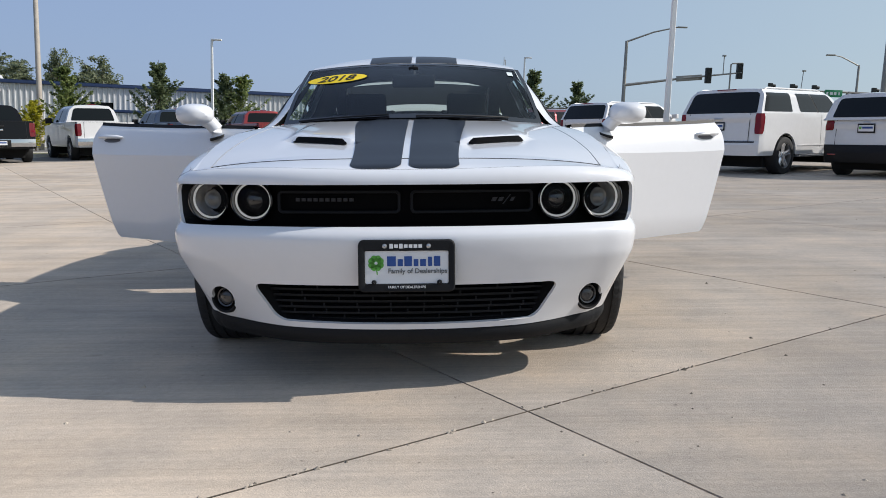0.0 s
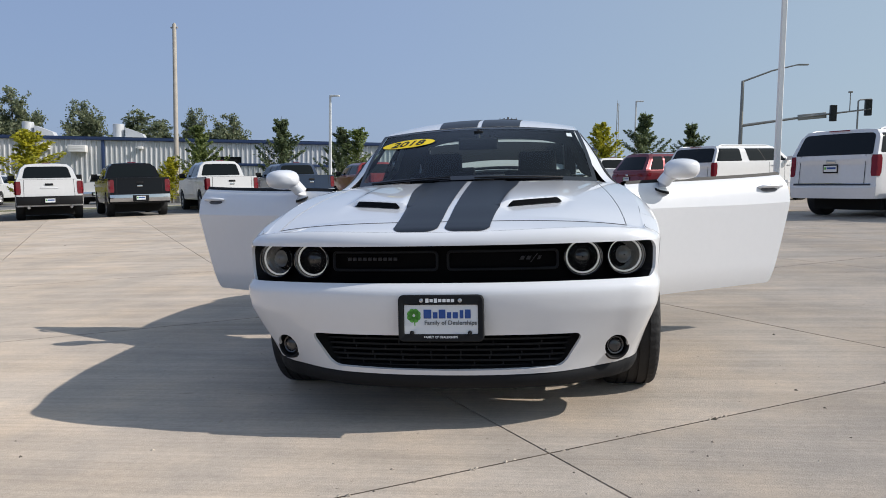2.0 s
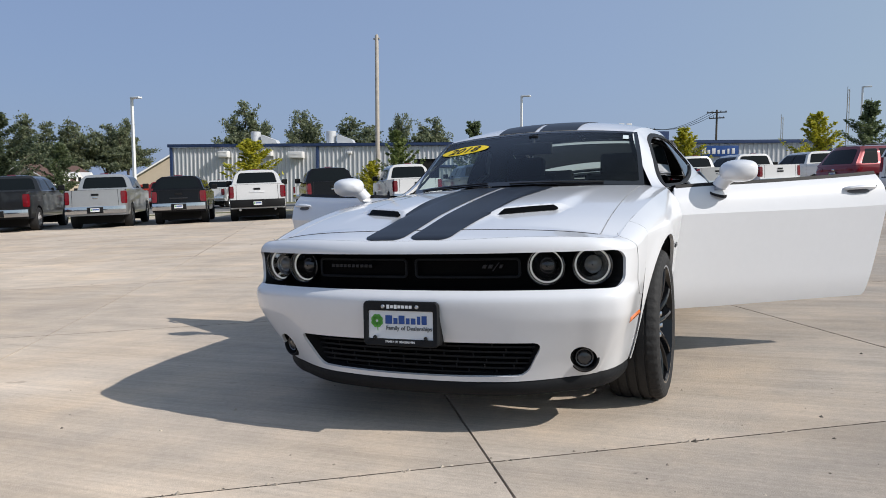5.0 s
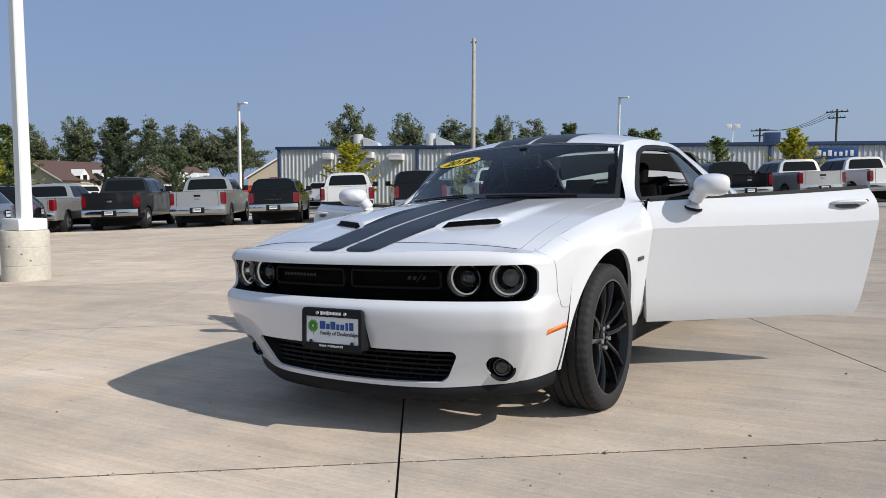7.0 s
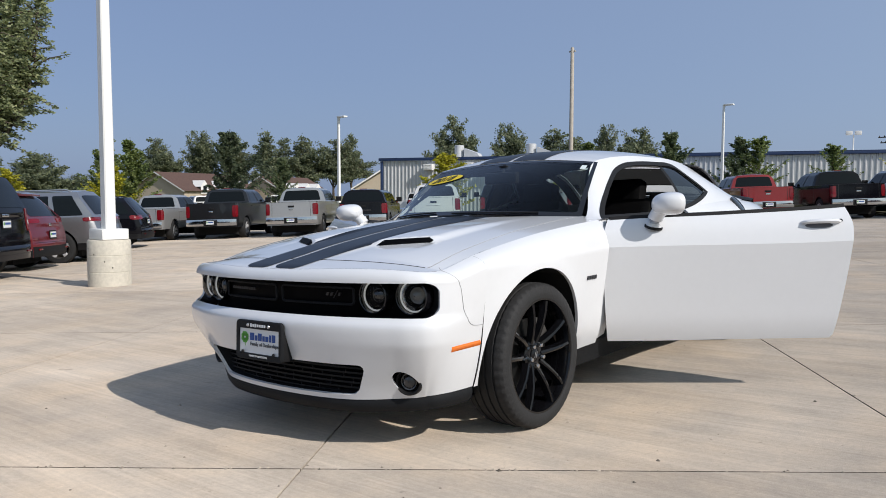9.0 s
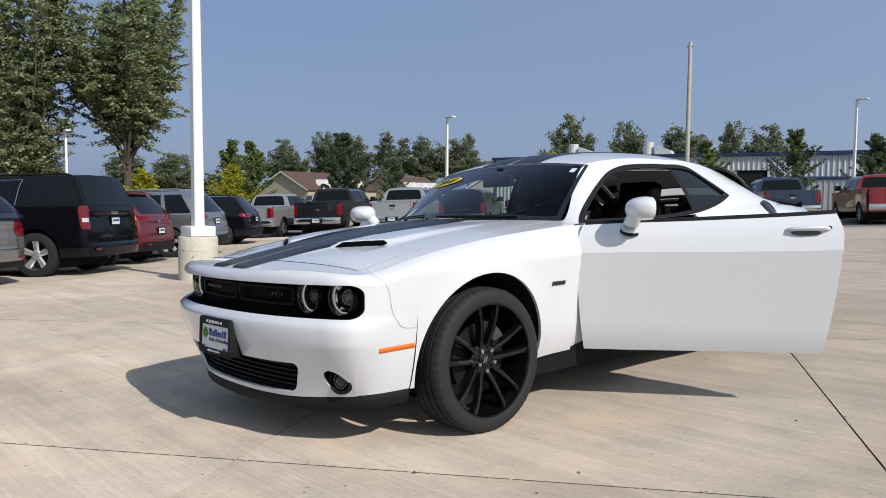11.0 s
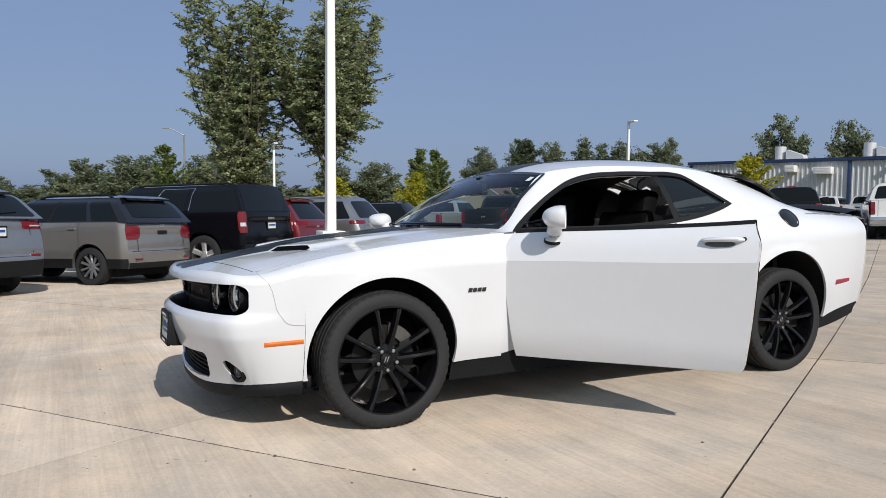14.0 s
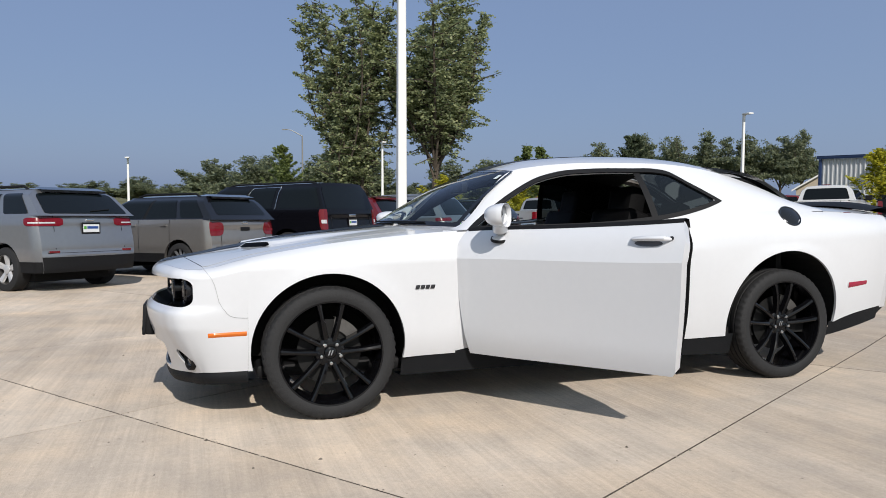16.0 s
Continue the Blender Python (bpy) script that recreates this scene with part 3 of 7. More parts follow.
# hood scoop mouths
for sgn in (1, -1):
    bm = bmesh.new()
    xs_ = span(.248, .486, 12)
    for x0, x1 in zip(xs_, xs_[1:]):
        y0, y1 = scoop_y(x0) - .007, scoop_y(x1) - .007
        k0 = min(1, (x0 - .246) / .02, (.488 - x0) / .02)
        k1 = min(1, (x1 - .246) / .02, (.488 - x1) / .02)
        z0, z1 = top_z(x0, y0 - .01) + .004, top_z(x1, y1 - .01) + .004
        h0, h1 = .004 + .018 * max(k0, 0), .004 + .018 * max(k1, 0)
        add(bm, [(sgn * x0, y0 - .02, z0 - .002), (sgn * x1, y1 - .02, z1 - .002), (sgn * x1, y1 + .006, z1 + h1), (sgn * x0, y0 + .006, z0 + h0), (sgn * x0, y0 + .02, z0 - .01), (sgn * x1, y1 + .02, z1 - .01)],
            [(0, 1, 2, 3), (3, 2, 5, 4)])
    bmesh.ops.remove_doubles(bm, verts=bm.verts[:], dist=.0004)
    part("hood_scoop", bm, DEEPBLACK, hood, "black hood scoop mouth")

# upper grille: recessed gloss panel with two framed mouths
part("grille_panel", sheet(span(-.99, .99, 80), span(.56, .80, 10), lambda s, z: Vector((*plan(s * .93, -.098), z))), DEEPBLACK, front, "gloss black grille panel")


def loop_bar(bm, pts, r_, n=6):
    pts = [Vector(p) for p in pts]
    rings = []
    for i, p in enumerate(pts):
        d = (pts[(i + 1) % len(pts)] - pts[i - 1]).normalized()
        a = d.cross(Vector((0, 1, 0.01))).normalized()
        b2 = a.cross(d)
        rings.append([bm.verts.new(p + r_ * (math.cos(2 * math.pi * k / n) * a + math.sin(2 * math.pi * k / n) * b2)) for k in range(n)])
    for i in range(len(rings)):
        r0, r1 = rings[i - 1], rings[i]
        for k in range(n):
            bm.faces.new((r0[k], r0[(k + 1) % n], r1[(k + 1) % n], r1[k]))


def plan_at(x, d):
    lo, hi = 0.0, 1.0
    for _ in range(24):
        m_ = (lo + hi) / 2
        if PX(m_) < abs(x):
            lo = m_
        else:
            hi = m_
    return plan(lo, d)[1]


for sgn in (1, -1):
    bm = bmesh.new()
    pts = []
    x0, x1, z0, z1, rr = .022, .455, .655, .728, .014
    for cx, cz, a0 in ((x1 - rr, z1 - rr, 0), (x0 + rr, z1 - rr, 90), (x0 + rr, z0 + rr, 180), (x1 - rr, z0 + rr, 270)):
        for k in range(5):
            t = radians(a0 + 22.5 * k)
            px, pz = cx + rr * math.cos(t), cz + rr * math.sin(t)
            pts.append((px, pz))
    full = []
    for (ax, az), (bx, bz) in zip(pts, pts[1:] + pts[:1]):
        n = max(1, int(abs(bx - ax) / .05))
        full += [(ax + (bx - ax) * i / n, az + (bz - az) * i / n) for i in range(n)]
    loop_bar(bm, [(sgn * px, plan_at(px, -.076), pz) for px, pz in full], .006)
    part("grille_frame", bm, LIP, front, "black framed grille mouth")
    bm = bmesh.new()
    for k in range(7):
        z = .612 + k * .007 if k < 5 else .737 + (k - 5) * .008
        for xa, xb in zip(span(.0, .47, 6), span(.0, .47, 6)[1:]):
            ya, yb = plan_at(xa, -.086), plan_at(xb, -.086)
            add(bm, [(sgn * xa, ya, z), (sgn * xb, yb, z), (sgn * xb, yb, z + .003), (sgn * xa, ya, z + .003)], [(0, 1, 2, 3)])
    tagged(part("grille_louvre", bm, DEEPBLACK, front), kind="stuff")

# script and emblem on the grille as plain bars
bm = bmesh.new()
for k in range(10):
    x = -.385 + k * .0215
    box(bm, (x, plan_at(x, -.074), .700), (.015, .006, .012))
part("grille_script", bm, DULLBADGE, front, "dull grey script bars")
bm = bmesh.new()
sh = Matrix(((1, 0, .5), (0, 1, 0), (0, 0, 1)))
for x, w in ((.318, .016), (.342, .016), (.384, .012)):
    box(bm, (x, plan_at(x, -.072), .698), (w, .006, .014), sh)
box(bm, (.363, plan_at(.363, -.072), .697), (.004, .006, .034), Matrix(((1, 0, .8), (0, 1, 0), (0, 0, 1))))
part("grille_emblem", bm, DULLBADGE, front, "small dull emblem bars")

# headlamps
for sgn in (1, -1):
    for hx, kind_ in ((.726, 0), (.556, 1)):
        y = plan_at(hx, -.074)
        hl = new("headlight")
        hl.parent = car
        tilt_ = radians(9 if kind_ == 0 else 4) * sgn
        hl.matrix_basis = Matrix.Translation((sgn * hx, y, .695)) @ Matrix.Rotation(tilt_, 4, "Z")
        R_ = .071 if kind_ == 0 else .069
        bm = bmesh.new()
        lathe(bm, [(.05, R_ + .010), (-.012, R_ + .008), (-.015, R_ + .004), (-.013, R_ + .001), (.05, R_ + .0005)], 40, "y")
        part("bezel", bm, GLOSSBLACK, hl)
        bm = bmesh.new()
        lathe(bm, [(.014, R_ - .001), (.009, R_ - .0015), (.006, R_ - .0045), (.008, R_ - .0075), (.013, R_ - .0090)], 40, "y")
        part("halo_ring", bm, HALO, hl, "bright halo ring")
        bm = bmesh.new()
        lathe(bm, [(.013, R_ - .0098), (.028, R_ - .018), (.042, R_ - .028), (.050, R_ - .034 if kind_ == 0 else R_ - .027)], 40, "y")
        part("reflector", bm, CHROME if kind_ == 0 else DEEPBLACK, hl)
        bm = bmesh.new()
        rr_ = R_ - (.033 if kind_ == 0 else .026)
        lathe(bm, [(.048, rr_)] + [(.044 - .03 * math.sin(t), rr_ * math.cos(t)) for t in span(0, 1.5, 6)], 32, "y")
        part("projector_lens", bm, DARKLENS if kind_ else GREYLENS, hl, "round projector lens")
        bm = bmesh.new()
        lathe(bm, [(-.012, R_ - .001)] + [(-.012 - .012 * math.sin(t), (R_ - .001) * math.cos(t)) for t in span(0.1, 1.56, 6)], 32, "y")
        cv = part("lens_cover", bm, CLEAR, hl)
        cv.visible_shadow = False

# lower grille insert
part("lower_grille_back", sheet(span(-.72, .72, 36), span(.22, .43, 4), lambda s, z: Vector((*plan(s, -.115), z))), DEEPBLACK, front)
for k in range(7):
    z = .264 + k * .0215
    bm = bmesh.new()
    hw = .455 + (z - .252) / .150 * .090
    xs_ = span(-hw, hw, 16)
    for x0, x1 in zip(xs_, xs_[1:]):
        y0, y1 = plan_at(x0, -.088), plan_at(x1, -.088)
        add(bm, [(x0, y0, z - .004), (x1, y1, z - .004), (x1, y1, z + .004), (x0, y0, z + .004), (x0, y0 + .03, z + .004), (x1, y1 + .03, z + .004)], [(0, 1, 2, 3), (3, 2, 5, 4)])
        if (k + int(x0 * 50)) % 2:
            add(bm, [(x0, y0, z - .004), (x0 + .006, y0, z - .004), (x0 + .006, y0, z + .0155), (x0, y0, z + .0155)], [(0, 1, 2, 3)])
    part("grille_slat", bm, LIP, front)

# fog lamps sit flush in the tucked corners of the bumper
fog_y = min((abs(fascia_pos(s_, (FOGZ - .255) / (FT(s_) - .255)).x - FOGX), fascia_pos(s_, (FOGZ - .255) / (FT(s_) - .255)).y) for s_ in span(.5, .95, 90))[1] + .012
fog_turn = math.atan2(plan_at(FOGX + .03, 0) - plan_at(FOGX - .03, 0), .06)
for sgn in (1, -1):
    y = fog_y
    fg = new("fog_lamp")
    fg.parent = car
    fg.matrix_basis = Matrix.Translation((sgn * FOGX, y, FOGZ)) @ Matrix.Rotation(fog_turn * sgn, 4, "Z")
    bm = bmesh.new()
    lathe(bm, [(.020, .062), (.000, .059), (-.004, .054), (-.002, .050), (.012, .045), (.03, .045), (.032, .001)], 32, "y")
    part("fog_bezel", bm, BLACK, fg)
    bm = bmesh.new()
    lathe(bm, [(.016, .038), (.006, .036), (.008, .031)] + [(.012 - .012 * math.sin(t), .030 * math.cos(t)) for t in span(0, 1.5, 5)], 28, "y")
    part("fog_lens", bm, FOGLENS, fg, "round fog lens")

# black chin lip
def lip_pos(s, v):
    a = abs(s)
    p = fascia_pos(s, 0.0)
    inn = Vector((-p.x * .55, -.35 - p.y, 0)).normalized() if a < .97 else Vector((-1 if s > 0 else 1, 0, 0))
    return p + inn * (.006 + .016 * (1 - v) - .012 * math.sin(math.pi * v)) + Vector((0, 0, .006 - (.066 + .008 * a * a) * (1 - v)))


bm = sheet(span(-1, 1, 80), span(0, 1, 6), lip_pos)
sheet(span(-1, 1, 80), span(0, 1, 3), lambda s, v: lip_pos(s, 0) + Vector((-lip_pos(s, 0).x * .10 * v, .20 * v, 0.004 * v)), flip=True, bm=bm)
part("chin_spoiler", bm, LIP, car, "textured black front lip")

# side markers
for sgn in (1, -1):
    bm = sheet(span(.925, .998, 8), span(0, 1, 3), lambda s, t: fascia_pos(sgn * s, (.456 + .024 * t - .266) / (FT(s) - .266)) + Vector((sgn * .006 * (1 - (2 * t - 1) ** 4) * min(1, (s - .925) / .004 + .2), 0, 0)), flip=sgn < 0)
    part("side_marker", bm, AMBER, car, "amber side marker lamp")

# plate bracket, frame and dealer insert
pl = new("plate_holder")
pl.parent = car
pl.matrix_basis = Matrix.Translation((.006, -.966, .482)) @ Matrix.Rotation(radians(-3), 4, "X")
bm = bmesh.new()
box(bm, (0, .044, -.002), (.322, .074, .172), bevel=.016)
part("bracket", bm, BLACK, pl)
bm = bmesh.new()
def corners(x0, x1, z0, z1, r_):
    return [(cx + r_ * math.cos(radians(a0 + 22.5 * k)), cz + r_ * math.sin(radians(a0 + 22.5 * k))) for cx, cz, a0 in ((x1 - r_, z1 - r_, 0), (x0 + r_, z1 - r_, 90), (x0 + r_, z0 + r_, 180), (x1 - r_, z0 + r_, 270)) for k in range(5)]


loops = [[(x, y, z) for x, z in corners(*c)] for y, c in ((.010, (-.166, .166, -.090, .090, .020)), (-.003, (-.166, .166, -.090, .090, .020)), (-.007, (-.162, .162, -.086, .086, .017)), (-.007, (-.147, .147, -.064, .055, .007)), (-.004, (-.143, .143, -.061, .052, .005)), (.003, (-.143, .143, -.061, .052, .005)))]
n = len(loops[0])
add(bm, [p for lp_ in loops for p in lp_], [(k * n + i, k * n + n + i, k * n + n + (i + 1) % n, k * n + (i + 1) % n) for k in range(len(loops) - 1) for i in range(n)])
part("plate_frame", bm, LIP, pl, "black plate frame")
bm = bmesh.new()
box(bm, (0, .002, -.004), (.292, .003, .118))
part("plate_insert", bm, PLATEWHITE, pl, "white dealer insert with green leaf and blue bars")
UPM = Matrix.Rotation(radians(90), 4, "X")
bm = bmesh.new()
for k in range(4):
    t = radians(45 + 90 * k)
    for q in (-1, 1):
        c = Vector((-.105 + .0155 * math.cos(t) + q * .006 * math.sin(t), -.0010, .010 + .0155 * math.sin(t) - q * .006 * math.cos(t)))
        ring = [bm.verts.new(c + Vector((.0115 * math.cos(a), 0, .0115 * math.sin(a)))) for a in [2 * math.pi * j / 14 for j in range(14)]]
        bm.faces.new(ring)
add(bm, [(-.107, -.001, .004), (-.103, -.001, .004), (-.099, -.001, -.030), (-.103, -.001, -.030)], [(0, 1, 2, 3)])
part("plate_leaf", bm, PLATEGREEN, pl, "green leaf emblem")
for x, w, h in ((-.058, .030, .034), (-.028, .018, .024), (-.001, .026, .034), (.026, .016, .024), (.050, .020, .024), (.074, .014, .032), (.098, .022, .034)):
    bm = bmesh.new()
    box(bm, (x + .006, -.0006, .016 + (h - .034) / 2), (w, .002, h), bevel=.0005)
    part("plate_name_bar", bm, PLATEBLUE, pl, "blue name bar")
words("plate_words", "Family of Dealerships", .0235, Matrix.Translation((.037, -.0012, -.018)) @ UPM, PLATEGREY, pl, bold=.0002)
words("frame_words", "FAMILY OF DEALERSHIPS", .0118, Matrix.Translation((.0, -.0068, -.0725)) @ UPM, PLATEWHITE, pl, bold=.0002)
bm = bmesh.new()
for k in range(7):
    box(bm, (-.052 + k * .0165, -.0066, .0685), (.0125, .002, .016 if k in (0, 2) else .012))
part("frame_name_bar", bm, PLATEWHITE, pl)
for x, z in ((-.075, .0685), (.075, .0685), (-.112, -.056), (.112, -.056)):
    bm = bmesh.new()
    lathe(bm, [(-.003, .009), (-.008, .007), (-.010, .001)], 12, "y", (x, -.003, z))
    part("plate_screw", bm, SILVER if z > 0 else LIP, pl)

# ---- greenhouse ----
ZR = keyed([(.66, .985), (.74, 1.005), (1.15, 1.338), (1.3, 1.366), (1.5, 1.386), (1.95, 1.395), (2.2, 1.392), (2.45, 1.365), (2.62, 1.330), (2.87, 1.252), (3.1, 1.155), (3.3, 1.100)])
XR = keyed([(.66, .785), (.74, .763), (1.15, .605), (1.5, .622), (1.95, .640), (2.4, .652), (2.87, .690), (3.1, .745), (3.3, .80)])
ZRC = keyed([(1.08, 1.362), (1.12, 1.373), (1.22, 1.404), (1.35, 1.434), (1.5, 1.453), (1.72, 1.470), (2.05, 1.479), (2.3, 1.472), (2.54, 1.450), (2.74, 1.410), (2.9, 1.352), (3.1, 1.245), (3.3, 1.130)])
ZU = keyed([(.76, .95), (1.096, 1.180), (1.278, 1.270), (1.419, 1.309), (1.658, 1.332), (1.92, 1.337), (2.10, 1.336), (2.18, 1.322), (2.30, 1.250), (2.46, 1.152), (2.6, 1.06)])
ZL = keyed([(.7, .998), (1.95, 1.048), (2.09, 1.066), (2.22, 1.090), (2.45, 1.155), (2.6, 1.22)])


def up_pos(y, v, d=0.0):
    x0, z0, x1, z1 = XS(y) - .004, ZS(y) - .003, XR(y), ZR(y)
    bow = .022 * math.sin(math.pi * v) * min(1.0, max(0.0, z1 - z0) / .25)
    n = Vector((z1 - z0, 0, x0 - x1)).normalized() if z1 - z0 > .02 else Vector((.7, 0, .7))
    return Vector((x0 + (x1 - x0) * v, y, z0 + (z1 - z0) * v)) + n * (bow + d)


def dlo(y, v):
    z = up_pos(y, v).z
    return min(ZU(y) - z, z - ZL(y), (y - .80) * .6)


def ws_pos(a, b_, d=0.0):
    q = 1 - a * a
    p0 = Vector((a * .722, ws_y(.70 * a), 1.003 + .026 * q))
    p1 = Vector((a * .630, 1.150 - .028 * q, 1.334 + .038 * q))
    n = Vector((a * .3, -.62, .75)).normalized()
    return p0.lerp(p1, b_) + n * (.018 * math.sin(math.pi * b_) + d)


def roof_pos(a, y):
    q = 1 - abs(a) ** 2.3
    y = y - (.030 * (1 - a * a)) * max(0, 1 - (y - 1.15) / .3)
    zr, zc = ZR(y), ZRC(y)
    return Vector((a * XR(y), y, zr + (zc - zr) * q))


bm = sheet(span(.70, 3.28, 100), span(0, 1, 20), up_pos, (lambda y, v: -dlo(y, v), lambda y, v: up_pos(y, v).z - ZS(y) + .02), rim=0.02)
both(bm, "roof_pillar", PAINT, car)
bm = sheet(span(-1, 1, 40), span(1.15, 2.64, 46), roof_pos)
part("roof", bm, PAINT, car, "white roof with two black stripes")
for sgn in (1, -1):
    bm = sheet(span(.022, .43, 8), span(1.155, 2.62, 40), lambda a, y: roof_pos(a * sgn, y) + Vector((0, 0, .0025)), flip=sgn < 0)
    part("roof_stripe", bm, STRIPE, car, "satin black roof stripe")
bm = sheet(span(-.97, .97, 24), span(1.16, 2.62, 24), lambda a, y: roof_pos(a, y) - Vector((0, 0, .03)), flip=True)
part("headliner", bm, LEATHER, car)
bm = sheet(span(.80, 3.2, 60), span(0.05, 1, 10), lambda y, v: up_pos(y, v, -.03), (lambda y, v: -dlo(y, v),), flip=True)
both(bm, "pillar_trim", LEATHER, car)
# black window surround, B-pillar and quarter glass
bm = sheet(span(.74, 2.6, 100), span(0, 1, 40), lambda y, v: up_pos(y, v, .004), (lambda y, v: dlo(y, v) + .022, lambda y, v: .004 - dlo(y, v)), rim=.008)
both(bm, "window_surround", BLACK, car, "matt black window surround")
for sgn in (1, -1):
    S_ = lambda y, v: Vector((sgn * up_pos(y, v, -.006).x, *up_pos(y, v, -.006)[1:]))
    bm = sheet(span(1.9, 2.5, 40), span(0, 1, 30), S_, (dlo, lambda y, v: y - (1.985 - .055 * v), lambda y, v: (2.03 - .055 * v) - y), flip=sgn < 0)
    part("b_pillar", bm, BLACK, car)
    bm = sheet(span(1.95, 2.5, 40), span(0, 1, 30), S_, (dlo, lambda y, v: y - (2.03 - .055 * v)), flip=sgn < 0)
    qg = part("quarter_glass", bm, TINTED, car, "tinted quarter window")
    qg.visible_shadow = False
ws = part("windshield", sheet(span(-1, 1, 30), span(0, 1, 20), ws_pos), WINDSHIELD, car, "clear windshield")
ws.visible_shadow = False
bm = sheet(span(-1, 1, 60), span(0, 1, 40), lambda a, b_: ws_pos(a, b_, .001), (lambda a, b_: -min((.965 - abs(a)) * .7, .955 - b_, b_ - .06),))
part("windshield_band", bm, GLOSSBLACK, ws, "black ceramic band")
# year decal and small stickers on the glass
def on_glass(x, b_, size_u, size_v):
    p = ws_pos(x, b_, .004)
    ux = (ws_pos(x + .02, b_, .004) - ws_pos(x - .02, b_, .004)).normalized()
    uy = (ws_pos(x, b_ + .02, .004) - ws_pos(x, b_ - .02, .004)).normalized()
    nz = ux.cross(uy).normalized()
    uy = nz.cross(ux)
    m = Matrix((ux, uy, nz)).transposed().to_4x4()
    m.translation = p
    return m
def on_decal(u, v_, d):
    """A point of the year decal, laid on the curved glass."""
    return ws_pos(-.668 + u / .66, .715 + v_ / .62 + .03 * u, d)
for scale_, mtl, dz in ((1.0, INK, .000), (.955, YELLOW, .0015)):
    bm = bmesh.new()
    for i in range(8):
        rings = [[bm.verts.new(on_decal(.182 * scale_ * f * math.cos(t), (.060 if scale_ == 1 else .0545) * f * math.sin(t), .003 + dz)) for t in [2 * math.pi * k / 40 for k in range(40)]] for f in (i / 8 + .001, (i + 1) / 8)]
        for k in range(40):
            bm.faces.new((rings[0][k - 1], rings[0][k], rings[1][k], rings[1][k - 1]))
    bmesh.ops.remove_doubles(bm, verts=bm.verts[:], dist=.0003)
    part("year_decal" if scale_ < 1 else "decal_rim", bm, mtl, ws, "yellow oval year decal" if scale_ < 1 else "")
dg_ = words("decal_digits", "2018", .100, Matrix.Diagonal((1.12, 1, 1, 1)), INK, ws, shear=.28, bold=.0010)
for v_ in dg_.data.vertices:
    v_.co = on_decal(v_.co.x * .95 - .006, v_.co.y * .92 - .004, .0065 + max(0.0, v_.co.z))
m_ = on_glass(.885, .86, 1, 1)
bm = bmesh.new()
add(bm, [m_ @ Vector(p) for p in ((-.017, -.024, 0), (.017, -.024, 0), (.017, .024, 0), (-.017, .024, 0))], [(0, 1, 2, 3)])
part("inspection_sticker", bm, STICKER, ws, "small pale sticker")

# rear glass and deck
def rg_pos(a, b_):
    y = 2.62 + .66 * b_
    xr = .585 + .03 * b_
    return Vector((a * xr, y - .05 * (1 - a * a) * (1 - b_), (ZRC(y) - .012) - .045 * a * a + .02 * math.sin(math.pi * b_)))


rg = part("rear_glass", sheet(span(-1, 1, 20), span(0, 1, 12), rg_pos), REARGLASS, car, "rear window")
rg.visible_shadow = False
bm = sheet(span(-1, 1, 50), span(0, 1, 30), lambda a, b_: rg_pos(a * 1.16, b_) + Vector((0, 0, -.002)), (lambda a, b_: max(abs(a) - .84, .05 - b_, b_ - .94),))
part("rear_pillar_skin", bm, PAINT, car)
bm = sheet(span(-1, 1, 50), span(0, 1, 30), lambda a, b_: rg_pos(a * 1.15, b_) + Vector((0, -.01, -.022)), (lambda a, b_: max(abs(a) - .86, .05 - b_, b_ - .94),), flip=True)
part("rear_pillar_trim", bm, LEATHER, car)


def deck_pos(a, y):
    xs = XS(y) if y < 3.9 else XS(3.9) - (y - 3.9) * .25
    zs = ZS(min(y, 3.9)) - max(0, y - 3.9) * .1
    return Vector((a * xs, y, zs + .058 * (1 - abs(a) ** 3) * smooth01((y - 3.15) / .2) + .004))


part("deck", sheet(span(-1, 1, 30), span(3.18, 4.10, 26), deck_pos), PAINT, car, "white trunk lid")


def rear_pos(s, z):
    a = abs(s)
    x = keyed([(0, 0), (.5, .5), (.8, .74), (.92, .825), (1, .862)])(a)
    y = keyed([(0, 4.135), (.5, 4.12), (.8, 4.06), (.92, 3.985), (1, 3.90)])(a) - .10 * max(0, (z - .75)) + .0
    k = side_x(3.9, z) - W_(3.9)
    return Vector(((x + k * smooth01((a - .6) / .4)) * (1 if s > 0 else -1), y, z))


part("rear_bumper", sheet(span(-1, 1, 60), span(.42, 1.06, 24), rear_pos, flip=True), PAINT, car, "white rear bumper")
part("tail_panel", sheet(span(-.82, .82, 30), span(.80, .96, 4), lambda s, z: rear_pos(s, z) + Vector((0, .006, 0)), flip=True), GLOSSBLACK, car, "dark tail lamp panel")


def clad_z(y):
    return .258 + .085 * (y - 3.32) / .58


def valance(s, v):
    p = rear_pos(s, .42)
    return Vector((p.x * (1 - .05 * (1 - v)), p.y - .10 * (1 - v), .335 - .04 * (1 - s * s) + (.095 + .04 * (1 - s * s)) * v))


part("rear_valance", sheet(span(-1, 1, 50), span(0, 1, 5), valance, flip=True), LIP, car, "black rear valance")
for sgn in (1, -1):
    bm = sheet(span(3.32, 3.9, 8), span(0, 1, 3), lambda y, v: Vector((sgn * (side_x(y, ZB(y)) - .006 - .03 * (1 - v)), y, clad_z(y) + (ZB(y) + .004 - clad_z(y)) * v)), flip=sgn < 0)
    part("rear_lower_cladding", bm, LIP, car)
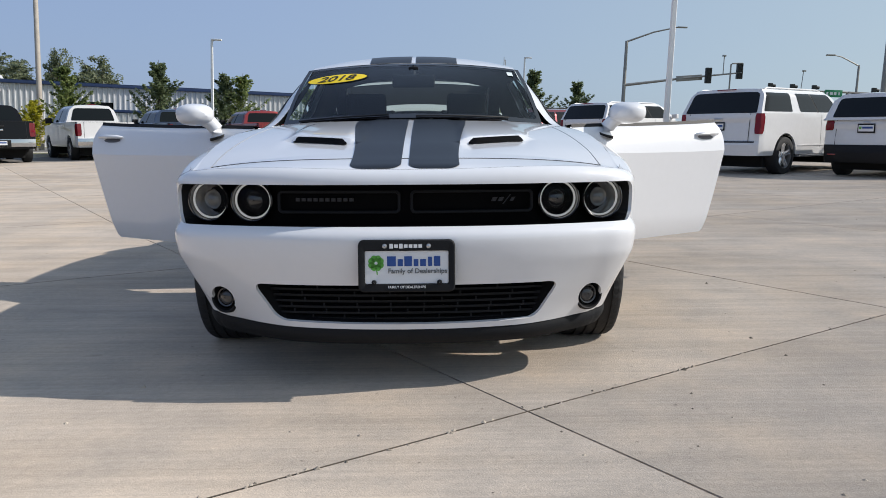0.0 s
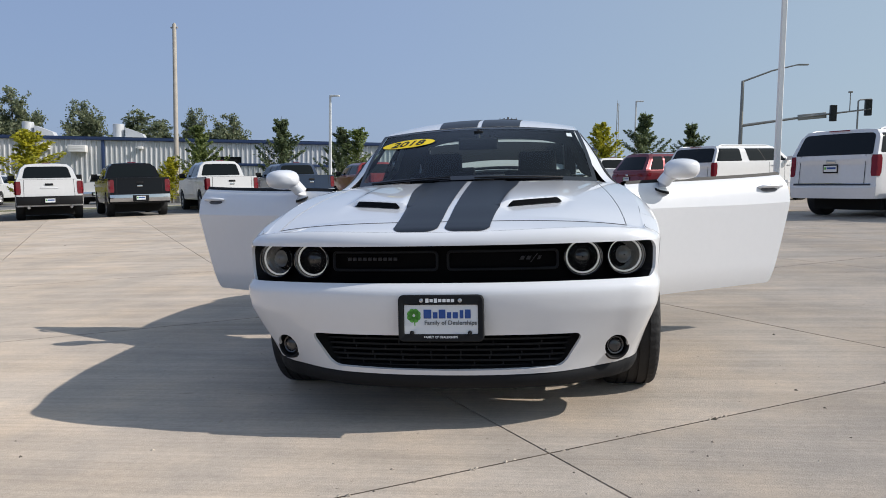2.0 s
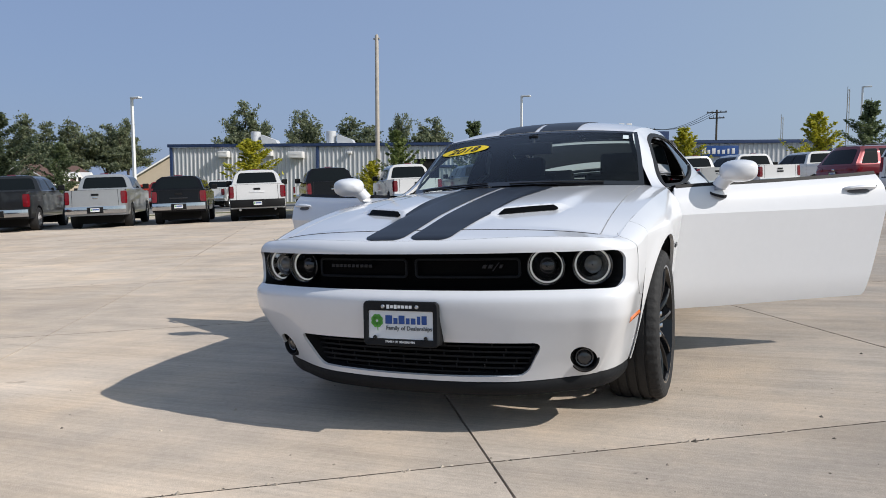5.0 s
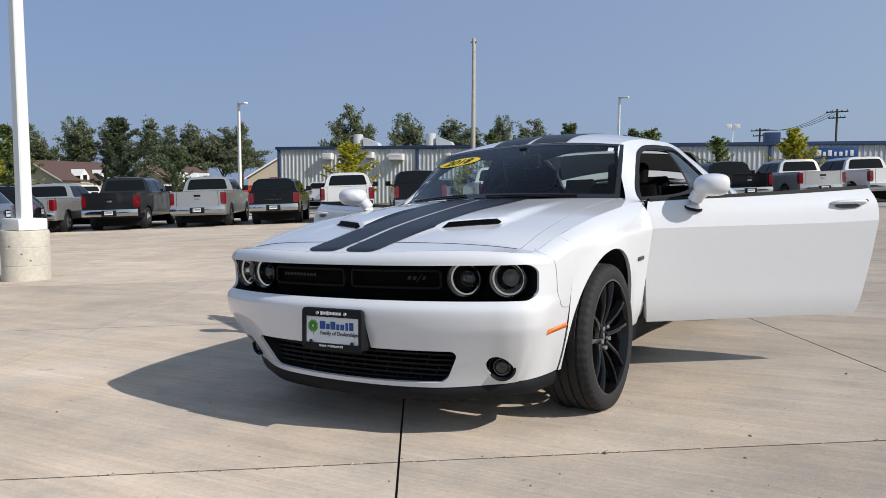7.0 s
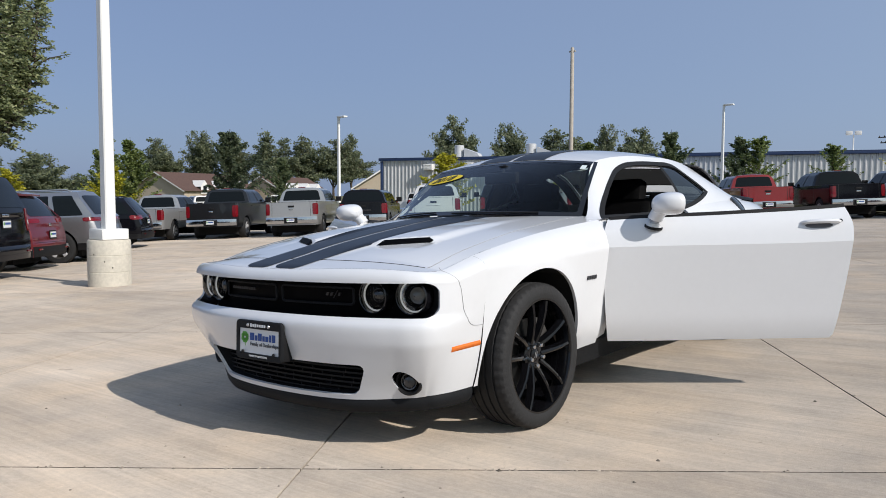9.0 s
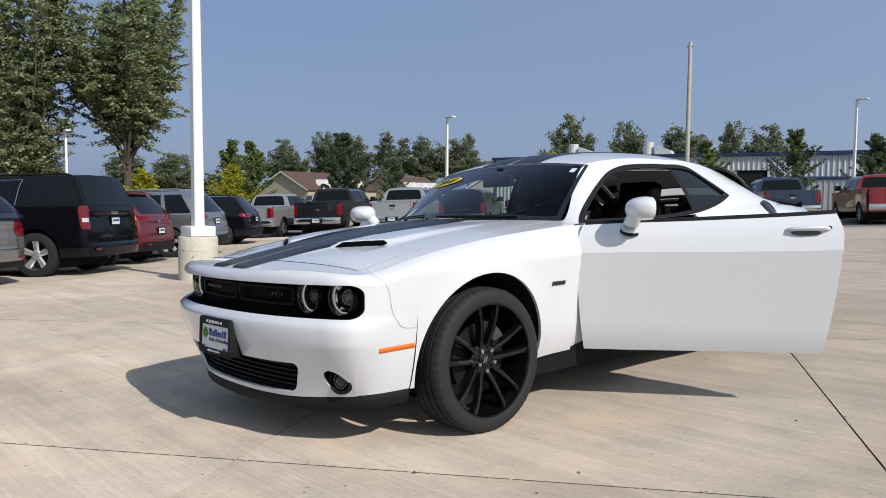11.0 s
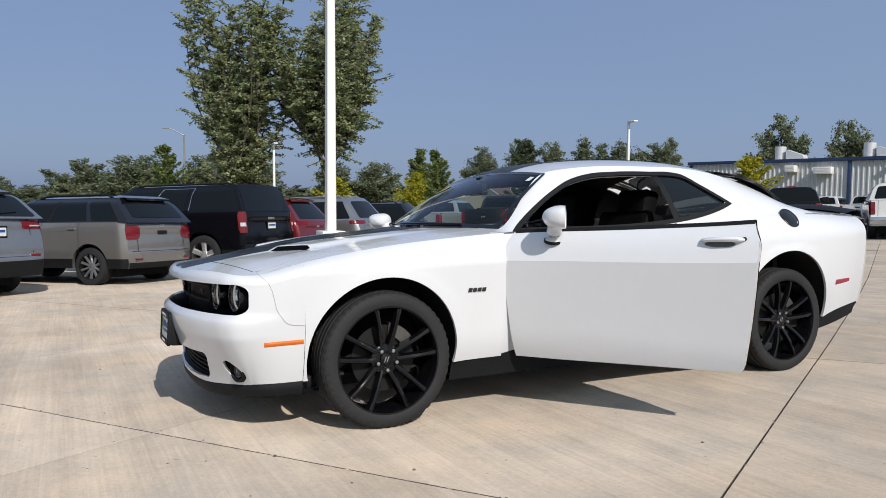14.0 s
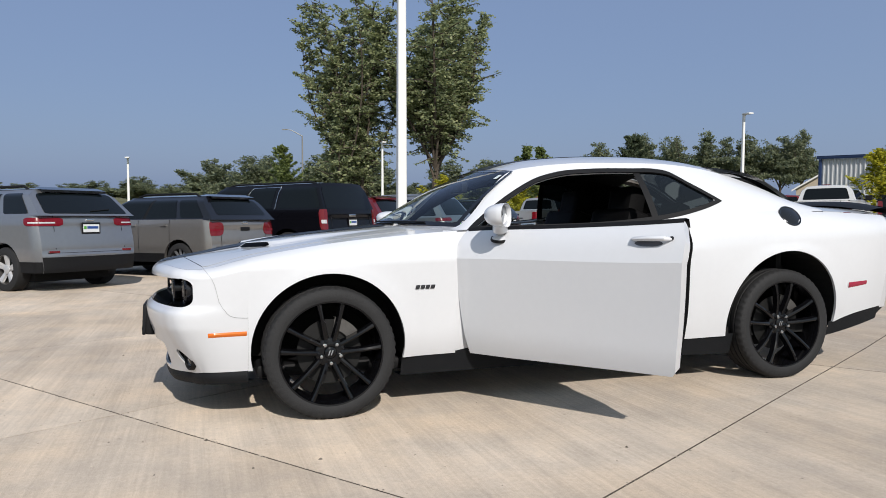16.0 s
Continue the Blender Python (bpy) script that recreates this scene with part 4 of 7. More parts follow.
# rocker sills
for sgn in (1, -1):
    bm = bmesh.new()
    ys = span(.40, 2.56, 14)
    for y0, y1 in zip(ys, ys[1:]):
        a, c = side_x(y0, ZB(y0)), side_x(y1, ZB(y1))
        add(bm, [(sgn * (a - .004), y0, ZB(y0) + .012), (sgn * (c - .004), y1, ZB(y1) + .012), (sgn * (c - .045), y1, .185), (sgn * (a - .045), y0, .185), (sgn * (a - .20), y0, .175), (sgn * (c - .20), y1, .175)],
            [(0, 1, 2, 3), (3, 2, 5, 4)] if sgn > 0 else [(3, 2, 1, 0), (4, 5, 2, 3)])
    bmesh.ops.remove_doubles(bm, verts=bm.verts[:], dist=.0005)
    part("rocker_sill", bm, LIP, car, "black rocker sill")
# deck spoiler
bm = sheet(span(-1, 1, 40), span(0, 1, 10), lambda a, v: deck_pos(a * .96, 3.80 + .30 * v) + Vector((0, 0, .012 + .048 * math.sin(v * 1.9) * (1 - .25 * a ** 4))))
sheet(span(-1, 1, 40), span(0, 1, 2), lambda a, v: deck_pos(a * .96, 4.10) + Vector((0, 0, .012 + .045 * (1 - v))), bm=bm)
part("spoiler", bm, BLACK, car, "black rear spoiler")
# antenna fin and fuel door
bm = bmesh.new()
add(bm, [(-.02, 2.40, 1.425), (.02, 2.40, 1.425), (.02, 2.55, 1.405), (-.02, 2.55, 1.405), (0, 2.50, 1.475), (0, 2.54, 1.475)], [(0, 1, 4), (1, 2, 5, 4), (2, 3, 5), (3, 0, 4, 5)])
part("antenna_fin", bm, PAINT, car)
fd = new("fuel_door")
fd.parent = car
fd.matrix_basis = Matrix.Translation((.893, 2.965, 1.030)) @ Matrix.Rotation(radians(38), 4, "Y") @ Matrix.Rotation(radians(-6), 4, "Z")
bm = bmesh.new()
lathe(bm, [(-.012, .079), (.010, .078), (.013, .072), (.010, .064), (.012, .060), (.014, .02), (.015, .001)], 36, "z")
for v in bm.verts:
    v.co = Vector((v.co.z, v.co.y, -v.co.x))
part("fuel_cap", bm, GLOSSBLACK, fd, "round black fuel filler")
fd.matrix_basis = Matrix.Translation((.893, 2.955, 1.050)) @ Matrix.Rotation(radians(-36), 4, "Y")
# seam between bumper and fender
for sgn in (1, -1):
    sm = keyed([(0, .640), (.35, .585), (.7, .545), (.85, .500), (1, .385)])
    sz_ = keyed([(0, .815), (.35, .735), (.7, .610), (.85, .560), (1, .547)])
    pts = []
    for t in span(0, 1, 24):
        yy, zz = -sm(t), sz_(t)
        if yy > -.42:
            pts.append((sgn * (side_x(yy, zz) + .0006), yy, zz))
        else:
            best = min((abs(fascia_pos(s_, (zz - .255) / (FT(s_) - .255)).y - yy), s_) for s_ in span(.80, 1, 120))[1]
            p = fascia_pos(best, (zz - .255) / (FT(best) - .255))
            pts.append((sgn * (p.x + .0006), p.y, zz))
    bm = bmesh.new()
    tube(bm, pts, .0011, 6)
    part("bumper_seam", bm, SEAMGREY, car)
# side reflectors and fender script bars
for sgn in (1, -1):
    bm = sheet(span(3.44, 3.65, 8), span(0, 1, 3), lambda y, t: Vector((sgn * (side_x(y, .580 + .036 * t) + .005 * (1 - (2 * t - 1) ** 4)), y, .578 + .012 * (y - 3.44) / .21 + .036 * t)), flip=sgn < 0)
    part("rear_reflector", bm, REDLENS2, car, "dark red side reflector")
    bm = bmesh.new()
    for k in range(4):
        y = .470 + k * .0285
        box(bm, (sgn * (side_x(y, .683) + .003), y, .683), (.006, .023, .021), Matrix(((1, 0, 0), (0, 1, .30), (0, 0, 1))), bevel=.002)
        box(bm, (sgn * (side_x(y, .683) + .0062), y + .003, .683), (.001, .010, .004))
    part("fender_script", bm, BADGE, car, "dark fender script bars")

# under body, wheel wells
def well_x(y, z):
    return side_x(y, max(z, .30)) - .018


bm = bmesh.new()
box(bm, (0, 1.48, .235), (1.40, 3.7, .07), bevel=.02)
box(bm, (0, -.55, .240), (.90, .46, .06), bevel=.02)
part("underbody", bm, BLACK, car)
for sgn in (1, -1):
    for yc, zc, r_ in ((0, .362, .43), (2.912, .392, .455)):
        bm = bmesh.new()
        for k in range(24):
            t0, t1 = math.pi * (-.05 + 1.10 * k / 24), math.pi * (-.05 + 1.10 * (k + 1) / 24)
            add(bm, [(sgn * well_x(yc + r_ * math.cos(t0), zc + r_ * math.sin(t0)), yc + r_ * math.cos(t0), zc + r_ * math.sin(t0)), (sgn * well_x(yc + r_ * math.cos(t1), zc + r_ * math.sin(t1)), yc + r_ * math.cos(t1), zc + r_ * math.sin(t1)), (sgn * .50, yc + r_ * math.cos(t1), zc + r_ * math.sin(t1)), (sgn * .50, yc + r_ * math.cos(t0), zc + r_ * math.sin(t0))], [(0, 1, 2, 3)])
        ring = [bm.verts.new((sgn * .52, yc + r_ * math.cos(t), zc + r_ * math.sin(t))) for t in span(-.05 * math.pi, 1.05 * math.pi, 20)]
        bm.faces.new(ring)
        part("wheel_well", bm, CARPET, car)

# the tail behind the rear wheels, drawn in to the car's true length
for ob in car.children:
    if ob.type == "MESH" and ob.name.split(".")[0] in ("body_side", "deck", "rear_bumper", "tail_panel", "rear_valance", "rear_lower_cladding", "spoiler", "rear_reflector"):
        for v in ob.data.vertices:
            if v.co.y > 3.36:
                v.co.y = 3.36 + (v.co.y - 3.36) * .86

# ---- cabin ----
bm = bmesh.new()
box(bm, (0, 1.9, .32), (1.62, 2.9, .06))
box(bm, (0, 1.42, .43), (.24, 1.6, .22), bevel=.03)
part("cabin_floor", bm, CARPET, car)
bm = sheet(span(-1, 1, 20), span(0, 1, 14), lambda a, t: Vector((a * .74, .50 + .25 * abs(a) ** 2 + (.50 - .25 * abs(a) ** 2) * min(t * 1.6, 1) , .985 + .02 * (1 - a * a) - .02 * t - max(0, t - .6) * .9)))
part("dashboard", bm, BLACK, car, "black dashboard")
st = new("steering_wheel")
st.parent = car
st.matrix_basis = Matrix.Translation((.38, 1.16, .865)) @ Matrix.Rotation(radians(-65), 4, "X")
bm = bmesh.new()
loop_bar(bm, [(.185 * math.cos(t), .185 * math.sin(t), 0) for t in [2 * math.pi * k / 30 for k in range(30)]], .017, 8)
part("wheel_rim", bm, LEATHER, st)
bm = bmesh.new()
box(bm, (0, 0, -.02), (.15, .13, .04), bevel=.015)
box(bm, (0, .0, -.012), (.34, .035, .02), bevel=.006)
part("wheel_hub", bm, BLACK, st)


def rounded_slab(bm, c, s, m=None, bevel=.05):
    vs_ = box(bm, (0, 0, 0), s)
    es = list({e for v in vs_ for e in v.link_edges})
    res = bmesh.ops.bevel(bm, geom=es, offset=bevel, segments=4, affect="EDGES", profile=.7)
    new_v = {v for f in res["faces"] for v in f.verts} | {v for v in vs_ if v.is_valid}
    allv = set()
    stack = list(new_v)
    while stack:
        v = stack.pop()
        if v in allv:
            continue
        allv.add(v)
        stack += [e.other_vert(v) for e in v.link_edges]
    mm = Matrix.Translation(c) @ (m.to_4x4() if m is not None else Matrix())
    for v in allv:
        v.co = mm @ v.co


for sgn in (1, -1):
    se = new("front_seat")
    se.parent = car
    se.matrix_basis = Matrix.Translation((sgn * .365, 1.60, .295))
    bm = bmesh.new()
    rounded_slab(bm, (0, -.02, .12), (.50, .52, .20), Matrix.Rotation(radians(8), 3, "X"), .06)
    part("cushion", bm, LEATHER, se)
    bm = bmesh.new()
    rounded_slab(bm, (0, .34, .50), (.50, .17, .64), Matrix.Rotation(radians(-20), 3, "X"), .07)
    for q in (-1, 1):
        rounded_slab(bm, (q * .225, .29, .46), (.09, .19, .50), Matrix.Rotation(radians(-20), 3, "X"), .04)
    part("backrest", bm, LEATHER, se)
    bm = bmesh.new()
    rounded_slab(bm, (0, .485, .855), (.29, .13, .21), Matrix.Rotation(radians(-12), 3, "X"), .062)
    tube(bm, [(-.06, .455, .76), (-.06, .47, .86)], .008)
    tube(bm, [(.06, .455, .76), (.06, .47, .86)], .008)
    part("headrest", bm, LEATHER, se)
rs_ = new("rear_bench")
rs_.parent = car
bm = bmesh.new()
rounded_slab(bm, (0, 2.52, .55), (1.25, .48, .16), None, .06)
part("cushion", bm, LEATHER, rs_)
bm = bmesh.new()
for sgn in (1, -1):
    rounded_slab(bm, (sgn * .32, 2.80, .82), (.60, .16, .56), Matrix.Rotation(radians(-28), 3, "X"), .06)
    rounded_slab(bm, (sgn * .32, 2.93, 1.10), (.26, .11, .13), Matrix.Rotation(radians(-20), 3, "X"), .04)
part("backrest", bm, LEATHER, rs_)
bm = bmesh.new()
box(bm, (0, 3.12, 1.06), (1.2, .30, .03))
box(bm, (0, 3.0, .75), (1.5, .04, .6))
part("parcel_shelf", bm, CARPET, rs_)
im = new("interior_mirror")
im.parent = car
bm = bmesh.new()
rounded_slab(bm, (.0, 1.02, 1.262), (.25, .045, .075), None, .02)
part("mirror_shell", bm, BLACK, im)
bm = bmesh.new()
tube(bm, [(0, 1.03, 1.29), (0, 1.06, 1.345)], .014)
box(bm, (0, 1.06, 1.332), (.06, .05, .03), bevel=.008)
part("mirror_mount", bm, BLACK, im)
# wiper arms
for x0, x1 in ((-.62, -.12), (.02, .52)):
    bm = bmesh.new()
    tube(bm, [ws_pos(t / .722, .012 + .02 * i / 6, .008) for i, t in enumerate(span(x0, x1, 6))], .005, 6)
    part("wiper", bm, BLACK, car)

# ---- doors ----
def door(sgn, angle):
    hinge = Vector((sgn * .905, .718, 0))
    d = new("door")
    d.parent = car
    d.matrix_basis = Matrix.Translation(hinge) @ Matrix.Rotation(radians(-angle) * sgn, 4, "Z") @ Matrix.Translation(-hinge)
    fl = sgn < 0
    tagged(d, "white car door standing wide open")

    def skin(y, v):
        p = side_pos(y, v)
        return Vector((sgn * side_x(p.y, p.z), p.y, p.z))
    bm = sheet(span(.68, 2.04, 60), span(0, 1, 40), skin, (lambda y, v: in_door(y, zv(y, v), -.003),), rim=.055, flip=fl)
    part("door_skin", bm, PAINT, d, sharp=13)
    bm = sheet(span(.68, 2.04, 40), span(0, 1, 24), lambda y, v: skin(y, v) - Vector((sgn * (.055 + .05 * smooth01(zv(y, v) * 3 - .9) * smooth01((1.02 - zv(y, v)) * 8)), 0, 0)), (lambda y, v: in_door(y, zv(y, v), -.006),), flip=not fl)
    part("door_trim", bm, BLACK, d, "black inner door trim")
    bm = bmesh.new()
    ys = span(.735, 1.972, 20)
    for y0, y1 in zip(ys, ys[1:]):
        q = []
        for y in (y0, y1):
            x, z = XS(y), ZS(y)
            q += [(sgn * (x + .006), y, z - .006), (sgn * (x - .004), y, z + .014), (sgn * (x - .050), y, z + .010), (sgn * (x - .065), y, z - .03)]
        add(bm, q, [(0, 4, 5, 1), (1, 5, 6, 2), (2, 6, 7, 3)] if not fl else [(1, 5, 4, 0), (2, 6, 5, 1), (3, 7, 6, 2)])
    bmesh.ops.remove_doubles(bm, verts=bm.verts[:], dist=.0005)
    part("window_seal", bm, BLACK, d, "black window sill seal")
    # handle
    hy, hz = 1.835, .942
    # flat dark oval on the skin: shade under the bar, put in as colour
    bm = sheet(span(-1, 1, 24), span(-1, 1, 10), lambda a, t: Vector((sgn * (side_x(hy + .070 * a, hz - .014 + .014 * t) + .0025), hy - .010 + .070 * a, hz - .014 + .014 * t)), (lambda a, t: 1 - a * a - t * t * .9,), flip=fl)
    part("handle_recess", bm, HANDLESHADE, d, "dark handle recess")
    bm = bmesh.new()
    pts = [(sgn * (side_x(hy + o, hz) + k), hy + o, hz + dz) for o, k, dz in ((-.095, .002, .004), (-.075, .020, .006), (0, .030, .009), (.075, .024, .009), (.098, .004, .006))]
    tube(bm, pts, [.007, .013, .015, .015, .008], 10, squash=.85)
    part("door_handle", bm, PAINT, d, "white door handle")
    bm = bmesh.new()
    lathe(bm, [(0, .010), (sgn * .006, .009), (sgn * .007, .001)], 14, "x", (sgn * (side_x(2.0, hz + .01) + .002), hy + .100, hz + .010))
    part("lock_cylinder", bm, BADGE, d)
    # door mirror
    mr = new("door_mirror")
    mr.parent = d
    MM = Matrix.Translation((sgn * .986, 1.031, 1.064)) @ Matrix.Rotation(radians(20) * sgn, 4, "Z")
    bm = bmesh.new()
    prev = None
    for i in range(15):
        u = i / 14
        yy = -.074 + .122 * u
        f = (1 - (1 - u) ** 2.6) ** .5 if u < 1 else 1.0
        f *= 1 - .05 * max(0, u - .8) * 5
        ring = []
        for k in range(32):
            ph = 2 * math.pi * k / 32
            ex = abs(math.cos(ph)) ** .72 * (1 if math.cos(ph) > 0 else -1)
            ez = abs(math.sin(ph)) ** .80 * (1 if math.sin(ph) > 0 else -1)
            hgt = (.063 - .010 * ex) if ez > 0 else .062 + .004 * ex
            ring.append(bm.verts.new(MM @ Vector((sgn * (.100 * ex * max(f, .03) + .02 * (1 - u)  * -1), yy, hgt * ez * max(f, .03) + .006 * ex))))
        if prev:
            for k in range(32):
                bm.faces.new((prev[k], prev[(k + 1) % 32], ring[(k + 1) % 32], ring[k]))
        else:
            bm.faces.new(ring)
        prev = ring
    # rim folds in round the glass
    inner = [bm.verts.new(MM @ (MM.inverted() @ v.co * .95 + Vector((0, -.005, 0)))) for v in prev]
    deep = [bm.verts.new(MM @ (MM.inverted() @ v.co + Vector((0, -.016, 0)))) for v in inner]
    for r0, r1 in ((prev, inner), (inner, deep)):
        for k in range(32):
            bm.faces.new((r0[k], r0[(k + 1) % 32], r1[(k + 1) % 32], r1[k]))
    gl_pts = [v.co.copy() for v in deep]
    bmesh.ops.recalc_face_normals(bm, faces=bm.faces[:])
    part("mirror_housing", bm, PAINT, mr, "white rounded mirror housing")
    bm = bmesh.new()
    bm.faces.new([bm.verts.new(p) for p in gl_pts])
    bmesh.ops.recalc_face_normals(bm, faces=bm.faces[:])
    part("mirror_glass", bm, MIRRORGLASS, mr, "mirror glass")
    bm = bmesh.new()
    tube(bm, [(sgn * .880, .972, .948), (sgn * .890, .978, .985), (sgn * .915, .995, 1.022), (sgn * .955, 1.018, 1.050)], [.047, .041, .040, .044], 16)
    part("mirror_arm", bm, PAINT, mr)
    bm = bmesh.new()
    tube(bm, [(sgn * .876, .970, .938), (sgn * .880, .972, .949)], [.054, .051], 18)
    part("mirror_foot", bm, BLACK, mr)
    return d


door(1, 58)
door(-1, 61)

# hinge panel behind the front door gap
for sgn in (1, -1):
    bm = sheet(span(.64, .84, 8), span(.30, .985, 14), lambda y, z: Vector((sgn * (side_x(y, z) - .016 - .05 * max(0.0, y - .70)), y, z)), flip=sgn < 0)
    part("hinge_panel", bm, PAINT, car, "white inner hinge panel")
# painted door jambs
for sgn in (1, -1):
    for edge, q in ((DOOR_F, -1), (DOOR_R, 1)):
        bm = sheet(span(0, 1, 10), span(.31, .985, 16), lambda u, z: Vector((sgn * (side_x(edge(z), z) - .016 - .15 * u), edge(z) + q * (.006 - .05 * u), z)), flip=(sgn * q > 0))
        part("door_jamb", bm, PAINT, car, "white painted door jamb")

# ---- road wheels ----
def wheel_mesh_set():
    out = {}
    bm = bmesh.new()
    prof = [(-.112, .268), (-.120, .284), (-.122, .312), (-.113, .338), (-.098, .348)]
    for k in range(4):
        xg = -.066 + k * .044
        prof += [(xg - .006, .3505), (xg - .005, .343), (xg + .005, .343), (xg + .006, .3505)]
    prof += [(.098, .348), (.113, .338), (.122, .312), (.120, .284), (.112, .268)]
    rings = lathe(bm, prof, 156, "x")
    # shoulder blocks between cross grooves
    last = len(prof) - 1
    for i, f in ((3, .994), (4, .985), (5, .988), (last - 5, .988), (last - 4, .985), (last - 3, .994)):
        for k in range(0, 156, 3):
            v = rings[i][(k + (1 if i > 8 else 0)) % 156]
            v.co.y *= f
            v.co.z *= f
    out["tyre"] = (bm, RUBBER, "black low-profile tyre")
    bm = bmesh.new()
    lathe(bm, [(.104, .280), (.116, .276), (.115, .268), (.096, .262), (.060, .256), (-.02, .242), (-.10, .26)], 64, "x")
    out["rim"] = (bm, RIM, "gloss black wheel rim")
    bm = bmesh.new()
    for k in range(5):
        for q in (-1, 1):
            a0 = radians(90 + 72 * k + q * 20)
            a1 = radians(90 + 72 * k + q * 13.5)
            p0 = Vector((.062, .058 * math.cos(a0), .058 * math.sin(a0)))
            p1 = Vector((.100, .264 * math.cos(a1), .264 * math.sin(a1)))
            d = (p1 - p0).normalized()
            sd = d.cross(Vector((1, 0, 0))).normalized()
            segs = []
            for i, t in enumerate((0, .25, .5, .75, 1)):
                p = p0.lerp(p1, t) + Vector((.012 * math.sin(math.pi * t) + .006, 0, 0))
                w = .0195 - .005 * t + .006 * max(0, t - .8) * 5
                segs.append([bm.verts.new(p + Vector(o)) for o in (sd * w + Vector((-.030, 0, 0)), sd * w * .55, sd * w * .1 + Vector((.004, 0, 0)), -sd * w * .55, -sd * w + Vector((-.030, 0, 0)))])
            for s0, s1 in zip(segs, segs[1:]):
                for j in range(4):
                    bm.faces.new((s0[j], s0[j + 1], s1[j + 1], s1[j]))
    bmesh.ops.recalc_face_normals(bm, faces=bm.faces[:])
    lathe(bm, [(.03, .082), (.060, .078), (.068, .066), (.066, .034), (.05, .032)], 40, "x")
    out["spokes"] = (bm, RIM, "")
    bm = bmesh.new()
    lathe(bm, [(.05, .032), (.070, .031), (.074, .026), (.075, .001)], 28, "x")
    out["centre_cap"] = (bm, RIM, "")
    bm = bmesh.new()
    for q in (-1, 1):
        add(bm, [(.0765, q * .007 - .008, -.014), (.0765, q * .007 - .002, -.014), (.0765, q * .007 + .008, .014), (.0765, q * .007 + .002, .014)], [(0, 1, 2, 3)])
    out["cap_mark"] = (bm, SILVER, "")
    bm = bmesh.new()
    lathe(bm, [(.015, .172), (.022, .172), (.022, .09), (.03, .088), (.03, .05)], 40, "x")
    out["brake_disc"] = (bm, DISC, "")
    bm = bmesh.new()
    for i in range(8):
        t0, t1 = radians(25 + 7 * i), radians(32 + 7 * i)
        for ra, rb, xa in ((.120, .185, .042),):
            add(bm, [(xa, ra * math.cos(t0), ra * math.sin(t0)), (xa, rb * math.cos(t0), rb * math.sin(t0)), (xa, rb * math.cos(t1), rb * math.sin(t1)), (xa, ra * math.cos(t1), ra * math.sin(t1)),
                     (-.02, rb * math.cos(t0), rb * math.sin(t0)), (-.02, rb * math.cos(t1), rb * math.sin(t1))], [(0, 1, 2, 3), (1, 4, 5, 2)])
    out["caliper"] = (bm, CALIPER, "")
    return out


def lug_mesh():
    bm = bmesh.new()
    lathe(bm, [(.05, .0125), (.086, .0125), (.092, .009), (.093, .001)], 8, "x")
    return bm


first = None
for yc, zc in ((0, .3475), (2.907, .3640)):
    for sgn in (1, -1):
        if first is None:
            w = new("wheel")
            w.parent = car
            for nm, (bm, mt, lb) in wheel_mesh_set().items():
                part(nm, bm, mt, w, lb)
            lug = None
            for k in range(5):
                t = radians(-90 + 72 * k)
                if lug is None:
                    lug = part("lug_nut", lug_mesh(), CHROME, w)
                    ln = lug
                else:
                    ln = new("lug_nut", lug.data)
                    ln.parent = w
                ln.matrix_basis = Matrix.Translation((0, .0535 * math.cos(t), .0535 * math.sin(t)))
            first = w
            w.matrix_basis = Matrix.Translation((.803, yc, zc))
        else:
            w = copy_thing(first, Matrix.Translation((sgn * .803, yc, zc)) @ Matrix.Rotation(0 if sgn > 0 else math.pi, 4, "Z"))

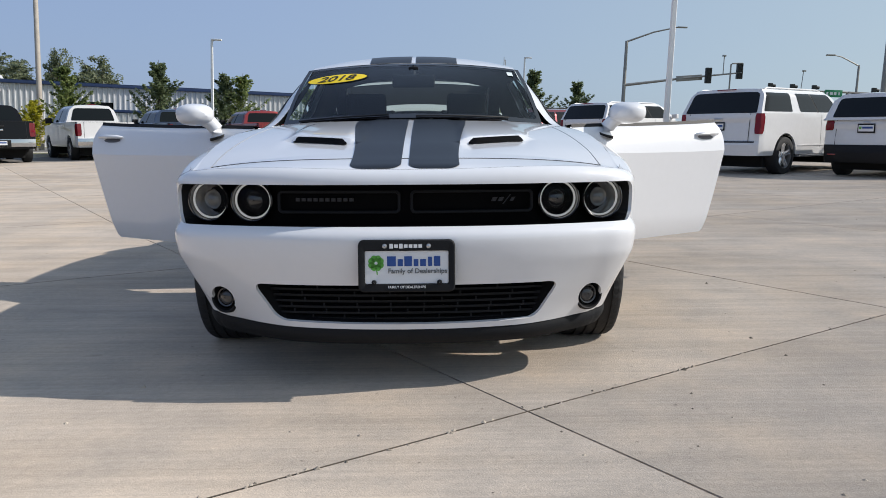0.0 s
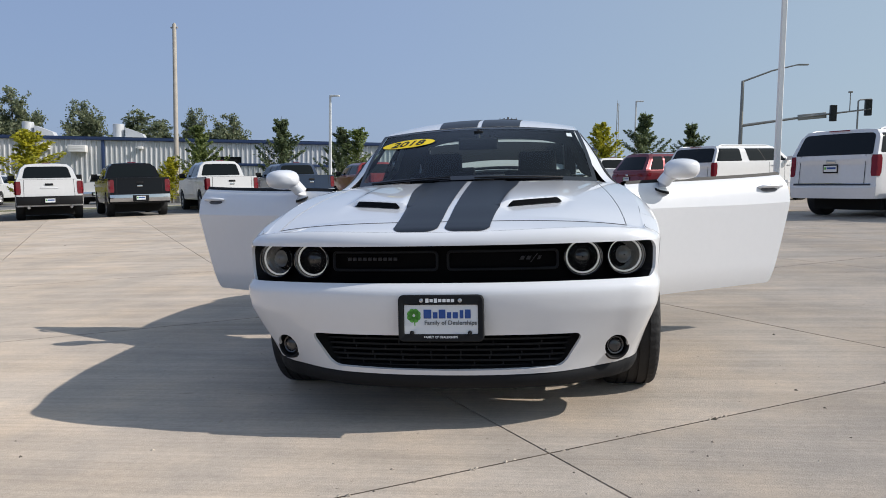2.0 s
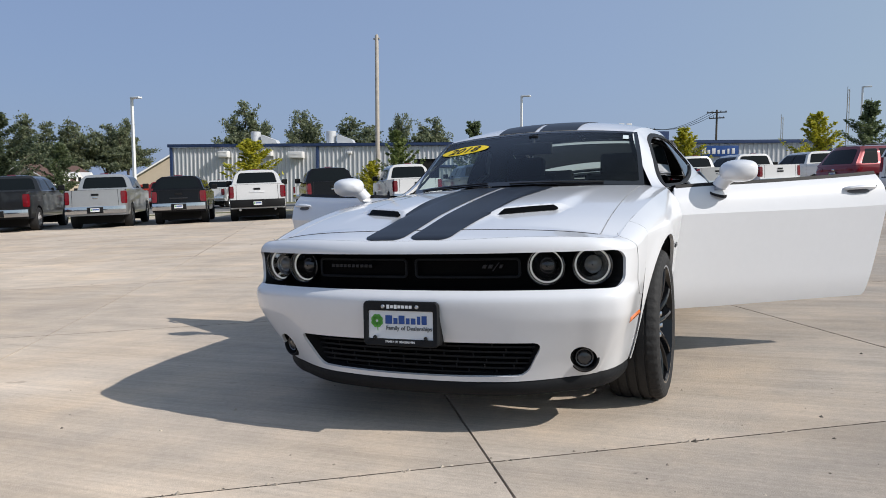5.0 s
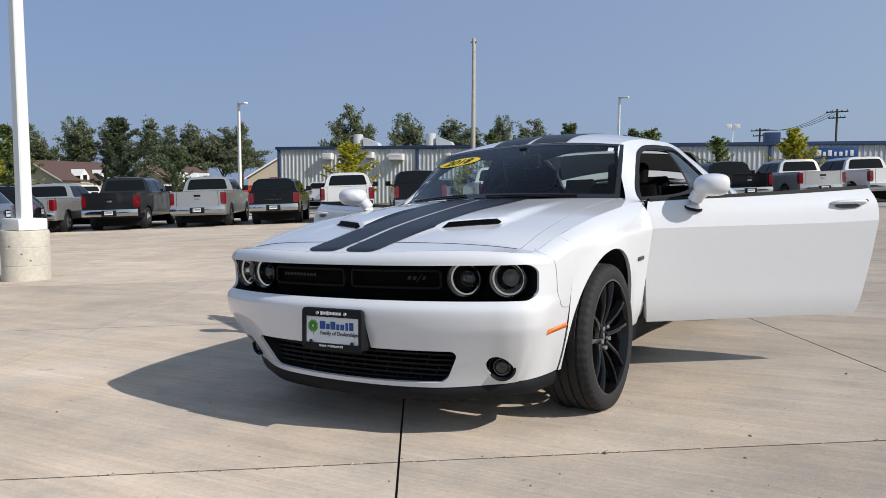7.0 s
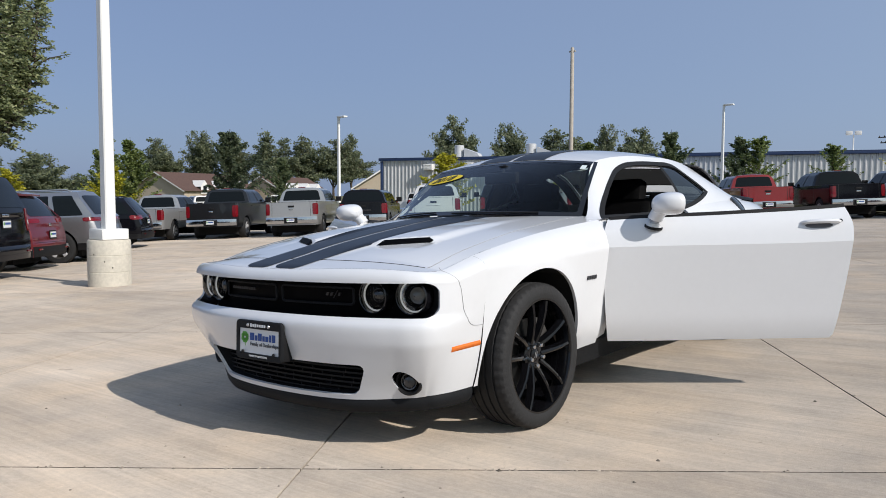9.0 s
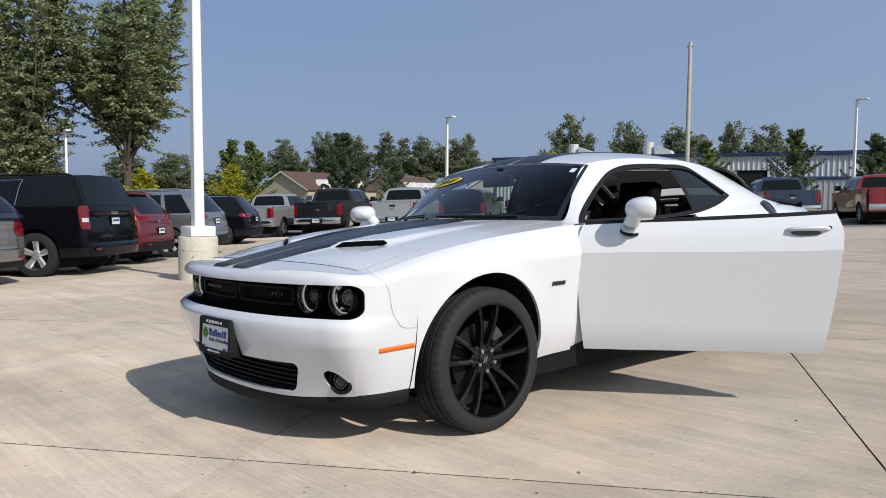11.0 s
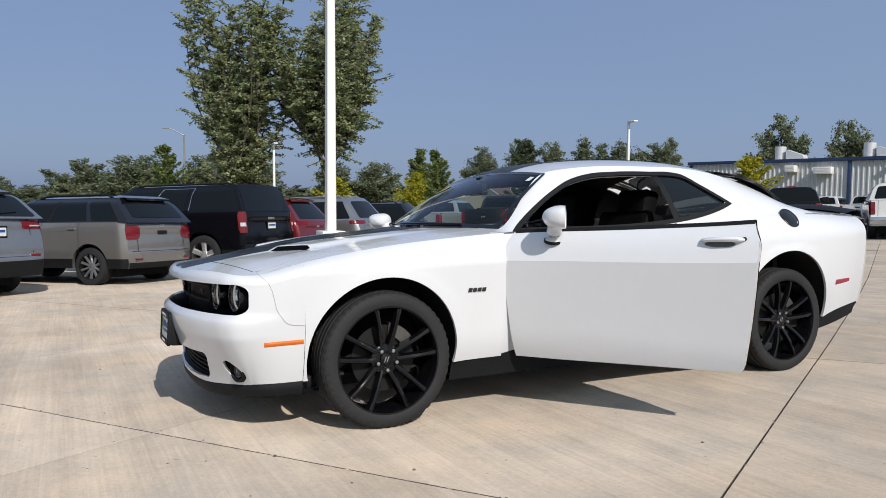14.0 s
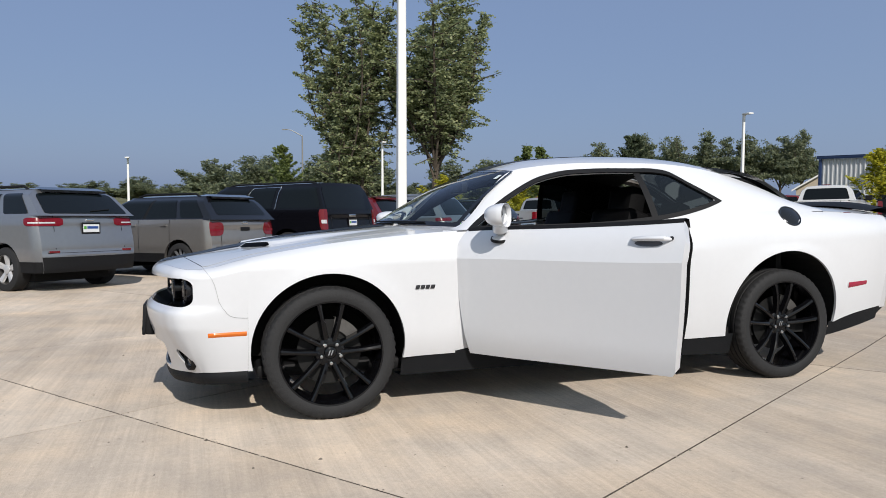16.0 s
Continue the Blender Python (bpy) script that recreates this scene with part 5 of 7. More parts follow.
# ---- other vehicles: built to +y forward, origin under the rear axle ----
def road_wheel(parent, x, y, r_, w, rim_mat, style):
    wh = new("wheel")
    wh.parent = parent
    wh.matrix_basis = Matrix.Translation((x, y, r_ - .008)) @ Matrix.Rotation(0 if x > 0 else math.pi, 4, "Z")
    key = (round(r_, 3), rim_mat.name, style)
    if key in WHEELS:
        for nm, me, lb in WHEELS[key]:
            o = new(nm, me)
            o.parent = wh
            if lb:
                tagged(o, lb)
        return
    made = []
    k = r_ / .36
    rr = r_ * (.68 if style != "truck" else .62)
    bm = bmesh.new()
    lathe(bm, [(-w, rr), (-w * 1.03, r_ * .86), (-w * .92, r_ * .97), (-w * .7, r_), (w * .7, r_), (w * .92, r_ * .97), (w * 1.03, r_ * .86), (w, rr)], 36, "x")
    made.append(part("tyre", bm, RUBBER, wh))
    bm = bmesh.new()
    lathe(bm, [(w * .92, rr * 1.02), (w * .96, rr * .97), (w * .5, rr * .93), (-w * .4, rr * .88), (-w * .4, .01)], 36, "x")
    made.append(part("rim", bm, {"truck": STEEL, "suv": STEEL}.get(style, DISC if style != "black" else RIM), wh))
    bm = bmesh.new()
    n = {"truck": 6, "suv": 5, "mesh": 10, "black": 7}[style]
    for q in range(n):
        t = 2 * math.pi * q / n + .3
        hw = (.052 if n < 7 else .024) * k
        d, sd = Vector((0, math.cos(t), math.sin(t))), Vector((0, -math.sin(t), math.cos(t)))
        a, b2 = d * .05, d * rr * .97
        pts = []
        for p, ww, xx in ((a, hw * .8, w * .62), (b2, hw * 1.15, w * .86)):
            pts += [p + sd * ww + Vector((xx - .03, 0, 0)), p + sd * ww * .6 + Vector((xx, 0, 0)), p - sd * ww * .6 + Vector((xx, 0, 0)), p - sd * ww + Vector((xx - .03, 0, 0))]
        add(bm, pts, [(0, 1, 5, 4), (1, 2, 6, 5), (2, 3, 7, 6)])
    lathe(bm, [(w * .4, .075 * k), (w * .70, .07 * k), (w * .76, .045 * k), (w * .76, .001)], 20, "x")
    bmesh.ops.recalc_face_normals(bm, faces=bm.faces[:])
    made.append(part("spokes", bm, rim_mat, wh))
    WHEELS[key] = [(o.name.split(".")[0], o.data, "") for o in made]


WHEELS = {}


def plate(parent, m):
    pt = new("plate")
    pt.parent = parent
    pt.matrix_basis = m
    bm = bmesh.new()
    box(bm, (0, 0, 0), (.335, .014, .185), bevel=.006)
    part("plate_frame", bm, BLACK, pt)
    bm = bmesh.new()
    box(bm, (0, -.008, .0), (.29, .004, .125))
    part("plate_face", bm, PLATEWHITE, pt, "white plate insert")
    bm = bmesh.new()
    box(bm, (.025, -.0115, .012), (.20, .002, .040))
    part("name_bar", bm, PLATEBLUE, pt)
    bm = bmesh.new()
    box(bm, (-.11, -.0115, .01), (.045, .002, .05))
    part("leaf_mark", bm, PLATEGREEN, pt)


def vehicle(name, label, cat, m, paint, S, group=""):
    """S: sizes. A lower shell up to the belt or bed rail, a cabin above it, glass panels, lamps, bumpers and wheels."""
    v = thing(name, label, cat, m, group)
    w, ro, F, zb = S["w"], S["ro"], S["F"], S["zb"]
    belt, hood_z, H, wb, r_ = S["belt"], S["hood"], S["H"], S["wb"], S["r"]
    truck = S.get("truck", False)
    low = S.get("low", None)
    top = keyed([(-ro, belt), (S["ws0"] - .25, belt), (S["ws0"] + .05, hood_z + .03), (F - .35, hood_z - .04), (F, hood_z - .14)])

    def half(y, z):
        e = 1 - S.get("tuck", .08) * smooth01((-ro + .16 - y) / .16) ** 2 - .13 * smooth01((y - F + .45) / .45) ** 2
        t = max(0.0, (z - belt))
        return w * e * (1 - .035 * smooth01((.62 - z) / .3)) - S.get("shoulder", .018) * smooth01((z - belt + .12) / .12) - t * S.get("tumble", .22)

    def yend(y, z):
        # ends lean in above and below the bumper
        if y < 0:
            return y + .05 * smooth01((.38 - z) / .2) + S.get("lean", .06) * smooth01((z - .65) / (belt - .6))
        return y - .05 * smooth01((.40 - z) / .2) - .08 * smooth01((z - .60) / .3)

    def spos(u, q):
        y = -ro + (F + ro) * u
        z = zb + (top(y) - zb) * q
        yy = y
        if u < .08:
            yy = y + (yend(-ro, z) + ro) * (1 - u / .08)
        elif u > .92:
            yy = y + (yend(F, z) - F) * (u - .92) / .08
        return Vector((half(y, z), yy, z))

    ra = r_ + S.get("gap", .065)

    def arches(u, q):
        y = -ro + (F + ro) * u
        z = zb + (top(y) - zb) * q
        return min(math.hypot(y, z - r_), math.hypot(y - wb, z - r_)) - ra

    us, qs = span(0, 1, 56), span(0, 1, 16)
    bm = sheet(us, qs, spos, (arches,), rim=.05)
    mirrored(bm)
    # hood, tail and nose skins
    nx = span(-1, 1, 12)
    sheet(nx, span(S["ws0"] - .1, F, 16), lambda a, y: Vector((a * half(y, top(y)), y + (yend(F, top(y)) - F) * max(0, (y - F + .3) / .3), top(y) + .035 * (1 - a * a) * min(1, (F - y) / .3))), bm=bm)
    bow = S.get("bow", .05)

    def tail(a, z, d=0.0):
        bulge = 0.0 if truck else .050 * smooth01((S.get("shelf", .62) - z) / .05) + .022 * math.exp(-((z - belt + .10) / .07) ** 2)
        return Vector((a * half(-ro, z), yend(-ro, z) - bow * (1 - a * a) - bulge * (1 - a ** 6) - d, z))
    sheet(nx, span(zb, belt, 30), tail, bm=bm)
    sheet(nx, span(zb, hood_z - .14, 8), lambda a, z: Vector((a * half(F, z), yend(F, z) + .10 * (1 - a * a), z)), flip=True, bm=bm)
    part("body", bm, paint, v)
    if low:
        bm = sheet(nx, span(zb, low, 6), lambda a, z: tail(a * 1.005, z, .012))
        part("rear_cladding", bm, S.get("lowmat", BLACK), v, "dark lower bumper")
        for sgn in (1, -1):
            for ya, yb in ((-ro, -ra * .6), (ra * .6, wb - ra * .6), (wb + ra * .6, F)):
                ua, ub = (ya + ro) / (F + ro), (yb + ro) / (F + ro)
                bm = sheet(span(ua, ub, 18), span(0, 1, 3), lambda u, q: Vector((sgn * (half(-ro + (F + ro) * u, zb + .17 * q) + .008), spos(u, q * .3).y, zb + .17 * q)), (lambda u, q: min(math.hypot(-ro + (F + ro) * u, zb + .17 * q - r_), math.hypot(-ro + (F + ro) * u - wb, zb + .17 * q - r_)) - ra,), flip=sgn < 0)
                part("sill_cladding", bm, BLACK, v)
    bm = bmesh.new()
    box(bm, (0, (F - ro) / 2, zb + .06), (2 * w - .3, F + ro - .5, .12))
    for y in (0, wb):
        box(bm, (0, y, r_ + .05), (2 * w - .5, 2 * ra, r_ * 1.5))
    part("underbody", bm, CARPET, v)

    # cabin
    c0, c1, w0, w1 = S["cab0"], S["cab1"], S["ws0"], S["ws1"]
    hb = belt - .01

    def cab_y(u, q):
        ya = c0 + (c1 - c0) * q
        yb = w0 + (w1 - w0) * q
        return ya + (yb - ya) * u

    def cpos(u, q, d=0.0):
        z = hb + (H - .045 - hb) * q
        y = cab_y(u, q)
        x = half(max(y, -ro + .2), z) - S.get("waist", .025) * smooth01(q / .10) - S.get("roofin", .115) * smooth01((q - .62) / .38) ** 2.2 - .045 * (smooth01((.06 - u) / .06) + smooth01((u - .95) / .05)) * .6
        n = Vector((1, 0, .25)).normalized()
        return Vector((x, y, z)) + n * d
    bm = sheet(span(0, 1, 40), span(0, 1, 14), cpos)
    mirrored(bm)
    ry0, ry1 = c1, w1
    sheet(nx, span(0, 1, 16), lambda a, t: Vector((a * cpos(t, 1).x, cpos(t, 1).y, H - .045 + .045 * (1 - abs(a) ** 2.6) * min(1, t * 8 + .25, (1 - t) * 8 + .25))), bm=bm)

    def cback(a, q, d=0.0):
        p = cpos(0, q)
        return Vector((a * p.x, p.y - bow * .8 * (1 - a * a) - d, p.z + (.02 * (1 - a ** 4) * q)))

    def cfront(a, q, d=0.0):
        p = cpos(1, q)
        return Vector((a * p.x, p.y + .10 * (1 - a * a) + d, p.z + .02 * (1 - a ** 4) * q))
    sheet(nx, span(0, 1, 10), cback, bm=bm)
    sheet(nx, span(0, 1, 10), cfront, flip=True, bm=bm)
    part("cabin", bm, S.get("roofmat", paint) if S.get("allroof") else paint, v)
    if S.get("roofmat"):
        bm = sheet(nx, span(0.01, .99, 16), lambda a, t: Vector((a * (cpos(t, 1).x + .004), cpos(t, 1).y, H - .040 + .048 * (1 - abs(a) ** 2.6) * min(1, t * 8 + .25, (1 - t) * 8 + .25))))
        part("roof_panel", bm, S["roofmat"], v, "black roof panel")
    g0, g1 = S.get("gq", (.14, .88))
    bm = sheet(span(-1, 1, 30), span(0, 1, 20), lambda a, q: cback(a, q, .006), (lambda a, q: -rrect(a, q, -S.get("gw", .84), S.get("gw", .84), g0, g1, .055),))
    part("rear_window", bm, VGLASS, v, "dark rear window")
    bm = sheet(span(-1, 1, 24), span(0, 1, 16), lambda a, q: cfront(a, q, .006), (lambda a, q: -rrect(a, q, -.9, .9, .08, .93, .06),), flip=True)
    part("windshield", bm, VGLASS, v)
    for sgn in (1, -1):
        for u0, u1 in S["win"]:
            bm = sheet(span(u0 - .01, u1 + .01, 24), span(0, 1, 24), lambda u, q: Vector((sgn * cpos(u, q, .006).x, *cpos(u, q, .006)[1:])), (lambda u, q: -rrect(u, q, u0, u1, .08, .86, .02),), flip=sgn < 0)
            part("side_window", bm, VGLASS, v)
        for (ua, ub), (uc, ud) in list(zip(S["win"], S["win"][1:]))[-1:]:
            bm = sheet(span(ub - .004, uc + .004, 3), span(.07, .87, 8), lambda u, q: Vector((sgn * cpos(u, q, .004).x, *cpos(u, q, .004)[1:])), flip=sgn < 0)
            part("door_pillar", bm, BLACK, v)
        if S.get("chromewin"):
            u0, u1 = S["chromewin"]
            bm = bmesh.new()
            pts = [cpos(u, q, .010) for u, q in ([(u, .07) for u in span(u0, u1, 8)] + [(u1, q) for q in span(.07, .88, 4)] + [(u, .88) for u in span(u1, u0, 8)] + [(u0, q) for q in span(.88, .07, 4)])]
            loop_bar(bm, [(sgn * p.x, p.y, p.z) for p in pts], .010, 5)
            part("window_trim", bm, CHROME, v, "bright window trim")
        # door cuts and handles
        for u in S.get("doors", ()):
            bm = bmesh.new()
            y = -ro + (F + ro) * u
            qq = span(.16, .99, 12)
            for qa, qb in zip(qq, qq[1:]):
                pa, pb = spos(u, qa), spos(u, qb)
                add(bm, [(sgn * (pa.x + .002), pa.y - .006, pa.z), (sgn * (pa.x + .002), pa.y + .006, pa.z), (sgn * (pb.x + .002), pb.y + .006, pb.z), (sgn * (pb.x + .002), pb.y - .006, pb.z)], [(0, 1, 2, 3)])
            part("door_cut", bm, INK, v)
            bm = bmesh.new()
            p = spos(u + .035, .86)
            box(bm, (sgn * (p.x + .012), p.y, p.z), (.03, .17, .028), bevel=.008)
            part("door_handle", bm, S.get("handlemat", paint), v)
        bm = bmesh.new()
        rounded_slab(bm, (sgn * (half(w0, belt) + .13), w0 - .28, belt + .10), (.22, .12, .20 if truck else .15), None, .04)
        tube(bm, [(sgn * (half(w0, belt) - .03), w0 - .26, belt + .03), (sgn * (half(w0, belt) + .08), w0 - .27, belt + .06)], .03, 8)
        part("door_mirror", bm, BLACK if truck else paint, v)
        for y in (0, wb):
            road_wheel(v, sgn * (w - S.get("wi", .13)), y, r_, S.get("tw", .12), S["rim"], S["style"])
    # tail lamps
    for sgn in (1, -1):
        x0, x1, z0, z1 = S["lamp"]
        wrap = S.get("wrap", .06)
        def lamp(t, z, d=.012):
            if t <= 1:
                a = x0 + (x1 - x0) * t
                return Vector((sgn * a * half(-ro, z), tail(a, z, d).y, z))
            k = t - 1
            p = tail(1, z, d)
            return Vector((sgn * (half(-ro + wrap * k, z) + d * .8), p.y + wrap * k, z))
        ts = span(0, 1, 6) + span(1, 2, 4)[1:]
        bm = sheet(ts, span(z0, z1, 6), lamp, (lambda t, z: -rrect(t, (z - z0) / (z1 - z0), 0.0, 2.0, 0, 1, S.get("lampr", .12)),), rim=.012, flip=sgn < 0)
        part("tail_lamp", bm, S.get("lampmat", REDLENS), v, "red tail lamp")
        bm = sheet(span(.35, 1.6, 8), span(z0 + (z1 - z0) * .30, z0 + (z1 - z0) * .48, 3), lambda t, z: lamp(t, z, .0165), flip=sgn < 0)
        part("lamp_band", bm, S.get("bandmat", DARKLAMP), v)
        if S.get("clearlamp"):
            cz0, cz1 = S["clearlamp"]
            bm = sheet(span(.2, 1.2, 8), span(cz0, cz1, 3), lambda t, z: lamp(t, z, .018), flip=sgn < 0)
            part("reverse_lamp", bm, CLEARLENS, v)
        if S.get("reflector"):
            bm = bmesh.new()
            zr = S["reflector"]
            p = tail(.78, zr, .016)
            box(bm, (sgn * p.x, p.y, zr), (.17, .02, .035), bevel=.006)
            part("bumper_reflector", bm, REDLENS, v)
    # tailgate details
    for z in S.get("cuts", ()):
        bm = bmesh.new()
        for a0, a1 in zip(span(-.9, .9, 10), span(-.9, .9, 10)[1:]):
            p, q = tail(a0, z, .003), tail(a1, z, .003)
            add(bm, [(p.x, p.y, z - .006), (q.x, q.y, z - .006), (q.x, q.y, z + .006), (p.x, p.y, z + .006)], [(0, 1, 2, 3)])
        bmesh.ops.remove_doubles(bm, verts=bm.verts[:], dist=.0005)
        part("tailgate_cut", bm, INK, v)
    for a in (-S.get("gatew", .86), S.get("gatew", .86)):
        bm = bmesh.new()
        z0, z1 = S.get("gate", (.62, belt))
        p, q = tail(a, z0, .003), tail(a, z1, .003)
        add(bm, [(p.x - .006, p.y, z0), (p.x + .006, p.y, z0), (q.x + .006, q.y, z1), (q.x - .006, q.y, z1)], [(0, 1, 2, 3)])
        part("tailgate_cut", bm, INK, v)
    if S.get("badge"):
        bz, bw, bh, bmt = S["badge"]
        bm = bmesh.new()
        p = tail(0, bz, .008)
        box(bm, (0, p.y, bz), (bw, .012, bh), bevel=min(bw, bh) * .2)
        part("emblem", bm, bmt, v)
    if S.get("gatehandle"):
        bm = bmesh.new()
        p = tail(0, S["gatehandle"], .01)
        box(bm, (0, p.y, S["gatehandle"]), (.24, .02, .07), bevel=.01)
        part("tailgate_handle", bm, BLACK, v)
    if S.get("bumper"):
        z0, z1, bmt = S["bumper"]
        bm = sheet(span(-1, 1, 24), span(0, 1, 6), lambda a, t: Vector((a * (w - .03), -ro - .13 + .10 * a ** 4 - .015 * math.sin(math.pi * t), z0 + (z1 - z0) * t)))
        sheet(span(-1, 1, 24), span(0, 1, 2), lambda a, t: Vector((a * (w - .03), (-ro - .13 + .10 * a ** 4) + .16 * t, z1)), bm=bm)
        sheet(span(-1, 1, 24), span(0, 1, 2), lambda a, t: Vector((a * (w - .03), (-ro - .13 + .10 * a ** 4) + .16 * t, z0)), flip=True, bm=bm)
        part("rear_bumper", bm, bmt, v, "step bumper")
        bm = bmesh.new()
        box(bm, (0, -ro - .135, (z0 + z1) / 2 - .01), (.52, .03, z1 - z0 - .03), bevel=.01)
        part("bumper_recess", bm, BLACK, v)
        plate(v, Matrix.Translation((0, -ro - .165, (z0 + z1) / 2)))
    elif S.get("plate"):
        p = tail(0, S["plate"], .018)
        plate(v, Matrix.Translation((0, p.y, S["plate"])))
    if truck:
        bm = bmesh.new()
        bl = c0
        for sgn in (1, -1):
            box(bm, (sgn * (w - .07), (-ro + bl) / 2 + .03, belt - .012), (.10, bl + ro - .06, .04), bevel=.008)
            box(bm, (sgn * (w - .13), (-ro + bl) / 2 + .03, belt - .25), (.03, bl + ro - .1, .5))
        box(bm, (0, -ro + .10, belt - .012), (2 * w - .24, .07, .04), bevel=.008)
        box(bm, (0, -ro + .13, belt - .26), (2 * w - .3, .03, .5))
        box(bm, (0, (-ro + bl) / 2, belt - .5), (2 * w - .3, bl + ro, .04))
        part("bed", bm, BLACK, v, "black lined truck bed")
        bm = bmesh.new()
        box(bm, (0, c1 - .0, H + .004), (.28, .05, .03), bevel=.008)
        part("brake_lamp", bm, REDLENS, v)
    if S.get("rails"):
        rx_, rz_ = cpos(.5, .97).x - .045, S.get("railz", .012)
        for sgn in (1, -1):
            bm = bmesh.new()
            tube(bm, [(sgn * rx_, c1 + .12, H - .045), (sgn * rx_, c1 + .24, H + rz_), (sgn * rx_, w1 - .35, H + rz_), (sgn * rx_, w1 - .16, H - .04)], .021, 8)
            part("roof_rail", bm, S["rails"], v)
    if S.get("spoiler"):
        bm = sheet(span(-1, 1, 16), span(0, 1, 3), lambda a, t: Vector((a * (w - .33), c1 - .16 + .02 * a * a + .22 * t, H - .045 + .05 * t)))
        sheet(span(-1, 1, 16), span(0, 1, 2), lambda a, t: Vector((a * (w - .33), c1 - .16 + .02 * a * a, H - .045 - .04 * t)), flip=True, bm=bm)
        part("roof_spoiler", bm, S["spoiler"], v)
    if S.get("brake"):
        bm = sheet(span(-.30, .30, 6), span(.955, .995, 2), lambda a, q: cback(a, q, .03), rim=.02)
        part("brake_lamp", bm, DARKLAMP, v, "high centre brake lamp")
    if S.get("strip"):
        z_ = S["strip"]
        bm = sheet(span(-.90, .90, 20), span(z_ - .016, z_ + .016, 2), lambda a, z: tail(a, z, .010), rim=.008)
        part("gate_strip", bm, BADGE, v, "dark tailgate strip")
        bm = sheet(span(-.90, .90, 20), span(z_ + .018, z_ + .028, 1), lambda a, z: tail(a, z, .013), rim=.006)
        part("gate_moulding", bm, CHROME, v, "thin chrome moulding")
    if S.get("runner"):
        for sgn in (1, -1):
            bm = bmesh.new()
            box(bm, (sgn * (w - .01), wb / 2, zb - .035), (.15, wb - 2 * ra - .06, .045), bevel=.015)
            part("running_board", bm, SILVER, v, "bright running board")
            bm = bmesh.new()
            p0 = spos((.5 + ro) / (F + ro), .22)
            box(bm, (sgn * (p0.x + .006), wb / 2, zb + .20), (.014, wb - 2 * ra - .1, .028), bevel=.005)
            part("door_moulding", bm, paint, v)
    if S.get("wiper"):
        bm = bmesh.new()
        tube(bm, [cback(.05, .17, .02), cback(.5, .24, .02)], .009, 5)
        part("rear_wiper", bm, BLACK, v)
    if S.get("exhaust"):
        bm = bmesh.new()
        for sgn in (1, -1):
            tube(bm, [(sgn * .62, -ro - .08, .42), (sgn * .62, -ro + .2, .42)], .045, 10)
        part("exhaust_tip", bm, CHROME, v)
    return v


DARKLAMP = mat("dark_red_lens", (0.17, 0.004, 0.012), 0.22, 0, 0.12, 30, coat=0.2, spec=.3)
POLISHED = mat("polished_alloy", (0.90, 0.90, 0.90), 0.20, 0.75, 0.05, 10)
SILVERP = car_paint("silver_paint", (0.31, 0.315, 0.33), 0.75, .32)
SILVER2 = car_paint("pale_silver_paint", (0.46, 0.46, 0.46), 0.6, .34)
GREYP = car_paint("grey_paint", (0.27, 0.258, 0.248), 0.6, .24)
DARKGREY = car_paint("dark_grey_paint", (0.022, 0.022, 0.024), 0.5, .28)
BLACKP = mat("black_paint", (0.004, 0.004, 0.006), 0.10, 0, 0.04, 1.5, spec=0.38)
REDP = car_paint("red_paint", (0.16, 0.012, 0.018), 0.4, .28)
RED2 = car_paint("bright_red_paint", (0.24, 0.014, 0.016), 0.35, .28)
WHITEP = car_paint("plain_white_paint", (0.66, 0.66, 0.66), 0.0, .35)
BLUEP = car_paint("navy_paint", (0.018, 0.035, 0.075), 0.4, .28)

PICKUP = dict(w=1.0, ro=1.18, F=4.62, zb=.45, belt=1.32, hood=1.24, H=1.90, wb=3.64, r=.40, truck=True, cab0=.62, cab1=.74, ws0=3.02, ws1=2.32, win=((.06, .47), (.52, .93)), lamp=(.86, 1.0, .84, 1.27), wrap=.12, lean=.02, bow=.02, gap=.075,
              gate=(.78, 1.32), gatew=.78, gatehandle=1.16, badge=(1.05, .17, .06, CHROME), bumper=(.52, .76, CHROME), rim=ALLOY, style="truck", tw=.135, doors=(.30, .49), gw=.84, gq=(.14, .84), tumble=.34, tuck=.05)
MIDPICKUP = dict(PICKUP, w=.93, ro=1.14, F=4.2, H=1.78, belt=1.22, hood=1.14, wb=3.23, r=.375, ws0=2.75, ws1=2.1, lamp=(.82, 1.0, .80, 1.18), gatehandle=1.08, badge=(.93, .62, .045, BADGE), gate=(.72, 1.22))
BIGSUV = dict(w=1.0, ro=1.05, F=4.0, zb=.36, belt=1.22, hood=1.16, H=1.87, wb=2.95, r=.40, cab0=-.97, cab1=-.62, ws0=2.75, ws1=2.02, win=((.03, .36), (.395, .645), (.662, .96)), lamp=(.86, 1.0, .84, 1.20), wrap=.12, lean=.06, bow=.04, gap=.07,
              gate=(.60, 1.22), gatew=.76, badge=(1.02, .20, .07, CHROME), cuts=(.60,), plate=.93, rim=ALLOY, style="suv", tw=.135, doors=(.42, .60), gw=.88, gq=(.04, .88), tumble=.26, tuck=.05, spoiler=None, rails=SILVER, reflector=.50, low=.46)
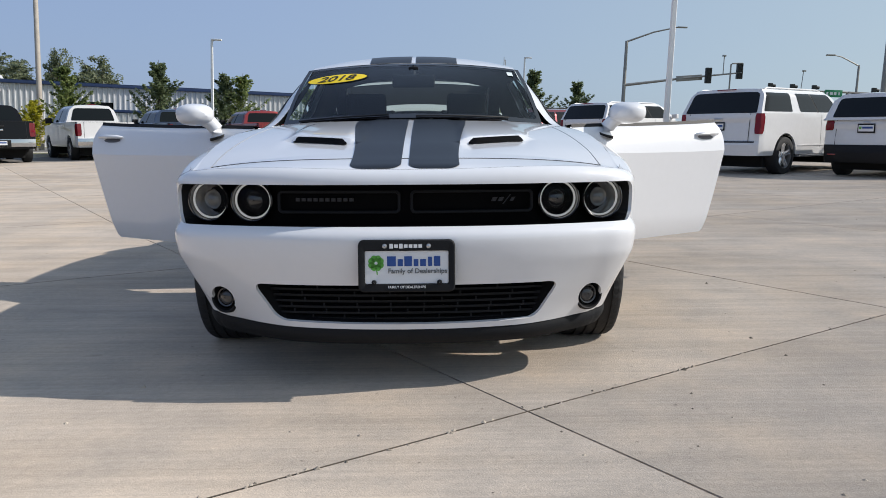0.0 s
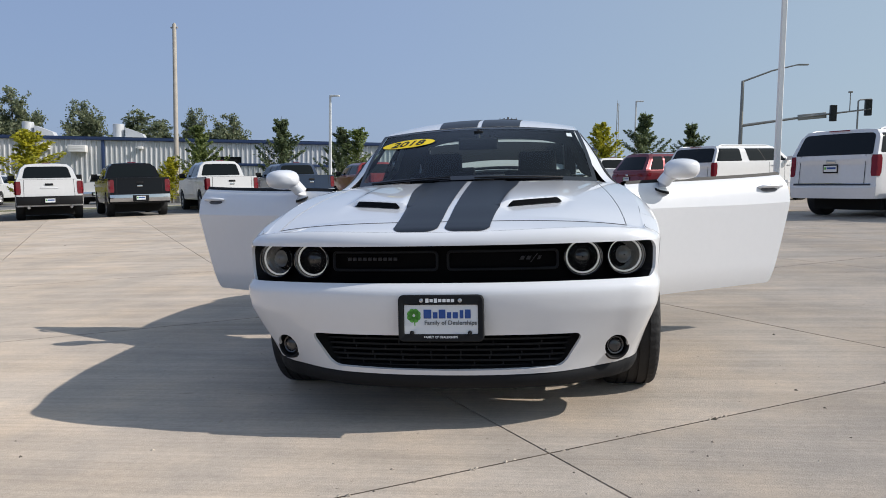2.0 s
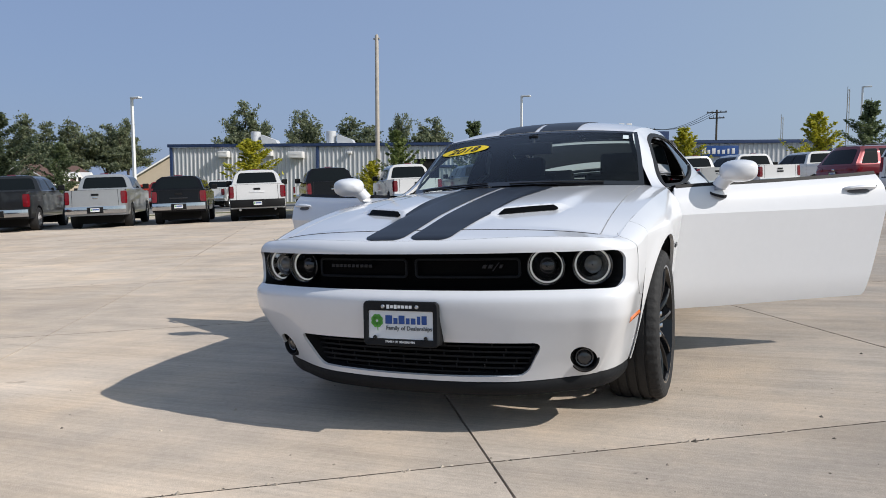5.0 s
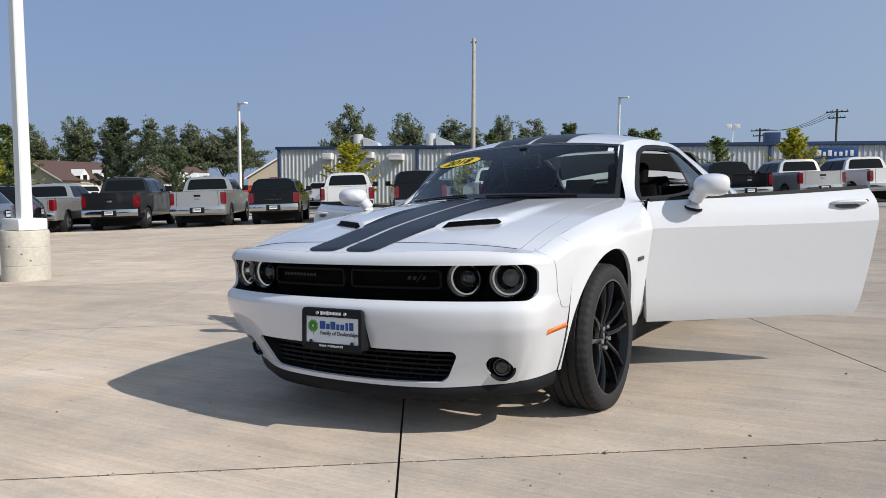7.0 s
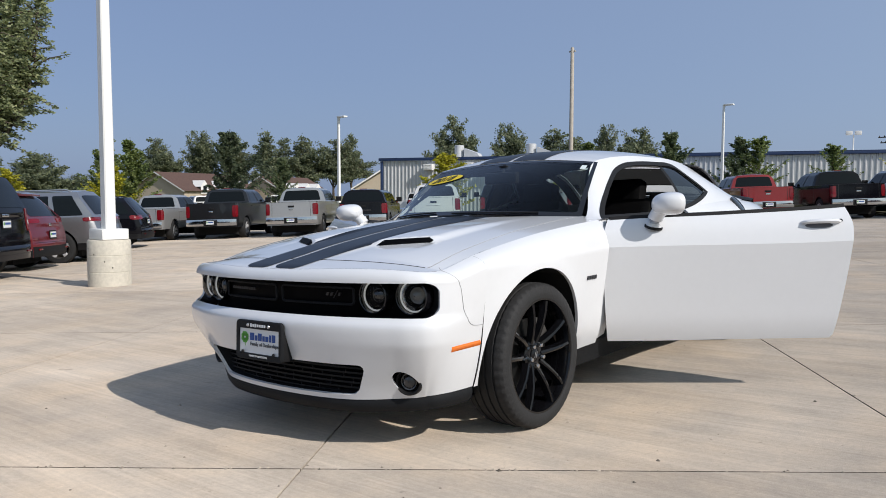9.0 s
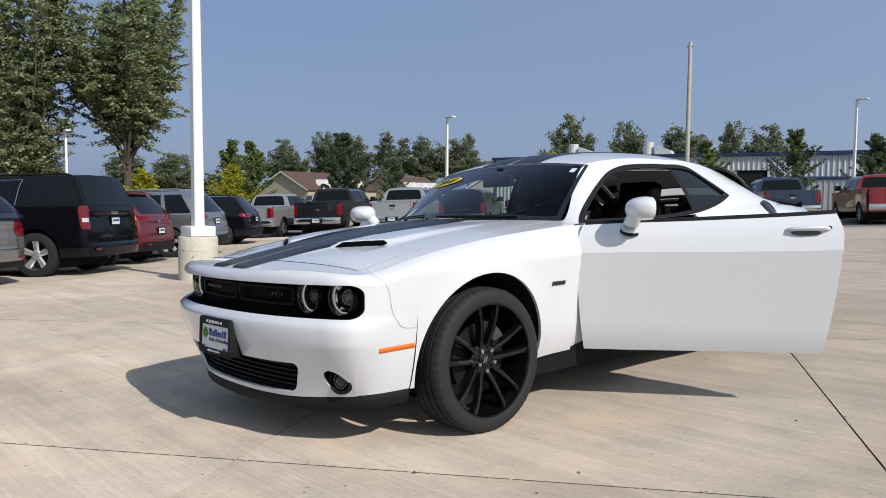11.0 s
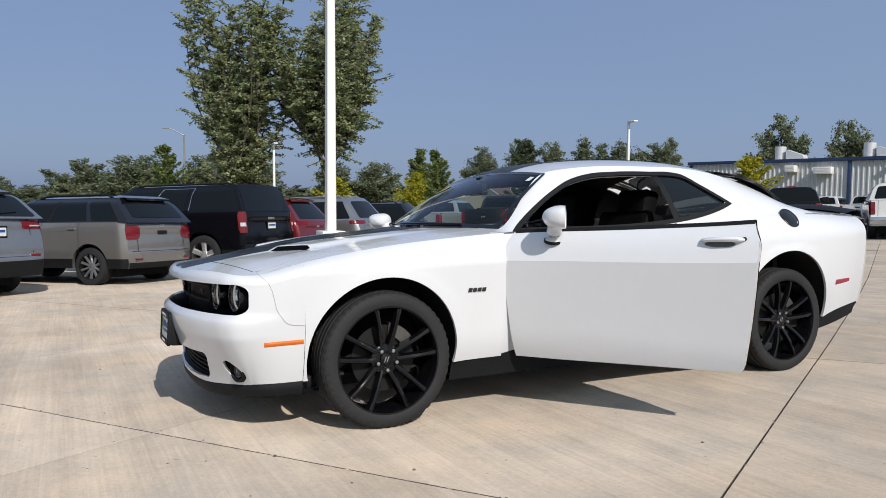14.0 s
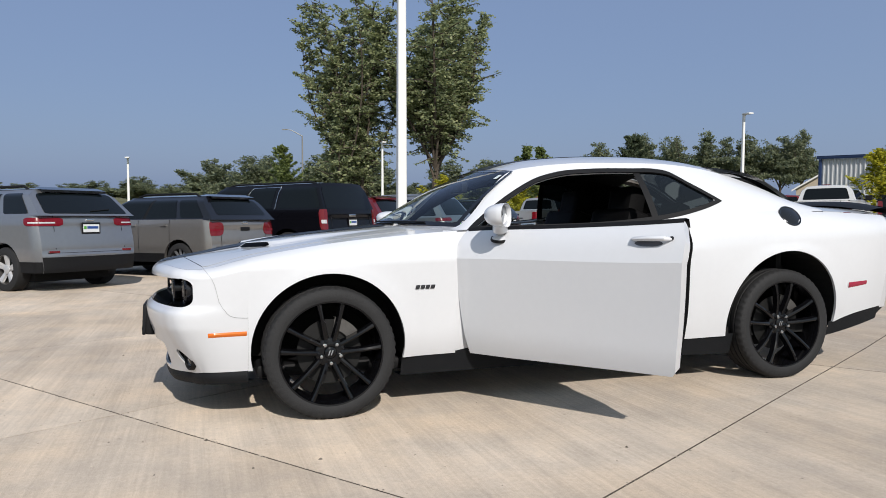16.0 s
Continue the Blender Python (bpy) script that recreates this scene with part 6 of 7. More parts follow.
MIDSUV = dict(w=.93, ro=.92, F=3.72, zb=.30, belt=1.06, hood=1.02, H=1.70, wb=2.75, r=.365, cab0=-.84, cab1=-.36, ws0=2.55, ws1=1.75, win=((.06, .26), (.30, .58), (.61, .95)), lamp=(.62, 1.0, .92, 1.06), wrap=.24, lean=.10, bow=.06, gap=.06,
              gate=(.58, 1.06), gatew=.74, badge=(.98, .12, .06, CHROME), cuts=(.60,), plate=.84, rim=ALLOY, style="suv", tw=.12, doors=(.24, .44, .62), gw=.82, gq=(.10, .84), tumble=.34, low=.52, reflector=.46, rails=BLACK)

A = "pickups parked in a row"
B = "SUVs parked in a row"
YA, YB, YC = 36.5, 134.0, -53.0
vehicle("pickup_truck", "silver-grey mid-size pickup parked nose-in at the kerb", "pickup", on_ground(-24.4, 12.6, YA), SILVER2, dict(MIDPICKUP, bumper=(.52, .72, CHROME)), A)
vehicle("pickup_truck", "dark grey full-size pickup with chrome bumper", "pickup", on_ground(-22.6, 14.55, YA), DARKGREY, dict(PICKUP, H=1.94, belt=1.36), A)
vehicle("pickup_truck", "silver full-size pickup with chrome bumper and gold emblem", "pickup", on_ground(-20.3, 16.5, YA), SILVER2, PICKUP, A)
vehicle("pickup_truck", "black pickup with a bed cap and chrome bumper", "pickup", on_ground(-18.4, 18.4, YA), BLACKP, dict(MIDPICKUP, cab0=-1.0, cab1=-.80, win=((.05, .36), (.40, .66), (.69, .95)), H=1.74), A)
vehicle("pickup_truck", "white full-size pickup with black rear bumper", "pickup", on_ground(-16.2, 20.0, YA), WHITEP, dict(PICKUP, bumper=(.50, .78, BLACK), exhaust=True, badge=(1.05, .5, .05, PLATEWHITE)), A)
vehicle("pickup_truck", "black full-size pickup with chrome bumper and gold emblem", "pickup", on_ground(-13.95, 21.6, YA), BLACKP, PICKUP, A)
vehicle("pickup_truck", "white heavy-duty pickup with red tail lamps", "pickup", on_ground(-11.9, 24.6, YA), WHITEP, dict(PICKUP, H=1.98), A)
vehicle("pickup_truck", "dark blue pickup with tall cab", "pickup", on_ground(-9.6, 27.2, YA), BLUEP, PICKUP, A)
vehicle("pickup_truck", "red pickup with black rear window", "pickup", on_ground(-6.6, 29.2, YA - 3), RED2, PICKUP, A)
vehicle("pickup_truck", "black full-size pickup with oval emblem", "pickup", on_ground(-3.6, 30.2, YA - 3), BLACKP, PICKUP, A)
vehicle("pickup_truck", "silver full-size pickup with red lamps", "pickup", on_ground(-1.05, 31.8, YA - 3), SILVER2, PICKUP, A)
vehicle("pickup_truck", "white full-size pickup with dark emblem", "pickup", on_ground(1.4, 32.6, YA - 3), WHITEP, dict(PICKUP, badge=(1.05, .3, .07, BADGE)), A)
vehicle("pickup_truck", "white pickup parked beyond the red SUV", "pickup", on_ground(4.3, 34.0, YA - 5), WHITEP, PICKUP, A)

vehicle("compact_suv", "silver compact SUV with black roof and dealer plate", "SUV", on_ground(-9.05, -2.95, YB), SILVERP, dict(MIDSUV, w=.91, ro=.86, F=3.54, H=1.64, wb=2.64, r=.35, roofmat=GLOSSBLACK, spoiler=GLOSSBLACK, wiper=True, belt=1.19, hood=1.08, gate=(.66, 1.19), badge=(1.11, .14, .04, CHROME), waist=.012, tumble=.28, lamp=(.56, 1.0, 1.02, 1.15), bandmat=CLEARLENS, lampmat=DARKLAMP, ws0=2.4, ws1=1.65, plate=.98, gw=.88, gq=(.08, .84), low=.54, reflector=.62), B)
vehicle("compact_suv", "grey crossover with black roof and roof rails", "SUV", on_ground(-10.93, -.42, YB), GREYP, dict(MIDSUV, w=.91, ro=.80, F=3.5, H=1.60, belt=1.12, hood=1.04, gate=(.60, 1.12), wb=2.67, r=.34, roofmat=GLOSSBLACK, allroof=True, lamp=(.66, .97, .81, 1.07), wrap=.02, lampr=.40, cab1=-.42, gw=.80, spoiler=GLOSSBLACK, rim=SILVER, style="mesh", plate=None, gatehandle=.93, waist=.012, tumble=.26, low=.40, badge=(1.05, .14, .045, CHROME), ws0=2.2, ws1=1.55, lean=.05, gq=(.20, .82)), B)
vehicle("large_suv", "glossy black full-size SUV with chrome wheels", "SUV", on_ground(-12.78, 1.88, YB), BLACKP, dict(BIGSUV, chromewin=(.36, .64), rails=BLACK, lamp=(.90, 1.0, .88, 1.32), belt=1.32, hood=1.23, gate=(.66, 1.32), plate=1.02, bandmat=CLEARLENS, rim=POLISHED, style="suv", r=.42, gq=(.03, .88), gw=.92, cab0=-1.0, cab1=-.76, ws1=2.0, waist=.006, shoulder=.010, roofin=.09, tumble=.19, tuck=.03, H=1.94, railz=-.012, win=((.022, .335), (.395, .645), (.662, .95)), badge=(1.18, .26, .05, CHROME), lowmat=BLACKP), B)
vehicle("compact_suv", "dark red crossover with dark lower bumper", "SUV", on_ground(-15.0, 3.75, YB), REDP, dict(MIDSUV, H=1.70, belt=1.12, hood=1.05, gate=(.60, 1.12), plate=.76, lamp=(.52, 1.0, 1.02, 1.12), lampmat=DARKLAMP, spoiler=REDP), B)
vehicle("compact_suv", "silver-grey SUV with dark rear window", "SUV", on_ground(-16.45, 5.9, YB), SILVERP, dict(MIDSUV, w=.97, H=1.76, belt=1.10, F=3.9, wb=2.9, r=.385, lamp=(.62, 1.0, .99, 1.09), plate=.90, rails=SILVER), B)
vehicle("compact_suv", "black crossover half hidden behind a lamp post", "SUV", on_ground(-20.9, 9.4, YB + 4), BLACKP, dict(MIDSUV, H=1.66), B)

C = "white SUVs parked in a row"
SUBURBAN = dict(BIGSUV, F=4.5, wb=3.3, r=.41, zb=.42, belt=1.32, hood=1.22, gate=(.70, 1.32), plate=1.04, shelf=.72, rim=POLISHED, rails=WHITEP, low=None, lamp=(.88, 1.0, .88, 1.31), lampmat=DARKLAMP, wrap=.10, win=((.022, .335), (.43, .64), (.655, .93)), gw=.90, gq=(.02, .86), doors=(.47, .61), handlemat=SILVER, cab0=-1.0, cab1=-.72, ws1=2.0,
                waist=.006, shoulder=.008, roofin=.085, tumble=.20, tuck=.035, railz=-.012, brake=True, strip=.71, runner=True, reflector=None, cuts=())
vehicle("large_suv", "white full-size SUV with dark glass and red lamps", "SUV", on_ground(7.33, 13.80, YC), WHITEP, dict(SUBURBAN, badge=(1.19, .20, .06, SILVER)), C)
vehicle("compact_suv", "white boxy compact SUV with black lower bumper", "SUV", on_ground(9.55, 12.1, YC), WHITEP, dict(MIDSUV, w=.90, ro=.80, F=3.4, H=1.71, belt=1.17, hood=1.10, wb=2.57, r=.35, cab1=-.62, lamp=(.80, 1.0, .95, 1.15), lampmat=DARKLAMP, gate=(.66, 1.17), badge=(1.10, .13, .04, SILVER), wrap=.04, low=.66, plate=.99, waist=.008, tumble=.24, lean=.04, ws0=2.2, ws1=1.6, win=((.05, .26), (.30, .58), (.62, .95))), C)
vehicle("large_suv", "white full-size SUV with dark glass", "SUV", on_ground(6.0, 22.2, YC), WHITEP, dict(SUBURBAN), C)
vehicle("compact_suv", "dark red SUV parked beside white SUVs", "SUV", on_ground(4.3, 25.6, YC), REDP, dict(MIDSUV, H=1.78, belt=1.12, r=.385), C)
# a further row in front of the metal building
D = "distant parked pickups"
for x, y, yw, pt, lb in ((-33.5, 38.5, 20, WHITEP, "white pickup far across the lot"), (-27.0, 40.5, 20, WHITEP, "white pickup parked before the metal building"), (-24.8, 41.5, 20, WHITEP, "white truck parked before the metal building"),
                         (-38.5, 33.5, 60, BLACKP, "black pickup parked far off"), (-52.0, 33.5, 75, WHITEP, "white pickup parked by the houses"), (-47.5, 37.5, 60, WHITEP, "white truck by the houses"), (-37.0, 37.0, 30, RED2, "red pickup far across the lot")):
    vehicle("pickup_truck", lb, "pickup", on_ground(x, y, yw), pt, dict(PICKUP), D)

# ---- asphalt and grass beyond the concrete ----
LA2 = radians(32.6)
RV2, UV2 = Vector((math.cos(LA2), math.sin(LA2), 0)), Vector((-math.sin(LA2), math.cos(LA2), 0))


def lot_xy(p, q):
    w_ = RV2 * p + UV2 * q
    return w_.x, w_.y


def lot_patch(name, label, cat, material, p0, p1, q0, q1, dz, n=(24, 8)):
    bm = sheet(span(p0, p1, n[0]), span(q0, q1, n[1]), lambda p, q: Vector((*lot_xy(p, q), ground_z(*lot_xy(p, q)) + dz)))
    return tagged(part(name, bm, material), label, cat, kind="structure")


lot_patch("road_apron", "worn grey asphalt drive beyond the concrete", "road", ASPHALT, -60, 60, 25.06, 60, -.012, (40, 12))
lot_patch("verge", "strip of mown dry grass inside the kerb", "grass", GRASS, -42, 34, 31.2, 34.2, .10, (30, 3))
for q in (31.1, 34.3):
    bm = bmesh.new()
    ps = span(-42, 34, 60)
    for a, c in zip(ps, ps[1:]):
        pts = []
        for p in (a, c):
            for dq, dz in ((-.08, -.03), (-.07, .12), (.07, .125), (.08, -.03)):
                x, y = lot_xy(p, q + dq)
                pts.append((x, y, ground_z(x, y) + dz))
        add(bm, pts, [(0, 4, 5, 1), (1, 5, 6, 2), (2, 6, 7, 3)])
    tagged(part("kerb", bm, POURED), "pale concrete kerb along the grass verge", "kerb", kind="structure")

# ---- lamp posts ----
def lamp_post(x, y, h, base_h=.62, slim=1.0):
    lp = thing("lamp_post", "white square lamp post on a round concrete base", "lamp post", plumb(x, y), "lamp posts of the lot")
    bm = bmesh.new()
    rb = .33
    prof = [(-.1, rb), (base_h * .30, rb * .997), (base_h * .305, rb * .985), (base_h * .315, rb * .985), (base_h * .32, rb), (base_h * .66, rb), (base_h * .665, rb * .988), (base_h * .673, rb * .988), (base_h * .68, rb), (base_h - .03, rb * .99), (base_h, rb * .95), (base_h + .004, .01)]
    lathe(bm, prof, 40, "z")
    part("concrete_base", bm, POURED, lp, "weathered round concrete base")
    for an, z in ((-70, .70), (-40, .55), (-95, .82), (-20, .42)):
        bm = bmesh.new()
        c = Vector((rb * 1.001 * math.cos(radians(an)), rb * 1.001 * math.sin(radians(an)), base_h * z))
        out = Vector((c.x, c.y, 0)).normalized()
        sd = out.cross(Vector((0, 0, 1)))
        bm.faces.new([bm.verts.new(c + (sd * math.cos(t) + Vector((0, 0, 1)) * math.sin(t)) * .011) for t in [2 * math.pi * k / 10 for k in range(10)]])
        part("form_tie_hole", bm, CARPET, lp)
    bm = bmesh.new()
    box(bm, (0, 0, base_h + .09), (.44, .44, .17), bevel=.02)
    part("base_cover", bm, POLEWHITE, lp)
    bm = bmesh.new()
    z0 = base_h + .15
    ring = []
    for z, r_ in ((z0, .088 * slim), (h, .062 * slim)):
        ring.append([bm.verts.new((r_ * cx, r_ * cy, z)) for cx, cy in ((-1, -.8), (-.8, -1), (.8, -1), (1, -.8), (1, .8), (.8, 1), (-.8, 1), (-1, .8))])
    for k in range(8):
        bm.faces.new((ring[0][k], ring[0][(k + 1) % 8], ring[1][(k + 1) % 8], ring[1][k]))
    bm.faces.new(ring[1])
    part("post", bm, POLEWHITE, lp)
    bm = bmesh.new()
    box(bm, (.30, 0, h - .02), (.62, .30, .09), bevel=.03)
    box(bm, (.02, 0, h - .07), (.16, .12, .12), bevel=.02)
    part("lamp_head", bm, POLEWHITE, lp)
    return lp


lamp_post(-8.95, 2.95, 8.2, .74)
for x, y, h in ((-30.6, 28.3, 6.35), (-13.4, 44.6, 6.75), (-47.2, 11.5, 6.0), (-52.5, -5.5, 5.1), (8.0, 61.3, 7.4)):
    lamp_post(x, y, h, .62)
lamp_post(6.25, 16.2, 10.2, .62, slim=.76)

# tan utility pole with a small arm
up = thing("utility_pole", "tall tan metal utility pole with small top bracket", "pole", plumb(-23.75, 44.0))
bm = bmesh.new()
tube(bm, [(0, 0, -.2), (0, 0, 11.62), (0, 0, 11.72)], [.17, .125, .05], 14)
part("pole_shaft", bm, WOODPOLE, up)
bm = bmesh.new()
box(bm, (0, 0, 11.42), (.50, .10, .10), bevel=.02)
part("pole_bracket", bm, WOODPOLE, up)
# galvanised street lamps with arms
def street_lamp(x, y, h, yaw, arm):
    sl = thing("street_lamp", "grey metal street lamp with a curved arm", "street lamp", plumb(x, y, yaw), "street lamps")
    bm = bmesh.new()
    tube(bm, [(0, 0, -.2), (0, 0, h - .4)], [.11, .07], 10)
    part("shaft", bm, GALV, sl)
    bm = bmesh.new()
    tube(bm, [(0, 0, h - .45), (-arm * .3, 0, h - .2), (-arm * .7, 0, h + .12), (-arm, 0, h + .22)], [.05, .045, .04, .035], 8)
    part("arm", bm, GALV, sl)
    bm = bmesh.new()
    rounded_slab(bm, (-arm - .25, 0, h + .22), (.6, .2, .10), None, .04)
    part("luminaire", bm, GALV, sl)


street_lamp(-73.7, 9.3, 9.0, 70, 1.5)
street_lamp(29.9, 49.7, 6.1, 0, 1.8)

# traffic signal mast
tm = thing("signal_mast", "dark metal traffic signal mast with two signal heads", "traffic light", plumb(14.1, 51.8, 0) @ Matrix.Diagonal((1.17, 1.17, 1.09, 1)))
bm = bmesh.new()
tube(bm, [(0, 0, -.2), (0, 0, 6.9)], [.14, .09], 12)
part("mast_shaft", bm, GALV, tm)
bm = bmesh.new()
tube(bm, [(0, 0, 4.05), (3.6, -.3, 4.6), (7.0, -.6, 5.05)], [.10, .07, .045], 10)
part("mast_arm", bm, GALV, tm)
bm = bmesh.new()
tube(bm, [(0, 0, 6.85), (1.6, -.1, 7.5), (3.0, -.2, 7.85)], [.06, .05, .04], 8)
box(bm, (3.3, -.2, 7.85), (.6, .2, .09), bevel=.03)
part("light_arm", bm, GALV, tm)
bm = bmesh.new()
box(bm, (3.9, -.32, 4.62), (1.6, .05, .36), Matrix.Rotation(radians(-6), 3, "Y"), bevel=.02)
part("sign_panel", bm, GALV, tm, "grey sign panel seen from behind")
for x, z in ((5.0, 4.80), (6.9, 5.15)):
    bm = bmesh.new()
    rounded_slab(bm, (x, -.5, z), (.36, .25, 1.0), None, .05)
    for k in range(3):
        lathe(bm, [(-.66, .13), (-.60, .13), (-.60, .001)], 14, "y", (x, 0, z + .30 - .30 * k))
    part("signal_head", bm, SIGNALBLACK, tm)
for x, z, top_ in ((5.9, 4.9, 6.05),):
    bm = bmesh.new()
    tube(bm, [(x, -.5, z), (x, -.5, top_)], .03, 6)
    box(bm, (x, -.5, top_ + .05), (.22, .14, .10), bevel=.02)
    part("camera_stalk", bm, GALV, tm, "slim stalk with a small sensor box")
bm = bmesh.new()
tube(bm, [(6.35, -.5, 3.4), (6.35, -.5, 5.55), (6.45, -.5, 5.62), (7.05, -.5, 5.66)], .05, 6)
part("signal_bracket", bm, GALV, tm)
# second signal mast across the road, with a street name sign on its arm
fm = thing("signal_mast", "far grey traffic signal mast with a green street sign", "traffic light", pose(0, 62.0, 0))
gz_ = ground_z(44, 62)
bm = bmesh.new()
tube(bm, [(44.0, 0, gz_ - .2), (44.0, 0, 7.4)], [.16, .10], 12)
part("mast_shaft", bm, GALV, fm)
bm = bmesh.new()
tube(bm, [(44.0, 0, 6.25), (36.0, 0, 6.36), (28.4, 0, 6.42)], [.12, .09, .05], 10)
part("mast_arm", bm, GALV, fm)
for x in (29.2, 31.1, 33.0, 38.2):
    bm = bmesh.new()
    z = 6.42 - .012 * (x - 29)
    rounded_slab(bm, (x, -.2, z), (.36, .25, 1.0), None, .05)
    for k in range(3):
        tube(bm, [(x + .16, -.2, z + .30 - .30 * k), (x + .42, -.2, z + .27 - .30 * k)], [.14, .13], 10)
    part("signal_head", bm, SIGNALBLACK, fm)
bm = bmesh.new()
tube(bm, [(31.95, 0, 6.3), (32.05, 0, 8.0)], .035, 6)
box(bm, (32.1, 0, 8.05), (.30, .16, .12), bevel=.02)
part("camera_stalk", bm, GALV, fm)
bm = bmesh.new()
box(bm, (34.75, -.12, 6.22), (1.55, .03, .62), bevel=.01)
sp_ = part("sign_plate", bm, SIGNGREEN, fm, "green street name sign")
for k, w_ in enumerate((.16, .26, .22, .12)):
    bm = bmesh.new()
    box(bm, (34.22 + .34 * k, -.14, 6.22), (w_, .006, .24))
    part("lettering_bar", bm, PLATEWHITE, sp_)
# dark steel pole at the road side
dp = thing("steel_pole", "dark steel sign pole by the road", "pole", plumb(23.3, 35.4))
bm = bmesh.new()
tube(bm, [(0, 0, -.2), (0, 0, 9.5)], [.16, .12], 10)
part("pole_shaft", bm, GALV, dp)

# telephone poles with cross arms and wires
def tel_pole(x, y, h, yaw):
    tp = thing("telephone_pole", "dark wooden telephone pole with cross arms", "pole", plumb(x, y, yaw), "telephone poles")
    bm = bmesh.new()
    tube(bm, [(0, 0, -.3), (0, 0, h)], [.17, .12], 8)
    part("pole_shaft", bm, BARK, tp)
    for dz, ln in ((.35, 2.6), (1.1, 2.0)):
        bm = bmesh.new()
        box(bm, (0, 0, h - dz), (ln, .12, .14))
        for k in (-.45, -.2, .2, .45):
            lathe(bm, [(0, .05), (.16, .04), (.2, .01)], 8, "z", (ln * k, 0, h - dz + .07))
        part("cross_arm", bm, BARK, tp)


tel_pole(-4.6, 104.5, 10.5, -10)
tel_pole(-15.2, 115.6, 9.6, -10)
tel_pole(-60.0, 92.0, 8.6, -10)
wr = thing("power_line", "thin dark overhead power lines", "cable", None)
for k in range(3):
    bm = bmesh.new()
    a, c = Vector((-15.8 + .6 * k, 115.6, ground_z(-15, 115) + 9.4)), Vector((-5.2 + .6 * k, 104.5, ground_z(-4, 104) + 10.3))
    tube(bm, [a.lerp(c, t) - Vector((0, 0, 1.0 * math.sin(math.pi * t))) for t in span(0, 1, 8)], .03, 4)
    part("wire", bm, SIGNALBLACK, wr)
for x, y, h in ((15.6, 158.1, 17.6), (4.5, 165.1, 13.8)):
    mt = thing("radio_mast", "thin grey lattice radio mast far away", "mast", plumb(x, y), "radio masts")
    bm = bmesh.new()
    for k in range(3):
        t = 2 * math.pi * k / 3
        tube(bm, [(.35 * math.cos(t), .35 * math.sin(t), 0), (.2 * math.cos(t), .2 * math.sin(t), h)], .06, 4)
    for z in span(1, h - .5, 12):
        tube(bm, [(.3, 0, z), (-.15, .26, z + .6), (-.15, -.26, z + 1.0)], .04, 4)
    part("lattice", bm, GALV, mt)

# ---- long metal building ----
BW = radians(16.8)
bd = thing("metal_building", "long ribbed pale metal building with blue trim", "building", pose(-52.5, 55.0, -.7, 0, 0, 16.8), kind="structure")
BL, BH, BD = 62.0, 5.75, 24.0
bm = bmesh.new()
n = int(BL / .42)
prev = None
open_x = (24.2, 26.6)
pts = []
for i in range(n):
    x = i * .42
    for dx, dy in ((0, 0), (.24, 0), (.29, -.06), (.37, -.06)):
        pts.append((min(x + dx, BL), dy))
pts.append((BL, 0))
for (xa, ya), (xb, yb) in zip(pts, pts[1:]):
    if xb <= xa:
        continue
    mid = (xa + xb) / 2
    z0 = 4.2 if open_x[0] < mid < open_x[1] else 0.0
    add(bm, [(xa, ya, z0), (xb, yb, z0), (xb, yb, BH - .3), (xa, ya, BH - .3)], [(0, 1, 2, 3)])
part("front_wall", bm, METALWALL, bd, "ribbed pale metal wall", smooth=False)
bm = bmesh.new()
pts = []
for i in range(int(BD / .42)):
    for dx, dy in ((0, 0), (.24, 0), (.29, -.06), (.37, -.06)):
        pts.append((i * .42 + dx, dy))
for (xa, ya), (xb, yb) in zip(pts, pts[1:]):
    for x in (0, BL):
        s_ = 1 if x == 0 else -1
        add(bm, [(x + s_ * ya, xa, 0), (x + s_ * yb, xb, 0), (x + s_ * yb, xb, BH - .3), (x + s_ * ya, xa, BH - .3)], [(0, 1, 2, 3)])
add(bm, [(0, BD, 0), (BL, BD, 0), (BL, BD, BH), (0, BD, BH)], [(0, 1, 2, 3)])
part("end_wall", bm, METALWALL, bd, smooth=False)
bm = bmesh.new()
add(bm, [(-.3, -.3, BH), (BL + .3, -.3, BH), (BL + .3, BD / 2, BH + .55), (-.3, BD / 2, BH + .55), (BL + .3, BD + .3, BH), (-.3, BD + .3, BH)], [(0, 1, 2, 3), (3, 2, 4, 5)])
part("roof", bm, METALWALL, bd)
bm = bmesh.new()
box(bm, (BL / 2, -.14, BH - .14), (BL + .5, .28, .30), bevel=.03)
part("eave_trim", bm, BLUETRIM, bd, "blue eave trim")
for x in (0.05, 14.8, 47.0, BL - .05):
    bm = bmesh.new()
    box(bm, (x, -.10, (BH - .3) / 2), (.26, .14, BH - .3), bevel=.02)
    part("corner_trim", bm, BLUETRIM, bd)
bm = bmesh.new()
box(bm, (25.4, 2.2, 2.1), (2.4, 4.2, 4.2))
bmesh.ops.reverse_faces(bm, faces=bm.faces[:])
part("door_opening", bm, CARPET, bd, "dark open doorway")
for x, z, w_ in ((5.6, 4.75, 1.0), (10.0, 4.85, .9), (12.8, 4.65, 1.5)):
    bm = bmesh.new()
    box(bm, (x, -.45, z), (w_, .75, .62), bevel=.05)
    for k in range(4):
        box(bm, (x, -.835, z - .2 + .13 * k), (w_ * .8, .02, .05))
    part("wall_unit", bm, WHITETRIM, bd, "white wall-mounted unit")
bm = bmesh.new()
box(bm, (18.0, -.25, 4.85), (.45, .4, .25), bevel=.03)
part("wall_light", bm, WHITETRIM, bd)
